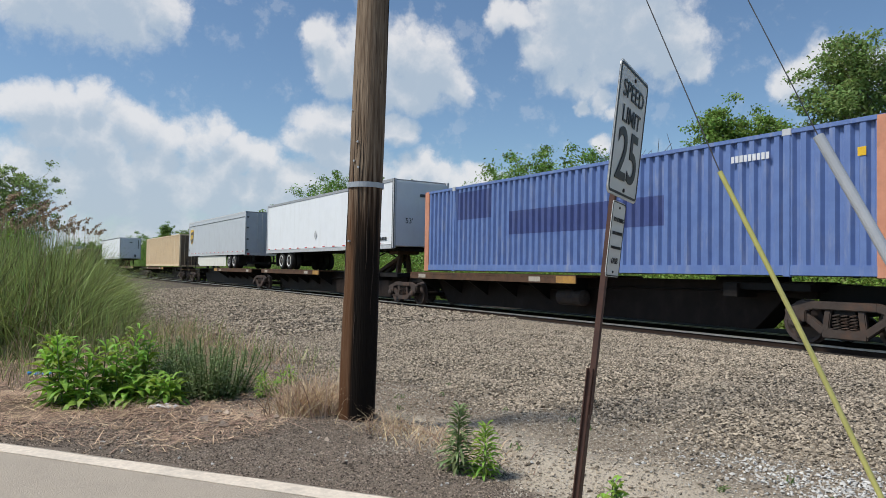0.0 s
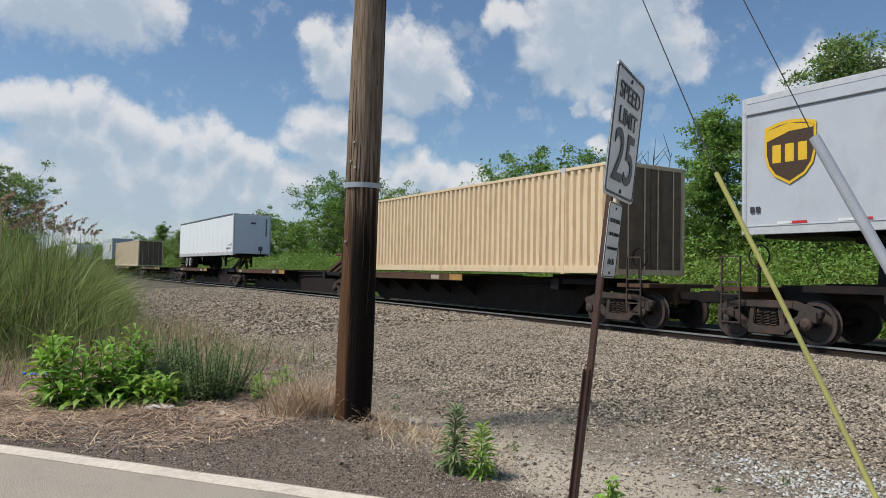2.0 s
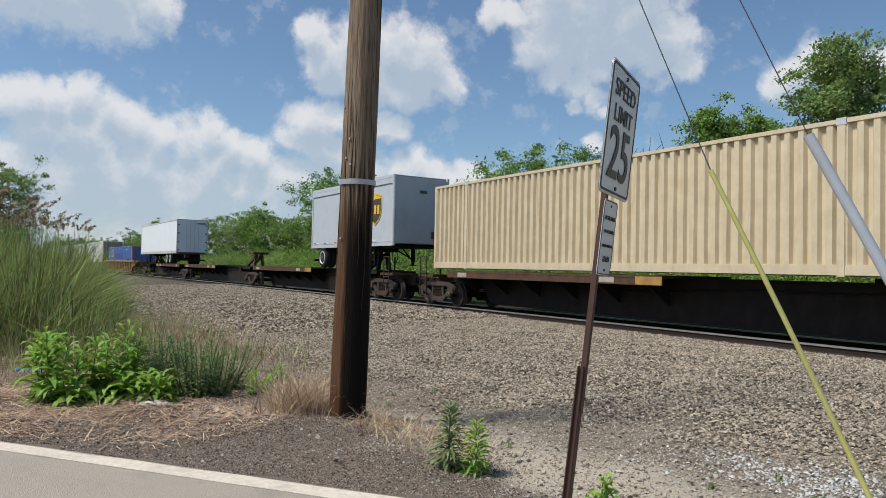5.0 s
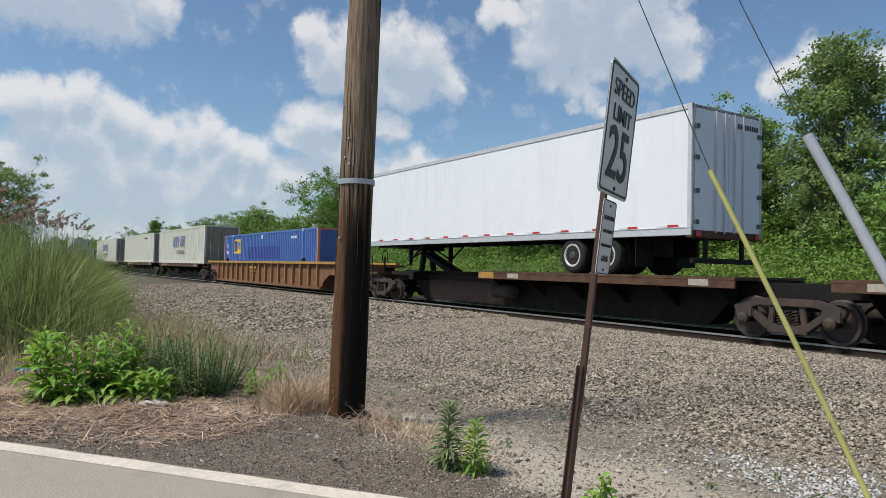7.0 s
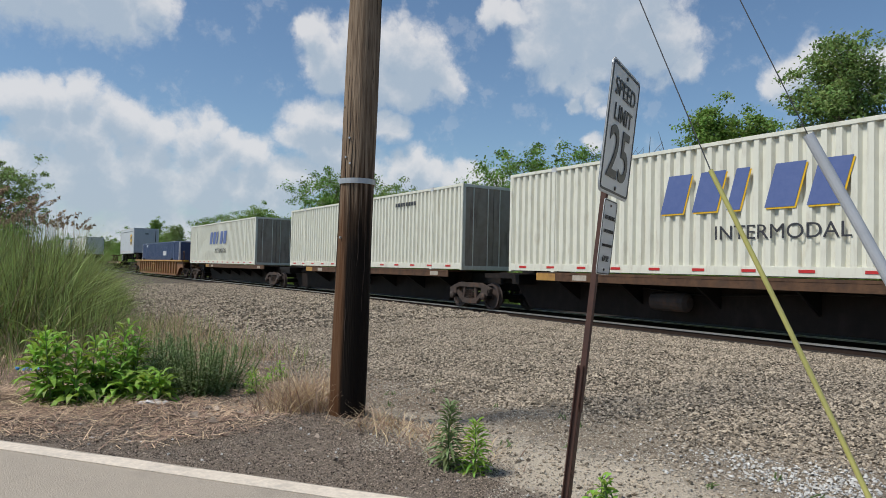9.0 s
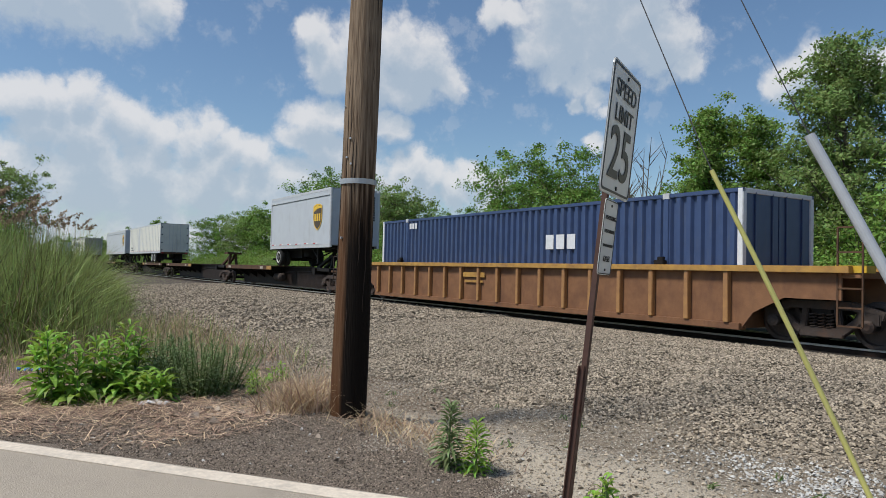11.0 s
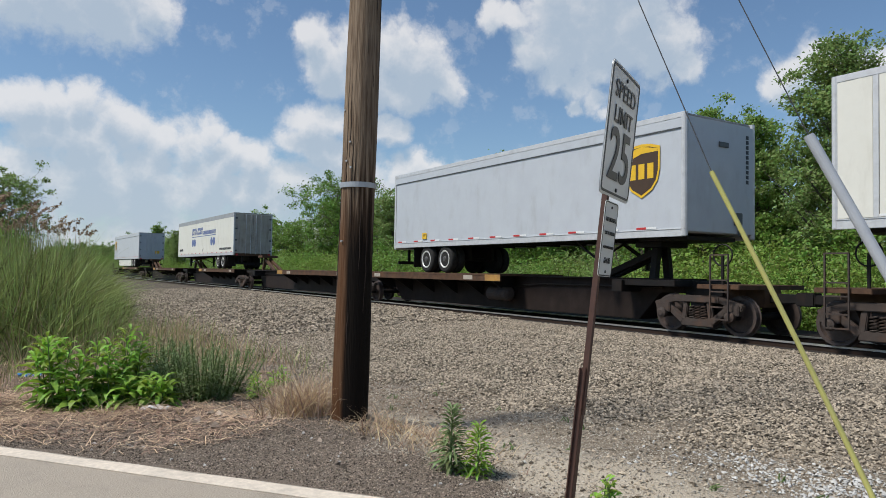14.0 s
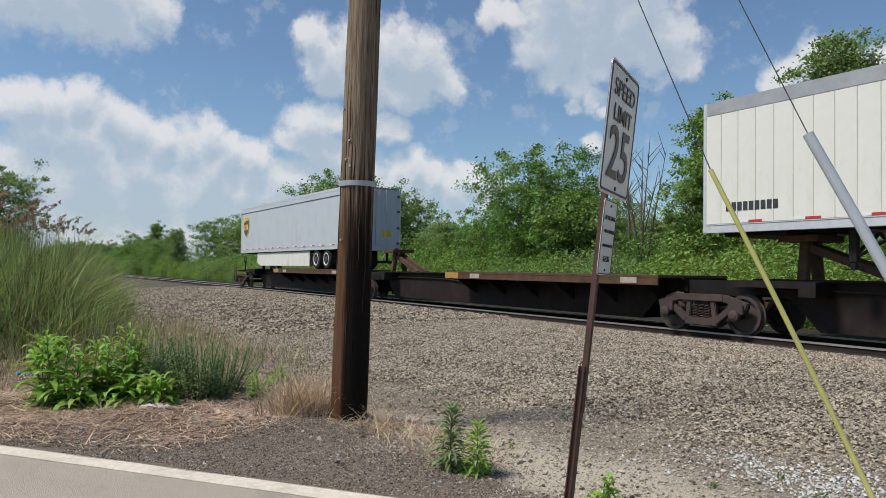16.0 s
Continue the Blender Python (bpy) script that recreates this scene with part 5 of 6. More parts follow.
    for k, (s0, s1, named) in enumerate(((-253.2, -237.05, True), (-271.9, -255.75, False), (-294.0, -277.85, True))):
        c = container(s0, s1, 1.25, PALE, "pale cream corrugated container with a blue name and red marker strips" if named else "pale cream corrugated container without a name", door=PALE_DOOR)
        if named:
            slanted_word(c, -2.35, 2.65, 0.86, 5, 0.87, DECAL_BLUE, DECAL_GOLD if k == 0 else None)
            side_text(c, "INTERMODAL", 0.53, 2.16, 0.42, DECAL_DARK, 1.1)
        else:
            bars_on_side(c, 3.4, 5.0, 3.62, 3.76, 8, DECAL_DARK)
        red = mesh_of("tape_strip", Shape().box(-0.16, 0.16, NEAR - 0.012, NEAR - 0.004, 1.36, 1.42), RED_TAPE)
        for i in range(13):
            part("tape_strip", red, RED_TAPE, c).matrix_basis = pose(-7.4 + i * 1.22, 0, 0)
    c = container(-314.05, -297.9, 0.27, NAVY, "dark navy corrugated container seated in a well car", post=DECAL_WHITE, h=2.85)
    bars_on_side(c, 1.9, 3.2, 1.9, 2.3, 3, DECAL_WHITE)
    bars_on_side(c, -5.9, -5.3, 2.75, 2.95, 3, DECAL_WHITE)
    t, X = trailer(-327.8, -319.4, 1, GREY, ALU, "short light grey trailer with a brown shield badge", band=True, wheels_at=1.3)
    shield(t, X(6.85), 3.66, 1.3)
    t, X = trailer(-374.85, -358.7, -1, CREAM, ALU, "white semi-trailer with bright metal ribs and one bare panel", seams="rib", rail_mat=ALU, tail_dirt=True)
    bars_on_side(t, X(15.2), X(13.9), 2.72, 2.86, 4, DECAL_DARK)
    bars_on_side(t, X(15.0), X(13.7), 2.48, 2.62, 6, DECAL_DARK)
    part("bare_panel", Shape().box(X(11.1), X(10.0), NEAR - 0.008, NEAR - 0.003, 2.4, 4.85), ALU, t, "bare metal panel")
    part("placard", Shape().plate([(X(8.6), 3.0), (X(8.6) - 0.2, 3.2), (X(8.6), 3.4), (X(8.6) + 0.2, 3.2)], NEAR - 0.012, NEAR - 0.004), DECAL_WHITE, t)
    t, X = trailer(-391.9, -378.15, 1, GREY, ALU, "light grey semi-trailer with a brown shield badge near its nose", band=True, wheels_at=2.4)
    shield(t, X(12.5), 3.77, 1.3)
    part("lift_sticker", Shape().box(-4.70, -4.40, NEAR - 0.012, NEAR - 0.004, 2.46, 2.68), DECAL_GOLD, t, "small yellow sticker")
    side_text(t, "LIFT", -4.55, 2.59, 0.10, DECAL_DARK, y=NEAR - 0.016)
    t, X = trailer(-430.15, -414.0, -1, CREAM, ROOF, "cream semi-trailer with blue discs and a dark name line", seams="fine", top_h=0.28, door=CREAM_DOOR, tail_dirt=True)
    x0 = -3.3
    for i in range(8):
        k, bx = 0.14, x0 + i * 0.415
        w = (0.34, 0.24, 0.24, 0.12, 0.34, 0.32, 0.32, 0.28)[i]
        part("name_block", Shape().plate([(bx, 3.84), (bx + w, 3.84), (bx + w + k, 4.34), (bx + k, 4.34)], NEAR - 0.012, NEAR - 0.005), DECAL_BLUE, t)
        if w > 0.2:
            part("name_gap", Shape().plate([(bx + 0.12 + 0.05, 3.93 + 0.06), (bx + w - 0.03 + 0.05, 3.99), (bx + w - 0.03 + 0.12, 4.16), (bx + 0.12 + 0.12, 4.16)], NEAR - 0.015, NEAR - 0.0125), CREAM, t)
    bars_on_side(t, x0 + 3.5, x0 + 6.95, 3.78, 4.06, 12, DECAL_BLUE, NEAR - 0.012, "name_block")
    part("underline", Shape().box(x0 - 0.05, x0 + 6.97, NEAR - 0.012, NEAR - 0.005, 3.66, 3.705), DECAL_BLUE, t)
    for x in (-3.0, -2.36, 2.55, 3.2):
        part("disc", Shape().plate([(x + 0.3 * math.cos(a), 3.22 + 0.3 * math.sin(a)) for a in np.linspace(0, 2 * math.pi, 25)[:-1]], NEAR - 0.012, NEAR - 0.005), DECAL_BLUE, t, "round blue disc")
    bars_on_side(t, 4.7, 7.5, 2.56, 2.70, 14, DECAL_DARK, NEAR - 0.012)
    lettering("53'", 0.26, DECAL_DARK, t, Matrix.Translation((0.14, NEAR - 0.012, 2.62)) @ pose(0, 0, 0, 90))
    bars_on_side(t, -7.5, -6.3, 2.62, 2.80, 9, DECAL_DARK, NEAR - 0.012)
    t, X = trailer(-464.7, -448.55, -1, GREY, ALU, "light grey semi-trailer with a shield badge on the last unit", skirt=True, band=True)
    shield(t, X(15.1), 3.77, 1.27)
    part("door_patch", Shape().box(X(-0.016), X(-0.02), 0.35, 0.8, 2.75, 3.05), DECAL_GOLD, t, "yellow door sticker")


train()


# ---------------------------------------------------------------- pole, guys, sign
def utility_pole():
    p = thing("utility_pole", "weathered brown wooden utility pole with checks and a metal band", "utility pole", at=pose(-6.877, 3.067, 0))
    zs = np.linspace(-0.3, 12.6, 60)
    rng = random.Random(3)
    sh, sides, verts, faces = Shape(), 40, [], []
    for z in zs:
        cx, cy = 0.008 * z, 0.0176 * z
        r = 0.192 - 0.0042 * z + (0.004 * math.sin(z * 2.3))
        for k in range(sides):
            a = 2 * math.pi * k / sides
            rr = r * (1 + 0.012 * math.sin(3 * a + z * 0.6) + 0.008 * math.sin(11 * a + z * 0.3) + 0.006 * math.sin(23 * a))
            verts.append((cx + rr * math.cos(a), cy + rr * math.sin(a), z))
    for i in range(len(zs) - 1):
        for k in range(sides):
            faces.append((i * sides + k, i * sides + (k + 1) % sides, (i + 1) * sides + (k + 1) % sides, (i + 1) * sides + k))
    faces.append(tuple(range((len(zs) - 1) * sides, len(zs) * sides)))
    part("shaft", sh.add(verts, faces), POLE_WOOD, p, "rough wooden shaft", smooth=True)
    for i in range(46):
        a = rng.uniform(0, 2 * math.pi)
        z0, ln = rng.uniform(0.3, 5.5), rng.uniform(0.2, 1.3)
        path = []
        for k in range(6):
            z = z0 + ln * k / 5
            r = 0.1925 - 0.0042 * z
            aa = a + 0.03 * math.sin(k * 2.1 + i)
            path.append((0.008 * z + r * math.cos(aa), 0.0176 * z + r * math.sin(aa), z))
        part("check", Shape().tube(path, [0.001, 0.004, 0.006, 0.005, 0.004, 0.001], 4), CRACK, p)

    def ring(z, r, rr, hh, mat, name, label):
        prof = [(r, z - hh / 2), (r + rr, z - hh / 2), (r + rr, z + hh / 2), (r, z + hh / 2)]
        n, vs, fs = 32, [], []
        for k in range(n):
            a = 2 * math.pi * k / n
            vs += [(0.008 * z + q * math.cos(a), 0.0176 * z + q * math.sin(a), w) for q, w in prof]
        for k in range(n):
            for j in range(4):
                fs.append((k * 4 + j, k * 4 + (j + 1) % 4, ((k + 1) % n) * 4 + (j + 1) % 4, ((k + 1) % n) * 4 + j))
        return part(name, Shape().add(vs, fs), mat, p, label)
    ring(2.50, 0.186, 0.008, 0.055, GALV, "band", "galvanised metal band")
    for z, a in ((2.75, -1.2), (2.95, -1.0), (2.68, -0.9), (1.9, -1.35), (3.3, -1.6)):
        r = 0.188 - 0.0042 * z
        x, y = 0.008 * z + r * math.cos(a), 0.0176 * z + r * math.sin(a)
        part("nail", Shape().tube([(x, y, z), (x + 0.02 * math.cos(a), y + 0.02 * math.sin(a), z)], 0.012, 8), GALV, p)
    ring(11.16, 0.14, 0.02, 0.12, GALV, "guy_clamp", "galvanised guy clamp")
    ring(12.19, 0.135, 0.02, 0.12, GALV, "guy_clamp", "galvanised guy clamp")


def guy(name, label, attach, guard_top, anchor, radius, mat):
    g = thing(name, label, "guy wire", "guy wires of the pole")
    a, t, b = Vector(attach), Vector(guard_top), Vector(anchor)
    part("strand", Shape().tube([a, t, b], 0.0042, 6), WIRE, g, "dark steel strand")
    way = (t - b).normalized()
    side = way.orthogonal().normalized()
    low = b + way * 0.02
    path = [low + (t - low) * k + side * 0.012 * math.sin(k * math.pi) for k in np.linspace(0, 1, 9)]
    part("guard", Shape().tube(path, radius, 14), mat, g, "plastic sleeve over the lower wire", smooth=False)
    part("anchor_rod", Shape().tube([b - way * 0.4, b + way * 0.05], 0.012, 8), GALV, g)


def road_sign():
    p = thing("road_sign", "leaning rusty post with a white speed limit sign and small notice", "road sign")
    # the sign faces the road's traffic; it leans with its post
    foot, head = Vector((-3.225, 2.85, -0.35)), Vector((-3.01, 3.07, 2.72))
    up = (head - foot).normalized()
    across = Vector((0.115, 0.108, -0.05))
    across = (across - up * across.dot(up)).normalized()
    # the plate is turned away from the camera, so its true width is far more than what shows
    eye_way = (Vector((-3.0, 3.06, 1.6)) - EYE)
    eye_way = (eye_way - up * eye_way.dot(up)).normalized()
    right = eye_way.cross(up).normalized()
    turn = radians(SIGN_TURN)
    ax = (right * math.cos(turn) + eye_way * math.sin(turn)).normalized()
    out = ax.cross(up).normalized()

    def frame_at(c):
        m = Matrix.Identity(4)
        for i, v in enumerate((ax, up, out)):
            m.col[i][:3] = v
        m.translation = c
        return m
    flange = Shape()
    rot = frame_at(foot)
    ln = (head - foot).length
    for x0, x1, z0, z1 in ((-0.03, 0.03, -0.012, -0.006), (-0.03, -0.024, -0.04, -0.006), (0.024, 0.03, -0.04, -0.006), (-0.045, -0.024, -0.044, -0.038), (0.024, 0.045, -0.044, -0.038)):
        flange.box(x0, x1, 0, ln * 0.45, z0, z1)
    lower = part("post", flange, POST_STEEL, p, "rust-brown channel post")
    lower.data.transform(rot)
    upper = Shape()
    for x0, x1, z0, z1 in ((-0.022, 0.022, -0.004, 0.002), (-0.022, -0.017, -0.03, -0.004), (0.017, 0.022, -0.03, -0.004)):
        upper.box(x0, x1, ln * 0.36, ln, z0, z1)
    upper = part("post", upper, POST_STEEL, p, "rust-brown upper channel post")
    upper.data.transform(rot)

    def rounded(w, h, r):
        pts = []
        for cx, cy, a0 in ((w / 2 - r, h / 2 - r, 0), (-w / 2 + r, h / 2 - r, 90), (-w / 2 + r, -h / 2 + r, 180), (w / 2 - r, -h / 2 + r, 270)):
            pts += [(cx + r * math.cos(radians(a0 + q)), cy + r * math.sin(radians(a0 + q))) for q in (0, 30, 60, 90)]
        return pts

    def slab(name, w, h, r, z0, z1, mat, m, parent, label=""):
        pts = rounded(w, h, r)
        n = len(pts)
        s = Shape().add([(x, y, z0) for x, y in pts] + [(x, y, z1) for x, y in pts], [tuple(reversed(range(n))), tuple(range(n, 2 * n))] + [(i, (i + 1) % n, n + (i + 1) % n, n + i) for i in range(n)])
        ob = part(name, s, mat, parent, label)
        ob.data.transform(m)
        return ob

    def border(w, h, r, t, z0, z1, m, parent):
        a, b = rounded(w, h, r), rounded(w - 2 * t, h - 2 * t, max(0.004, r - t))
        n = len(a)
        vs = [(x, y, z1) for x, y in a] + [(x, y, z1) for x, y in b] + [(x, y, z0) for x, y in a] + [(x, y, z0) for x, y in b]
        fs = []
        for i in range(n):
            j = (i + 1) % n
            fs += [(i, j, n + j, n + i), (2 * n + i, 3 * n + i, 3 * n + j, 2 * n + j), (i, 2 * n + i, 2 * n + j, j), (n + i, n + j, 3 * n + j, 3 * n + i)]
        ob = part("border", Shape().add(vs, fs), SIGN_INK, parent)
        ob.data.transform(m)

    def words(text, size, x, y, m, parent, squeeze):
        lettering(text, size, SIGN_INK, parent, m @ Matrix.Translation((x, y, 0.0085)), "word", 0.003, squeeze, bold=0.010 if size > 0.3 else 0.003 if size > 0.1 else 0.0)
    centre = Vector((-3.013, 3.068, 2.435))
    m = frame_at(centre + out * 0.012)
    face = slab("speed_plate", 0.61, 0.762, 0.04, 0.0, 0.004, SIGN_FACE, m, p, "white speed limit plate with a black border")
    slab("plate_edge", 0.614, 0.766, 0.042, -0.003, -0.0005, GALV, m, face)
    border(0.585, 0.737, 0.035, 0.014, 0.0045, 0.007, m, face)
    words("SPEED", 0.138, 0, 0.235, m, face, 1.18)
    words("LIMIT", 0.138, 0, 0.092, m, face, 1.18)
    words("25", 0.43, 0, -0.15, m, face, 1.05)
    for yy in (0.325, -0.335):
        b = part("bolt", Shape().tube([(0, yy, 0.004), (0, yy, 0.012)], 0.012, 8), SIGN_INK, face)
        b.data.transform(m)
    centre2 = Vector((-3.063, 3.018, 1.808))
    m2 = frame_at(centre2 + out * 0.012)
    plate = slab("notice_plate", 0.27, 0.45, 0.025, 0.0, 0.003, SIGN_FACE, m2, p, "white notice plate with small black lettering")
    border(0.262, 0.442, 0.022, 0.006, 0.0045, 0.006, m2, plate)
    words("NO LITTERING", 0.036, 0, 0.115, m2, plate, 0.85)
    words("CITY OF RAVENNA", 0.029, 0, 0.035, m2, plate, 0.80)
    words("CODIFIED ORDINANCE", 0.024, 0, -0.05, m2, plate, 0.80)
    words("634.03", 0.05, 0, -0.13, m2, plate, 0.95)
    for yy in (0.19, -0.195):
        b = part("bolt", Shape().tube([(0, yy, 0.003), (0, yy, 0.009)], 0.008, 8), SIGN_INK, plate)
        b.data.transform(m2)


SIGN_TURN = 74.5
utility_pole()
guy("guy_wire", "steel guy wire with a bright yellow plastic sleeve", (-6.788, 3.264, 11.157), (-3.092, 4.026, 2.308), (-1.996, 4.31, -0.06), 0.0165, GUARD_YELLOW)
guy("guy_wire", "steel guy wire with a thick grey plastic sleeve", (-6.78, 3.282, 12.19), (-2.822, 4.724, 2.591), (-1.65, 5.169, -0.06), 0.037, GUARD_GREY)
road_sign()


# ---------------------------------------------------------------- loose stones and litter
def stones(name, xy, size_lo, size_hi, mat, label, category, rng, sink=0.25, lift=0.0):
    """Many small angular stones as one object: each a squashed, knocked-about octahedron."""
    n = len(xy)
    base = np.array([(1, 0, 0), (-1, 0, 0), (0, 1, 0), (0, -1, 0), (0, 0, 1), (0, 0, -1)], float)
    tri = np.array([(0, 2, 4), (2, 1, 4), (1, 3, 4), (3, 0, 4), (2, 0, 5), (1, 2, 5), (3, 1, 5), (0, 3, 5)])
    size = rng.uniform(size_lo, size_hi, (n, 1, 1)) / 2
    v = base[None] * (1 + rng.uniform(-0.3, 0.45, (n, 6, 1))) + rng.uniform(-0.28, 0.28, (n, 6, 3))
    a = rng.uniform(0, 2 * np.pi, n)
    t = rng.uniform(-0.8, 0.8, n)
    ca, sa, ct, st = np.cos(a), np.sin(a), np.cos(t), np.sin(t)
    v = v * np.array([1.15, 0.95, 0.72]) * size
    x, y, z = v[..., 0], v[..., 1], v[..., 2]
    y, z = y * ct[:, None] - z * st[:, None], y * st[:, None] + z * ct[:, None]
    x, y = x * ca[:, None] - y * sa[:, None], x * sa[:, None] + y * ca[:, None]
    gz = ground_z(xy[:, 0], xy[:, 1]) + lift
    P = np.stack([x + xy[:, :1], y + xy[:, 1:2], z + gz[:, None] + size[:, :, 0] * ((1 - sink) * 0.6 + rng.uniform(-0.15, 0.5, (n, 1)))], -1)
    F = tri[None] + (np.arange(n) * 6)[:, None, None]
    me = fast_mesh(name, P.reshape(-1, 3), F.reshape(-1, 3), mat)
    me.shade_flat()
    tagged(new(name, me), label, category, kind="stuff")


def scatter(rng, n, x0, x1, y0, y1, keep):
    p = np.stack([rng.uniform(x0, x1, n), rng.uniform(y0, y1, n)], -1)
    return p[keep(p[:, 0], p[:, 1])]


def all_stones():
    rng = np.random.default_rng(4)

    def ballast(x, y):
        yy = y - bend(x)
        edge = toe(x) + 0.35 * np.sin(x * 1.9) + 0.25 * np.sin(x * 4.7 + 1) + rng.normal(0, 0.3, len(x))
        off = np.abs(np.abs(yy - TRACK_Y) - 0.755) > 0.12
        return (yy > edge) & (yy < 16.6) & off
    # Soot colour taken darker to include the shade below the cars.
    SOOTY_SHADED = material("sooty_ballast", (0.05, 0.042, 0.036), (0.03, 0.025, 0.022), 0.9, scale=14.0, island=0.5)
    near = scatter(rng, 150000, -17, -1.5, 4.0, 12.75, ballast)
    stones("ballast_stones", near, 0.022, 0.050, STONE, "grey angular limestone ballast on the track bed", "ballast", rng)
    far = scatter(rng, 56000, -50, -17, 1.0, 12.9, ballast)
    stones("ballast_stones", far, 0.05, 0.095, STONE, "grey angular limestone ballast further along the bed", "ballast", rng)
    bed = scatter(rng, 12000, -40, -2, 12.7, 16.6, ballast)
    stones("ballast_stones", bed, 0.05, 0.09, SOOTY_SHADED, "sooty, shade-darkened ballast stones between the ties", "ballast", rng, lift=-0.05)
    def heap(x, y):
        return verge(x, y) + np.maximum(0.58 * x + 4.0, 0.0) + 0.18 * np.sin(x * 3.1) + 0.12 * np.sin(x * 7.3 + y * 4)
    crumbs = scatter(rng, 150000, -9.2, -1.5, -0.5, 4.2, lambda x, y: (verge(x, y) > 0.08 + 0.1 * np.sin(x * 7)) & (heap(x, y) < 2.25 + rng.normal(0, 0.12, len(x))) & (x > -8.4 + 0.6 * np.sin(y * 3)))
    stones("asphalt_crumbs", crumbs, 0.004, 0.017, MILLING, "dark crumbled asphalt millings beside the road", "gravel", rng)
    lumps = np.stack([rng.normal(-7.55, 0.45, 16), rng.normal(1.75, 0.28, 16)], -1)
    stones("asphalt_clods", lumps, 0.05, 0.15, MILLING, "broken lumps of dark asphalt on the verge", "gravel", rng, sink=0.8)
    chips = scatter(rng, 240, -9.0, -2.5, 0.2, 5.0, lambda x, y: verge(x, y) > 0.2)
    stones("pale_chips", chips, 0.012, 0.038, CHALK, "pale stone chips strewn over the dark crumbs", "gravel", rng, sink=0.5)
    clods = scatter(rng, 60, -9.5, -3, 0.2, 4.0, lambda x, y: (verge(x, y) > 0.2) & (heap(x, y) < 2.0))
    stones("asphalt_clods", clods, 0.02, 0.06, MILLING, "loose dark asphalt clods", "gravel", rng, sink=0.7)
    peb = scatter(rng, 62000, -12, -1.2, 2.0, 8.4, lambda x, y: (heap(x, y) > 2.1) & (y < toe(x) + 1.0))
    stones("pebbles", peb, 0.006, 0.022, PEBBLE, "pale pebbles scattered on sandy soil", "gravel", rng, sink=0.5)
    peb = scatter(rng, 7000, -12, -1.2, 2.0, 8.4, lambda x, y: (heap(x, y) > 2.3) & (y < toe(x) + 1.0))
    stones("pebbles", peb, 0.02, 0.042, STONE, "grey gravel strayed onto sandy soil", "gravel", rng, sink=0.5)
    mixp = scatter(rng, 120, -10, -1.5, 0.4, 7.0, lambda x, y: verge(x, y) > 0.25)
    stones("pebbles", mixp, 0.015, 0.04, PEBBLE, "loose pale stones on the verge", "gravel", rng, sink=0.6)
    ch = np.stack([rng.normal(-2.9, 0.8, 1300), rng.normal(5.4, 0.32, 1300)], -1)
    ch[:, 1] += (ch[:, 0] + 3.1) * -0.1
    stones("chalky_rubble", ch, 0.008, 0.04, CHALK, "white chalky rubble spilt at the ballast's foot", "gravel", rng)


all_stones()


# ---------------------------------------------------------------- plants
def blades(name, roots, heights, leans, width, mat, label, category, rng, seg=4, droop=0.5):
    """Grass blades or straws: narrow tapering strips that bend over."""
    n = len(roots)
    a = rng.uniform(0, 2 * np.pi, n)
    face = rng.uniform(0, 2 * np.pi, n)
    w = width * rng.uniform(0.6, 1.3, n)
    verts = np.zeros((n, seg + 1, 2, 3))
    for k in range(seg + 1):
        f = k / seg
        r = leans * heights * (f * (1 - droop) + droop * f * f)
        z = heights * (f - 0.35 * np.minimum(leans, 1.2) * f * f)
        c = roots + np.stack([np.cos(a) * r, np.sin(a) * r, z], -1)
        half = (w * (1 - f ** 1.5) / 2 + 0.0006)[:, None] * np.stack([np.cos(face), np.sin(face), np.zeros(n)], -1)
        verts[:, k, 0], verts[:, k, 1] = c - half, c + half
    q = np.array([(2 * k, 2 * k + 1, 2 * k + 3, 2 * k + 2) for k in range(seg)])
    F = q[None] + (np.arange(n) * (seg + 1) * 2)[:, None, None]
    return fast_mesh(name, verts.reshape(-1, 3), F.reshape(-1, 4), mat)


def leaf_cloud(centres, outward, size, rng, narrow=0.55, flat=0.45):
    """Diamond leaves, one at each centre, turned partly outward and up. Returns vertices and faces."""
    n = len(centres)
    nrm = outward * flat + rng.normal(0, 0.55, (n, 3)) + np.array([0, 0, 0.45])
    nrm /= np.linalg.norm(nrm, axis=1, keepdims=True)
    t = np.cross(nrm, rng.normal(0, 1, (n, 3)))
    t /= np.linalg.norm(t, axis=1, keepdims=True) + 1e-9
    b = np.cross(nrm, t)
    s = (size * rng.uniform(0.6, 1.35, n))[:, None]
    fold = nrm * s * 0.12
    v = np.stack([centres - t * s * 0.5, centres + b * s * narrow * 0.5 + fold, centres + t * s * 0.5, centres - b * s * narrow * 0.5 + fold], 1)
    F = np.arange(n * 4).reshape(n, 4)
    return v.reshape(-1, 3), F


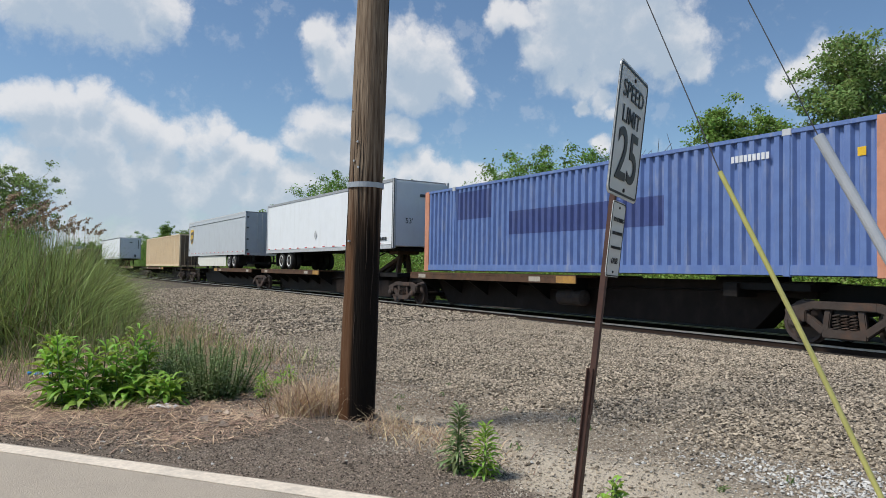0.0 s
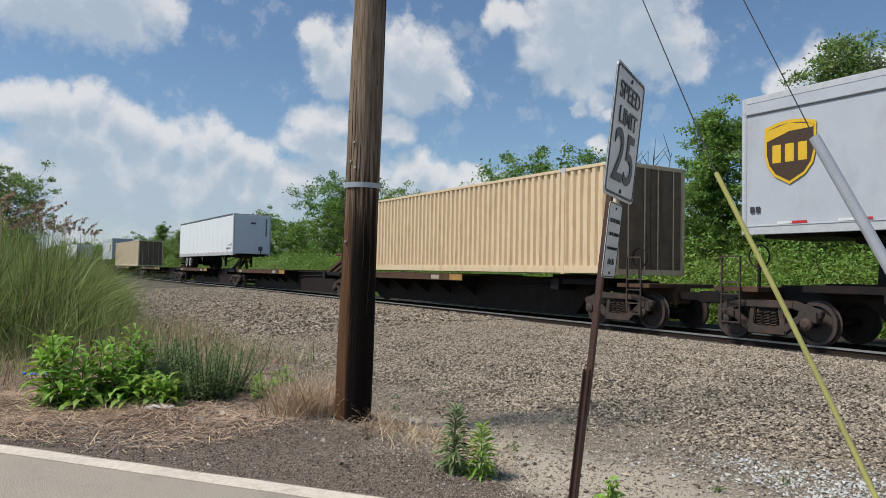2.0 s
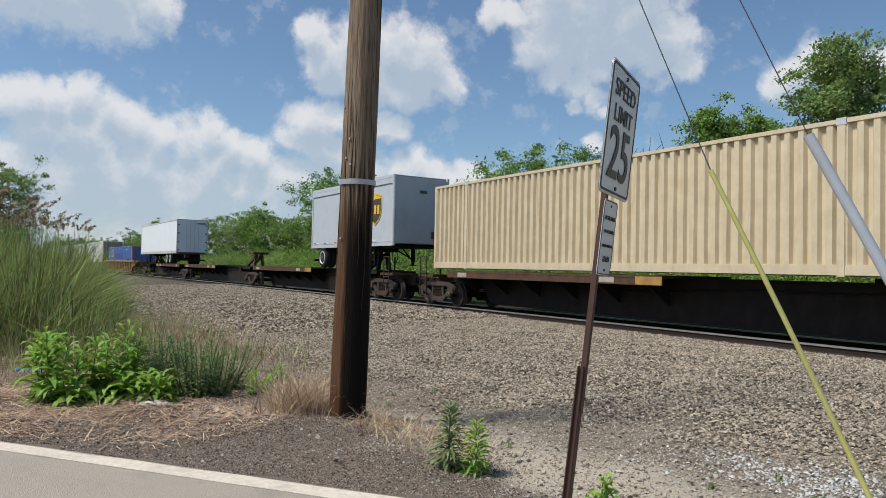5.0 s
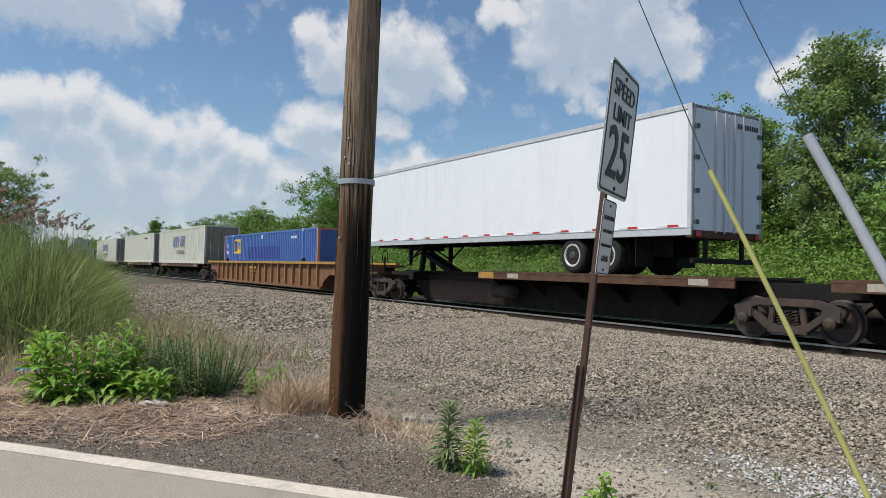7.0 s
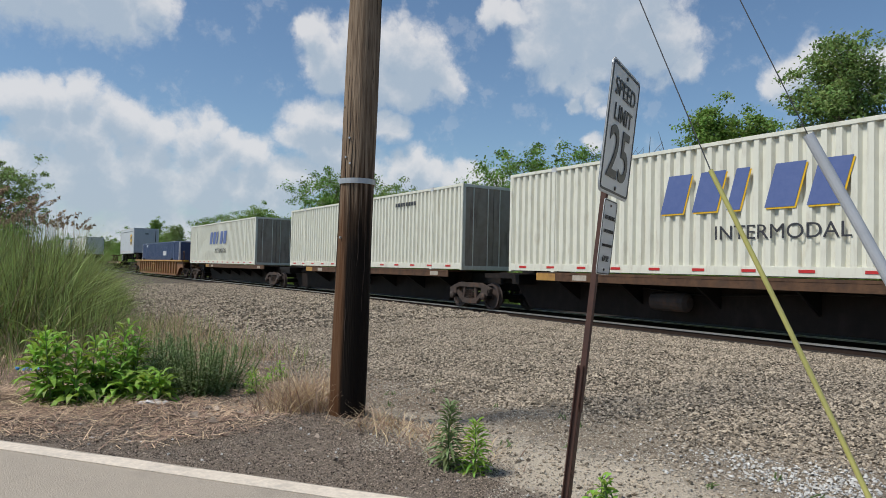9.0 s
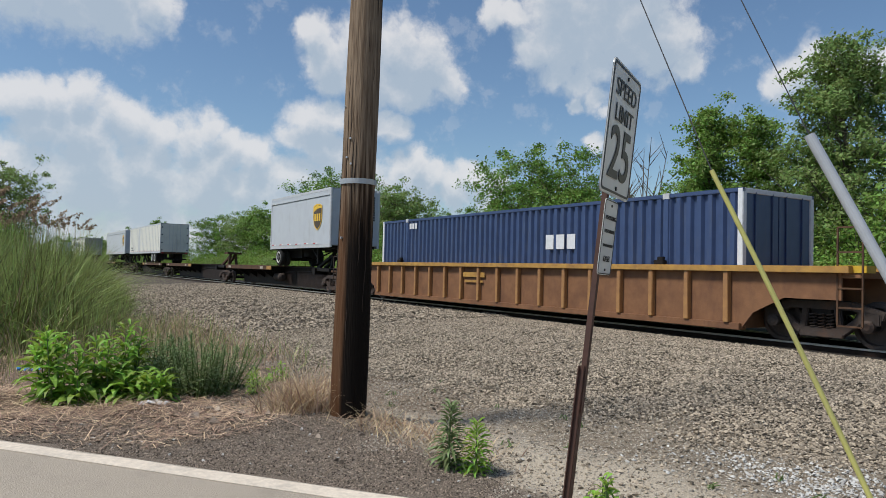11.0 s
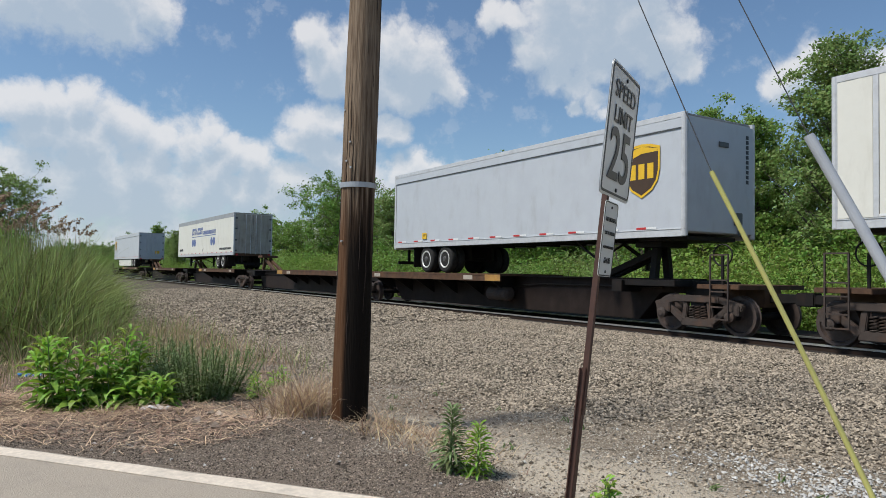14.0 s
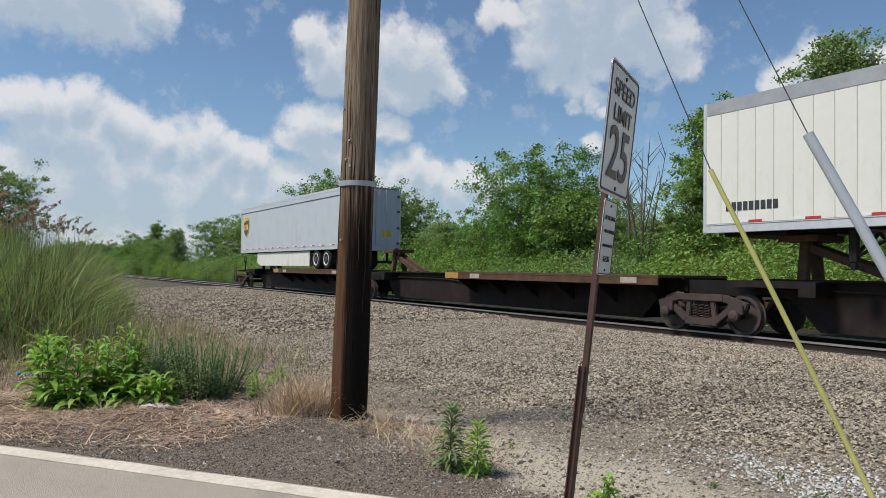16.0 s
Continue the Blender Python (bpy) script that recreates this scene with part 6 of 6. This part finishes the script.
def tree_model(name, label, seed, height, radius, base, leaves, leaf_size, mat, shape="round", open_crown=0.0, category="tree"):
    """A tapered trunk with forking limbs, and a crown of leaf clumps round their twigs."""
    rng = np.random.default_rng(seed)
    rnd = random.Random(seed)
    t = thing(name, label, category, "trees behind the track")
    wood = Shape()
    top = height * 0.94
    trunk = [(0.0, 0.0, -0.4)]
    for k in range(1, 8):
        trunk.append((rnd.uniform(-0.12, 0.12) * k * 0.35, rnd.uniform(-0.12, 0.12) * k * 0.35, top * k / 7))
    r0 = 0.02 * height
    wood.tube(trunk, [r0 * (1 - 0.125 * k) + 0.01 for k in range(8)], 8)
    tips, dirs = [], []
    limbs = int(26 + height * 2.6)
    for i in range(limbs):
        f = base + (1 - base) * (i + rnd.random()) / limbs
        z = top * f
        k = min(6, int(f * 7))
        p0 = Vector(trunk[k]).lerp(Vector(trunk[k + 1]), f * 7 - k)
        g = (f - base) / (1 - base)
        prof = {"round": math.sqrt(max(0.05, 1 - (2 * g - 0.85) ** 2 / 1.4)), "cone": 1.05 - 0.90 * g, "spire": (0.7 + g if g < 0.3 else 1.0 - 0.93 * ((g - 0.3) / 0.7) ** 0.85), "wide": min(1.0, 0.55 + 0.9 * g) * math.sqrt(max(0.08, 1 - max(0, g - 0.45) ** 2 / 0.42))}[shape]
        reach = radius * prof * rnd.uniform(0.7, 1.12)
        a = i * 2.39996 + rnd.uniform(-0.5, 0.5)
        rise = rnd.uniform(0.1, 0.55) * reach + {"wide": 0.25, "cone": 0.55, "spire": 0.45}.get(shape, 0.0) * reach
        end = p0 + Vector((math.cos(a) * reach, math.sin(a) * reach, rise))
        midp = p0.lerp(end, 0.5) + Vector((0, 0, -0.08 * reach))
        rl = max(0.012, r0 * 0.42 * (1 - 0.6 * f))
        wood.tube([p0, midp, end], [rl, rl * 0.6, 0.008], 5, cap=False)
        for j in range(7):
            q = midp.lerp(end, rnd.uniform(-0.3, 1.05)) if j else end
            twig = q + Vector((rnd.gauss(0, 1), rnd.gauss(0, 1), rnd.gauss(0.25, 0.8))) * 0.20 * radius
            wood.tube([q, twig], [0.012, 0.004], 4, cap=False)
            tips.append(twig)
            dirs.append(Vector((math.cos(a), math.sin(a), 0.35)))
    part("trunk", wood, BARK, t, "grey-brown trunk and limbs")
    tips, dirs = np.array([tuple(p) for p in tips]), np.array([tuple(d) for d in dirs])
    keep = rng.random(len(tips)) >= open_crown
    tips, dirs = tips[keep], dirs[keep]
    idx = rng.integers(0, len(tips), leaves)
    spread = rng.normal(0, 1, (leaves, 3)) * np.array([1, 1, 0.62]) * (0.058 * radius + 0.09)
    spread *= rng.uniform(0.5, 1.2, len(tips))[idx][:, None]
    V, F = leaf_cloud(tips[idx] + spread, dirs[idx], leaf_size, rng)
    part("crown", fast_mesh("crown", V, F, mat), mat, t, "leafy crown with gaps")
    return t


def shrub_model(label, seed, height, radius, leaves, leaf_size, mat):
    rng = np.random.default_rng(seed)
    rnd = random.Random(seed)
    t = thing("shrub", label, "shrub", "shrubs behind the track")
    wood = Shape()
    tips = []
    for i in range(34):
        a, out = rnd.uniform(0, 2 * math.pi), radius * math.sqrt(rnd.random())
        zz = height * (0.45 + 0.55 * rnd.random()) * (1.05 - 0.35 * (out / radius) ** 2)
        end = Vector((math.cos(a) * out, math.sin(a) * out, zz))
        wood.tube([(end.x * 0.25, end.y * 0.25, -0.2), (end.x * 0.7, end.y * 0.7, zz * 0.55), end], [0.03, 0.02, 0.006], 5, cap=False)
        tips += [end, Vector((end.x * 0.9, end.y * 0.9, zz * 0.72)), Vector((end.x, end.y, zz * 0.4))]
    tagged(part("wood", wood, BARK, t), kind="stuff")
    tips = np.array([tuple(p) for p in tips])
    idx = rng.integers(0, len(tips), leaves)
    C = tips[idx] + rng.normal(0, 1, (leaves, 3)) * np.array([0.15, 0.15, 0.11]) * radius
    C[:, 2] = np.abs(C[:, 2])
    out = C * np.array([1, 1, 0.3])
    out /= np.linalg.norm(out, axis=1, keepdims=True) + 1e-6
    V, F = leaf_cloud(C, out, leaf_size, rng, 0.42)
    part("foliage", fast_mesh("foliage", V, F, mat), mat, t)
    return t


def put(model, x, y, turn=0.0, size=1.0, used=set()):
    m = pose(x, y, float(ground_z(x, y)), 0, 0, turn) @ Matrix.Scale(size, 4)
    if model.name not in used:
        used.add(model.name)
        model.matrix_basis = m
        return model
    c = copy_thing(model, pose(x, y, float(ground_z(x, y)), 0, 0, turn))
    c.scale = (size, size, size)
    return c


def trees():
    rnd = random.Random(11)
    big = tree_model("tree", "tall full-leaved green tree with an uneven top", 21, 10.8, 3.0, 0.06, 38000, 0.15, LEAF_GREY, "spire")
    cone = tree_model("tree", "upright bright green tree with pointed twin tops", 22, 9.4, 2.2, 0.05, 26000, 0.15, LEAF_LIGHT, "cone")
    wide = tree_model("tree", "broad round-topped green tree", 23, 7.6, 3.9, 0.10, 28000, 0.18, LEAF_OAK, "wide")
    grey = tree_model("tree", "grey-green tree with a loose crown", 24, 8.0, 3.0, 0.10, 15000, 0.21, LEAF_GREY, "round")
    light = tree_model("tree", "light green tree with a loose crown", 25, 7.3, 3.0, 0.08, 15000, 0.21, LEAF_LIGHT, "round")
    lone = tree_model("tree", "tall open-crowned tree beyond the reeds", 26, 9.3, 3.2, 0.25, 13000, 0.22, LEAF_GREY, "wide", 0.30)
    s1 = shrub_model("bushy green shrub beside the track", 31, 2.6, 1.9, 9500, 0.145, LEAF_SHRUB)
    s2 = shrub_model("dense dark green shrub beside the track", 32, 3.0, 2.0, 9000, 0.14, LEAF_OAK)
    s3 = shrub_model("grey-green spreading shrub beside the track", 33, 2.3, 1.8, 8000, 0.14, LEAF_GREY)
    put(big, -14.3, 26.3, 20)
    put(big, -10.6, 27.4, 200, 0.76)
    put(big, -6.5, 27.5, 130, 0.93)
    put(big, -16.6, 29.0, 250, 0.70)
    put(cone, -20.2, 26.0, 0)
    put(cone, -18.3, 26.8, 140, 0.95)
    put(cone, -22.0, 27.6, 60, 0.72)
    put(light, -9.5, 23.6, 30, 0.75)
    put(wide, -31.8, 27.0, 0)
    put(wide, -36.2, 28.0, 100, 0.86)
    put(light, -28.4, 26.2, 40, 0.86)
    put(grey, -26.2, 29.5, 80, 0.62)
    put(light, -42.5, 28.5, 200, 0.7)
    put(grey, -46.5, 29.0, 10, 0.72)
    put(light, -50.0, 31.0, 90, 0.8)
    put(grey, -55.0, 28.5, 50, 1.08)
    put(wide, -64.5, 28.0, 30, 1.22)
    put(big, -70.5, 29.0, 80, 0.88)
    put(wide, -59.0, 31.0, 170, 0.95)
    put(light, -77.0, 27.0, 10, 1.0)
    put(light, -84.0, 26.0, 120, 1.15)
    put(grey, -92.0, 26.0, 70, 1.05)
    put(cone, -150.0, 24.0, 10, 1.12)
    x = -98.0
    while x > -330:
        model = rnd.choice((grey, light, wide, wide, big))
        put(model, x, rnd.uniform(21, 27) + float(bend(x)), rnd.uniform(0, 360), rnd.uniform(0.72, 0.98) * (0.8 if model is big else 1.0))
        x -= rnd.uniform(5, 8.5)
    x = -24.0
    while x > -110:
        put(rnd.choice((grey, light, wide)), x, rnd.uniform(34, 40), rnd.uniform(0, 360), rnd.uniform(0.6, 0.8))
        x -= rnd.uniform(4.5, 7)
    x = -3.0
    while x > -100:
        put(rnd.choice((s1, s1, s2, s3)), x, rnd.uniform(20.6, 22.2) + float(bend(x)), rnd.uniform(0, 360), rnd.uniform(0.55, 1.15))
        put(rnd.choice((s2, s3, s1)), x - 0.9, rnd.uniform(23.2, 25.2) + float(bend(x)), rnd.uniform(0, 360), rnd.uniform(1.0, 1.4))
        x -= rnd.uniform(1.7, 2.6)
    while x > -240:
        put(rnd.choice((s1, s2, s3)), x, rnd.uniform(20.0, 23.0) + float(bend(x)), rnd.uniform(0, 360), rnd.uniform(1.0, 1.5))
        x -= rnd.uniform(3, 4.5)
    put(lone, -48.0, -0.9, 40, 0.72)
    put(s1, -38.0, -1.6, 10, 1.35)
    put(s1, -42.0, -3.2, 80, 1.6)
    # a dead, bare sapling clump
    dead = Shape()
    dr = random.Random(8)
    for i in range(9):
        a = dr.uniform(0, 6.28)
        p0, h = Vector((dr.uniform(-0.6, 0.6), dr.uniform(-0.5, 0.5), -0.2)), dr.uniform(6.0, 9.3)
        p1 = p0 + Vector((math.cos(a) * 0.5, math.sin(a) * 0.5, h * 0.5))
        p2 = p1 + Vector((math.cos(a) * 0.9, math.sin(a) * 0.9, h * 0.5))
        dead.tube([p0, p1, p2], [0.07, 0.045, 0.012], 5)
        for j in range(10):
            q = p1.lerp(p2, dr.random())
            dead.tube([q, q + Vector((dr.uniform(-0.8, 0.8), dr.uniform(-0.8, 0.8), dr.uniform(0.4, 1.1)))], [0.020, 0.007], 4)
    d = thing("dead_tree", "bare grey dead saplings among the leafy trees", "dead tree", at=pose(-23.2, 25.0, -0.75))
    tagged(part("wood", dead, BARK, d), kind="stuff")


trees()


def reeds():
    """The tall reed bed beyond the verge, with plumes."""
    rng = np.random.default_rng(9)
    p = np.stack([rng.uniform(-34, -13.6, 15000), rng.uniform(-7, 3.3, 15000)], -1)
    edge = 1.6 - 0.145 * (p[:, 0] + 15.5) + 0.25 * np.sin(p[:, 0] * 2.0)
    near = -14.6 + 0.5 * np.sin(p[:, 1] * 2.2)
    p = p[(p[:, 1] < edge) & (p[:, 0] < near)]
    n = len(p)
    roots = np.concatenate([p, ground_z(p[:, 0], p[:, 1])[:, None] - 0.05], 1)
    fall = step(0.0, 1.6, (1.6 - 0.145 * (p[:, 0] + 15.5)) - p[:, 1])
    fall *= 0.6 + 0.4 * step(-14.2, -17.0, p[:, 0])
    h = (1.05 + 1.7 * fall) * rng.uniform(0.62, 1.15, n)
    bed = thing("reed_bed", "tall green reeds with brown plumes at the roadside", "reeds", kind="stuff")
    for k, (wd, lean) in enumerate(((0.022, 0.30), (0.030, 0.85))):
        rr = np.repeat(roots, 1 if k == 0 else 2, 0)
        hh = np.repeat(h, 1 if k == 0 else 2) * (1.0 if k == 0 else rng.uniform(0.55, 1.0, 2 * n))
        part("blades", blades("blades", rr + rng.normal(0, 0.04, rr.shape) * (1, 1, 0), hh, np.abs(rng.normal(lean, 0.15 + 0.3 * k, len(rr))), wd, REED, "", "", rng), REED, bed)
    m = rng.random(n) < 0.5
    part("dead_blades", blades("dead_blades", roots[m], h[m] * rng.uniform(0.3, 0.75, m.sum()), np.abs(rng.normal(0.4, 0.25, m.sum())), 0.02, STRAW, "", "", rng), STRAW, bed)
    # plumes on the tallest stems
    tall = np.argsort(-h * rng.uniform(0.9, 1.1, n))[:280]
    sh = Shape()
    V, F, k = [], [], 0
    for i in tall:
        top = Vector(roots[i]) + Vector((rng.normal(0, 0.1), rng.normal(0, 0.1), h[i] * 1.0))
        nod = Vector((rng.normal(0.25, 0.12), rng.normal(0.1, 0.12), 0.18))
        sh.tube([roots[i], top, top + nod * 0.9], [0.006, 0.005, 0.003], 4, cap=False)
        c = np.array(top)[None] + np.array(nod)[None] * rng.uniform(0, 1.05, (26, 1)) + rng.normal(0, 0.022, (26, 3))
        v, f = leaf_cloud(c, np.tile(np.array(nod.normalized()), (26, 1)), 0.12, rng, 0.35)
        V.append(v)
        F.append(f + k)
        k += len(v)
    part("plume_stems", sh, STRAW, bed)
    part("plumes", fast_mesh("plumes", np.concatenate(V), np.concatenate(F), PLUME), PLUME, bed)
    # thinner, half-dry grass between the reeds and the ballast
    q = np.stack([rng.uniform(-20, -9.5, 9000), rng.uniform(-1.5, 4.6, 9000)], -1)
    keep = (q[:, 1] < toe(q[:, 0]) + 0.5 - 0.1 * rng.normal(0, 1, len(q))) & (rng.random(len(q)) < step(-9.2, -13.5, q[:, 0]) * 0.75 + 0.02) & (verge(q[:, 0], q[:, 1]) > 0.7)
    q = q[keep]
    r2 = np.concatenate([q, ground_z(q[:, 0], q[:, 1])[:, None] - 0.02], 1)
    hh = rng.uniform(0.15, 0.75, len(q)) * (0.5 + 0.6 * step(-10, -15, q[:, 0]))
    mix = rng.random(len(q)) < 0.38
    tagged(new("verge_grass", blades("verge_grass", r2[mix], hh[mix], np.abs(rng.normal(0.45, 0.3, mix.sum())), 0.011, REED, "", "", rng)), "thin green grass along the ballast's foot", "grass", kind="stuff")
    tagged(new("dry_grass", blades("dry_grass", r2[~mix], hh[~mix], np.abs(rng.normal(0.55, 0.3, (~mix).sum())), 0.010, STRAW, "", "", rng)), "thin dry grass along the ballast's foot", "grass", kind="stuff")


reeds()


def straw_litter():
    """Flattened dead stalks on the verge, and a standing dry tuft at the pole's foot."""
    rng = np.random.default_rng(12)
    q = np.stack([rng.uniform(-14, -6.4, 34000), rng.uniform(-3, 3.5, 34000)], -1)
    u = verge(q[:, 0], q[:, 1])
    dense = step(-5.6, -8.2, q[:, 0] + 0.5 * np.sin(q[:, 1] * 3)) * step(0.12, 0.35, u) * (1 - step(1.6, 3.0, u) * 0.6)
    q = q[rng.random(len(q)) < dense]
    n = len(q)
    z = ground_z(q[:, 0], q[:, 1])
    a, ln = rng.uniform(0, np.pi, n), rng.uniform(0.05, 0.15, n) + 0.35 * rng.random(n) ** 4
    d = np.stack([np.cos(a), np.sin(a), rng.normal(0, 0.10, n)], -1) * ln[:, None] / 2
    w = np.stack([-np.sin(a), np.cos(a), np.zeros(n)], -1) * rng.uniform(0.0015, 0.005, n)[:, None]
    c = np.concatenate([q, (z + rng.uniform(0.008, 0.05, n))[:, None]], 1)
    top = np.array([0, 0, 0.006])
    V = np.stack([c - d - w, c + d - w, c + d + w, c - d + w], 1)
    tagged(new("straw_litter", fast_mesh("straw_litter", V.reshape(-1, 3), np.arange(n * 4).reshape(n, 4), THATCH)), "flattened dead stalks and thatch on the verge", "dead grass", kind="stuff")
    for (cx, cy), cnt, hgt, sp in (((-7.35, 2.72), 720, 0.58, 0.19), ((-6.35, 3.25), 190, 0.30, 0.20), ((-5.75, 3.32), 200, 0.26, 0.22), ((-5.15, 3.36), 130, 0.22, 0.22), ((-8.5, 1.0), 160, 0.25, 0.3)):
        p = np.stack([rng.normal(cx, sp, cnt), rng.normal(cy, sp, cnt)], -1)
        r = np.concatenate([p, ground_z(p[:, 0], p[:, 1])[:, None] - 0.02], 1)
        h = hgt * rng.uniform(0.45, 1.15, cnt)
        tuft = thing("dry_grass_tuft", "tuft of dry straw-coloured grass on bare soil", "dead grass", "dry tufts")
        part("straw", blades("straw", r, h, np.abs(rng.normal(0.75 if hgt > 0.5 else 1.1, 0.3, cnt)), 0.010, STRAW, "", "", rng), STRAW, tuft)["kind"] = "stuff"


straw_litter()


def leafy(name, label, x, y, stems, height, spread, leaf_len, narrow, mat, seed, per_stem=26, category="weed", base_leaf=0.05):
    """A broad-leaved weed: several stems, each with pointed leaves in a spiral."""
    rnd = random.Random(seed)
    z0 = float(ground_z(x, y))
    t = thing(name, label, category, "weeds on the verge", at=pose(x, y, z0))
    st, lv = Shape(), Shape()
    for i in range(stems):
        a, o = rnd.uniform(0, 6.28), spread * math.sqrt(rnd.random())
        h = height * rnd.uniform(0.6, 1.05) * (1 - 0.25 * o / max(spread, 0.01))
        p0 = Vector((math.cos(a) * o * 0.6, math.sin(a) * o * 0.6, -0.03))
        p2 = Vector((math.cos(a) * o, math.sin(a) * o, h))
        p1 = p0.lerp(p2, 0.5) + Vector((rnd.gauss(0, 0.03), rnd.gauss(0, 0.03), 0))
        st.tube([p0, p1, p2], [0.011, 0.008, 0.004], 6)
        for j in range(per_stem):
            f = base_leaf + (1 - base_leaf) * (j + rnd.random()) / per_stem
            p = p0.lerp(p1, f * 2) if f < 0.5 else p1.lerp(p2, f * 2 - 1)
            b = j * 2.4 + rnd.uniform(-0.4, 0.4)
            ln = leaf_len * rnd.uniform(0.65, 1.15) * (1.1 - 0.5 * f)
            up = 0.15 + 0.9 * f * f + rnd.uniform(-0.2, 0.2)
            d = Vector((math.cos(b), math.sin(b), up)).normalized()
            s = Vector((-math.sin(b), math.cos(b), rnd.uniform(-0.4, 0.4))).normalized() * ln * narrow / 2
            n = d.cross(s).normalized()
            n = n if n.z > 0 else -n
            mid, end = p + d * ln * 0.45, p + d * ln + Vector((0, 0, -0.38 * ln))
            m2 = p + d * ln * 0.78 + Vector((0, 0, -0.12 * ln))
            lv.add([p, mid + s + n * ln * 0.05, m2 + s * 0.7, end, m2 - s * 0.7, mid - s + n * ln * 0.05, mid - n * ln * 0.01, m2 - n * 0.01 * ln], [(0, 1, 6), (1, 2, 7, 6), (2, 3, 7), (3, 4, 7), (4, 5, 6, 7), (5, 0, 6)])
    tagged(part("stalk", st, STEM, t), kind="stuff")
    me = bpy.data.meshes.new("leaves")
    me.from_pydata(lv.v, [], lv.f)
    me.materials.append(mat)
    tagged(part("foliage", me, mat, t), kind="stuff")
    return t


def weeds():
    leafy("leafy_weed", "large bright green broad-leaved weed on dry thatch", -9.15, 0.55, 12, 1.02, 0.40, 0.42, 0.24, LEAF_WEED, 1, per_stem=22)
    leafy("leafy_weed", "tall bright green leafy weed", -9.3, 1.1, 9, 1.12, 0.28, 0.36, 0.22, LEAF_WEED, 2, per_stem=26)
    leafy("leafy_weed", "low pale green leafy weed", -8.75, 1.35, 12, 0.42, 0.34, 0.34, 0.28, LEAF_WEED, 3, per_stem=16)
    leafy("leafy_weed", "low pale green leafy weed", -8.85, 0.9, 9, 0.5, 0.30, 0.34, 0.30, LEAF_WEED, 7, per_stem=16)
    leafy("bushy_weed", "fine-leaved grey-green bushy weed", -9.55, 2.15, 80, 0.85, 0.8, 0.11, 0.26, LEAF_FINE, 4, per_stem=60)
    leafy("bushy_weed", "fine-leaved grey-green bushy weed", -10.2, 1.75, 44, 0.8, 0.5, 0.11, 0.34, LEAF_FINE, 5, per_stem=55)
    leafy("leafy_weed", "small green leafy weed by dry grass", -9.0, 2.75, 5, 0.35, 0.14, 0.16, 0.3, LEAF_WEED, 8)
    leafy("small_weed", "small bright green weed by the ballast", -10.05, 3.35, 5, 0.30, 0.12, 0.20, 0.28, LEAF_WEED, 6, per_stem=10)
    leafy("horseweed", "upright narrow-leaved green weed on crumbled asphalt", -4.78, 3.02, 1, 0.68, 0.02, 0.21, 0.15, LEAF_FINE, 13, per_stem=150)
    leafy("horseweed", "upright narrow-leaved green weed on crumbled asphalt", -4.62, 3.16, 1, 0.54, 0.02, 0.20, 0.15, LEAF_WEED, 14, per_stem=110)
    leafy("small_weed", "small bright green weed beside the sign post", -3.42, 3.36, 6, 0.26, 0.09, 0.15, 0.3, LEAF_WEED, 15, per_stem=12)
    rnd = random.Random(40)
    for i in range(16):
        x, y = rnd.uniform(-9, -2.6), rnd.uniform(3.6, 5.6)
        leafy("seedling", "tiny green seedling on sandy soil", x, y, 3, 0.07, 0.05, 0.05, 0.3, LEAF_FINE, 50 + i, per_stem=6)


weeds()


def crumpled(name, label, x, y, size, mat, seed):
    rng = np.random.default_rng(seed)
    n = 9
    g = np.linspace(-0.5, 0.5, n)
    X, Y = np.meshgrid(g, g)
    Z = np.abs(rng.normal(0, 0.09, X.shape)) + 0.05
    V = np.stack([X * size[0] + rng.normal(0, 0.02, X.shape) * size[0], Y * size[1], Z * min(size) + 0.01], -1).reshape(-1, 3)
    i, j = np.meshgrid(np.arange(n - 1), np.arange(n - 1))
    k = (j * n + i).ravel()
    ob = new(name, fast_mesh(name, V, np.stack([k, k + 1, k + n + 1, k + n], -1), mat))
    ob.modifiers.new("thickness", "SOLIDIFY").thickness = 0.004
    ob.matrix_basis = pose(x, y, float(ground_z(x, y)), 0, 0, seed * 31)
    tagged(ob, label, "litter")


crumpled("plastic_scrap", "crumpled dirty white plastic scrap on the verge", -8.29, 1.36, (0.30, 0.16), LITTER_WHITE, 2)
crumpled("plastic_film", "crumpled blue plastic film in dead grass", -12.2, 0.22, (0.30, 0.22), LITTER_BLUE, 3)


# ---------------------------------------------------------------- what moves
def motions():
    for ob, s in MOVING:
        walk(ob, [(float(t), track_pose(s + SPEED * t)) for t in range(0, 17)])


motions()
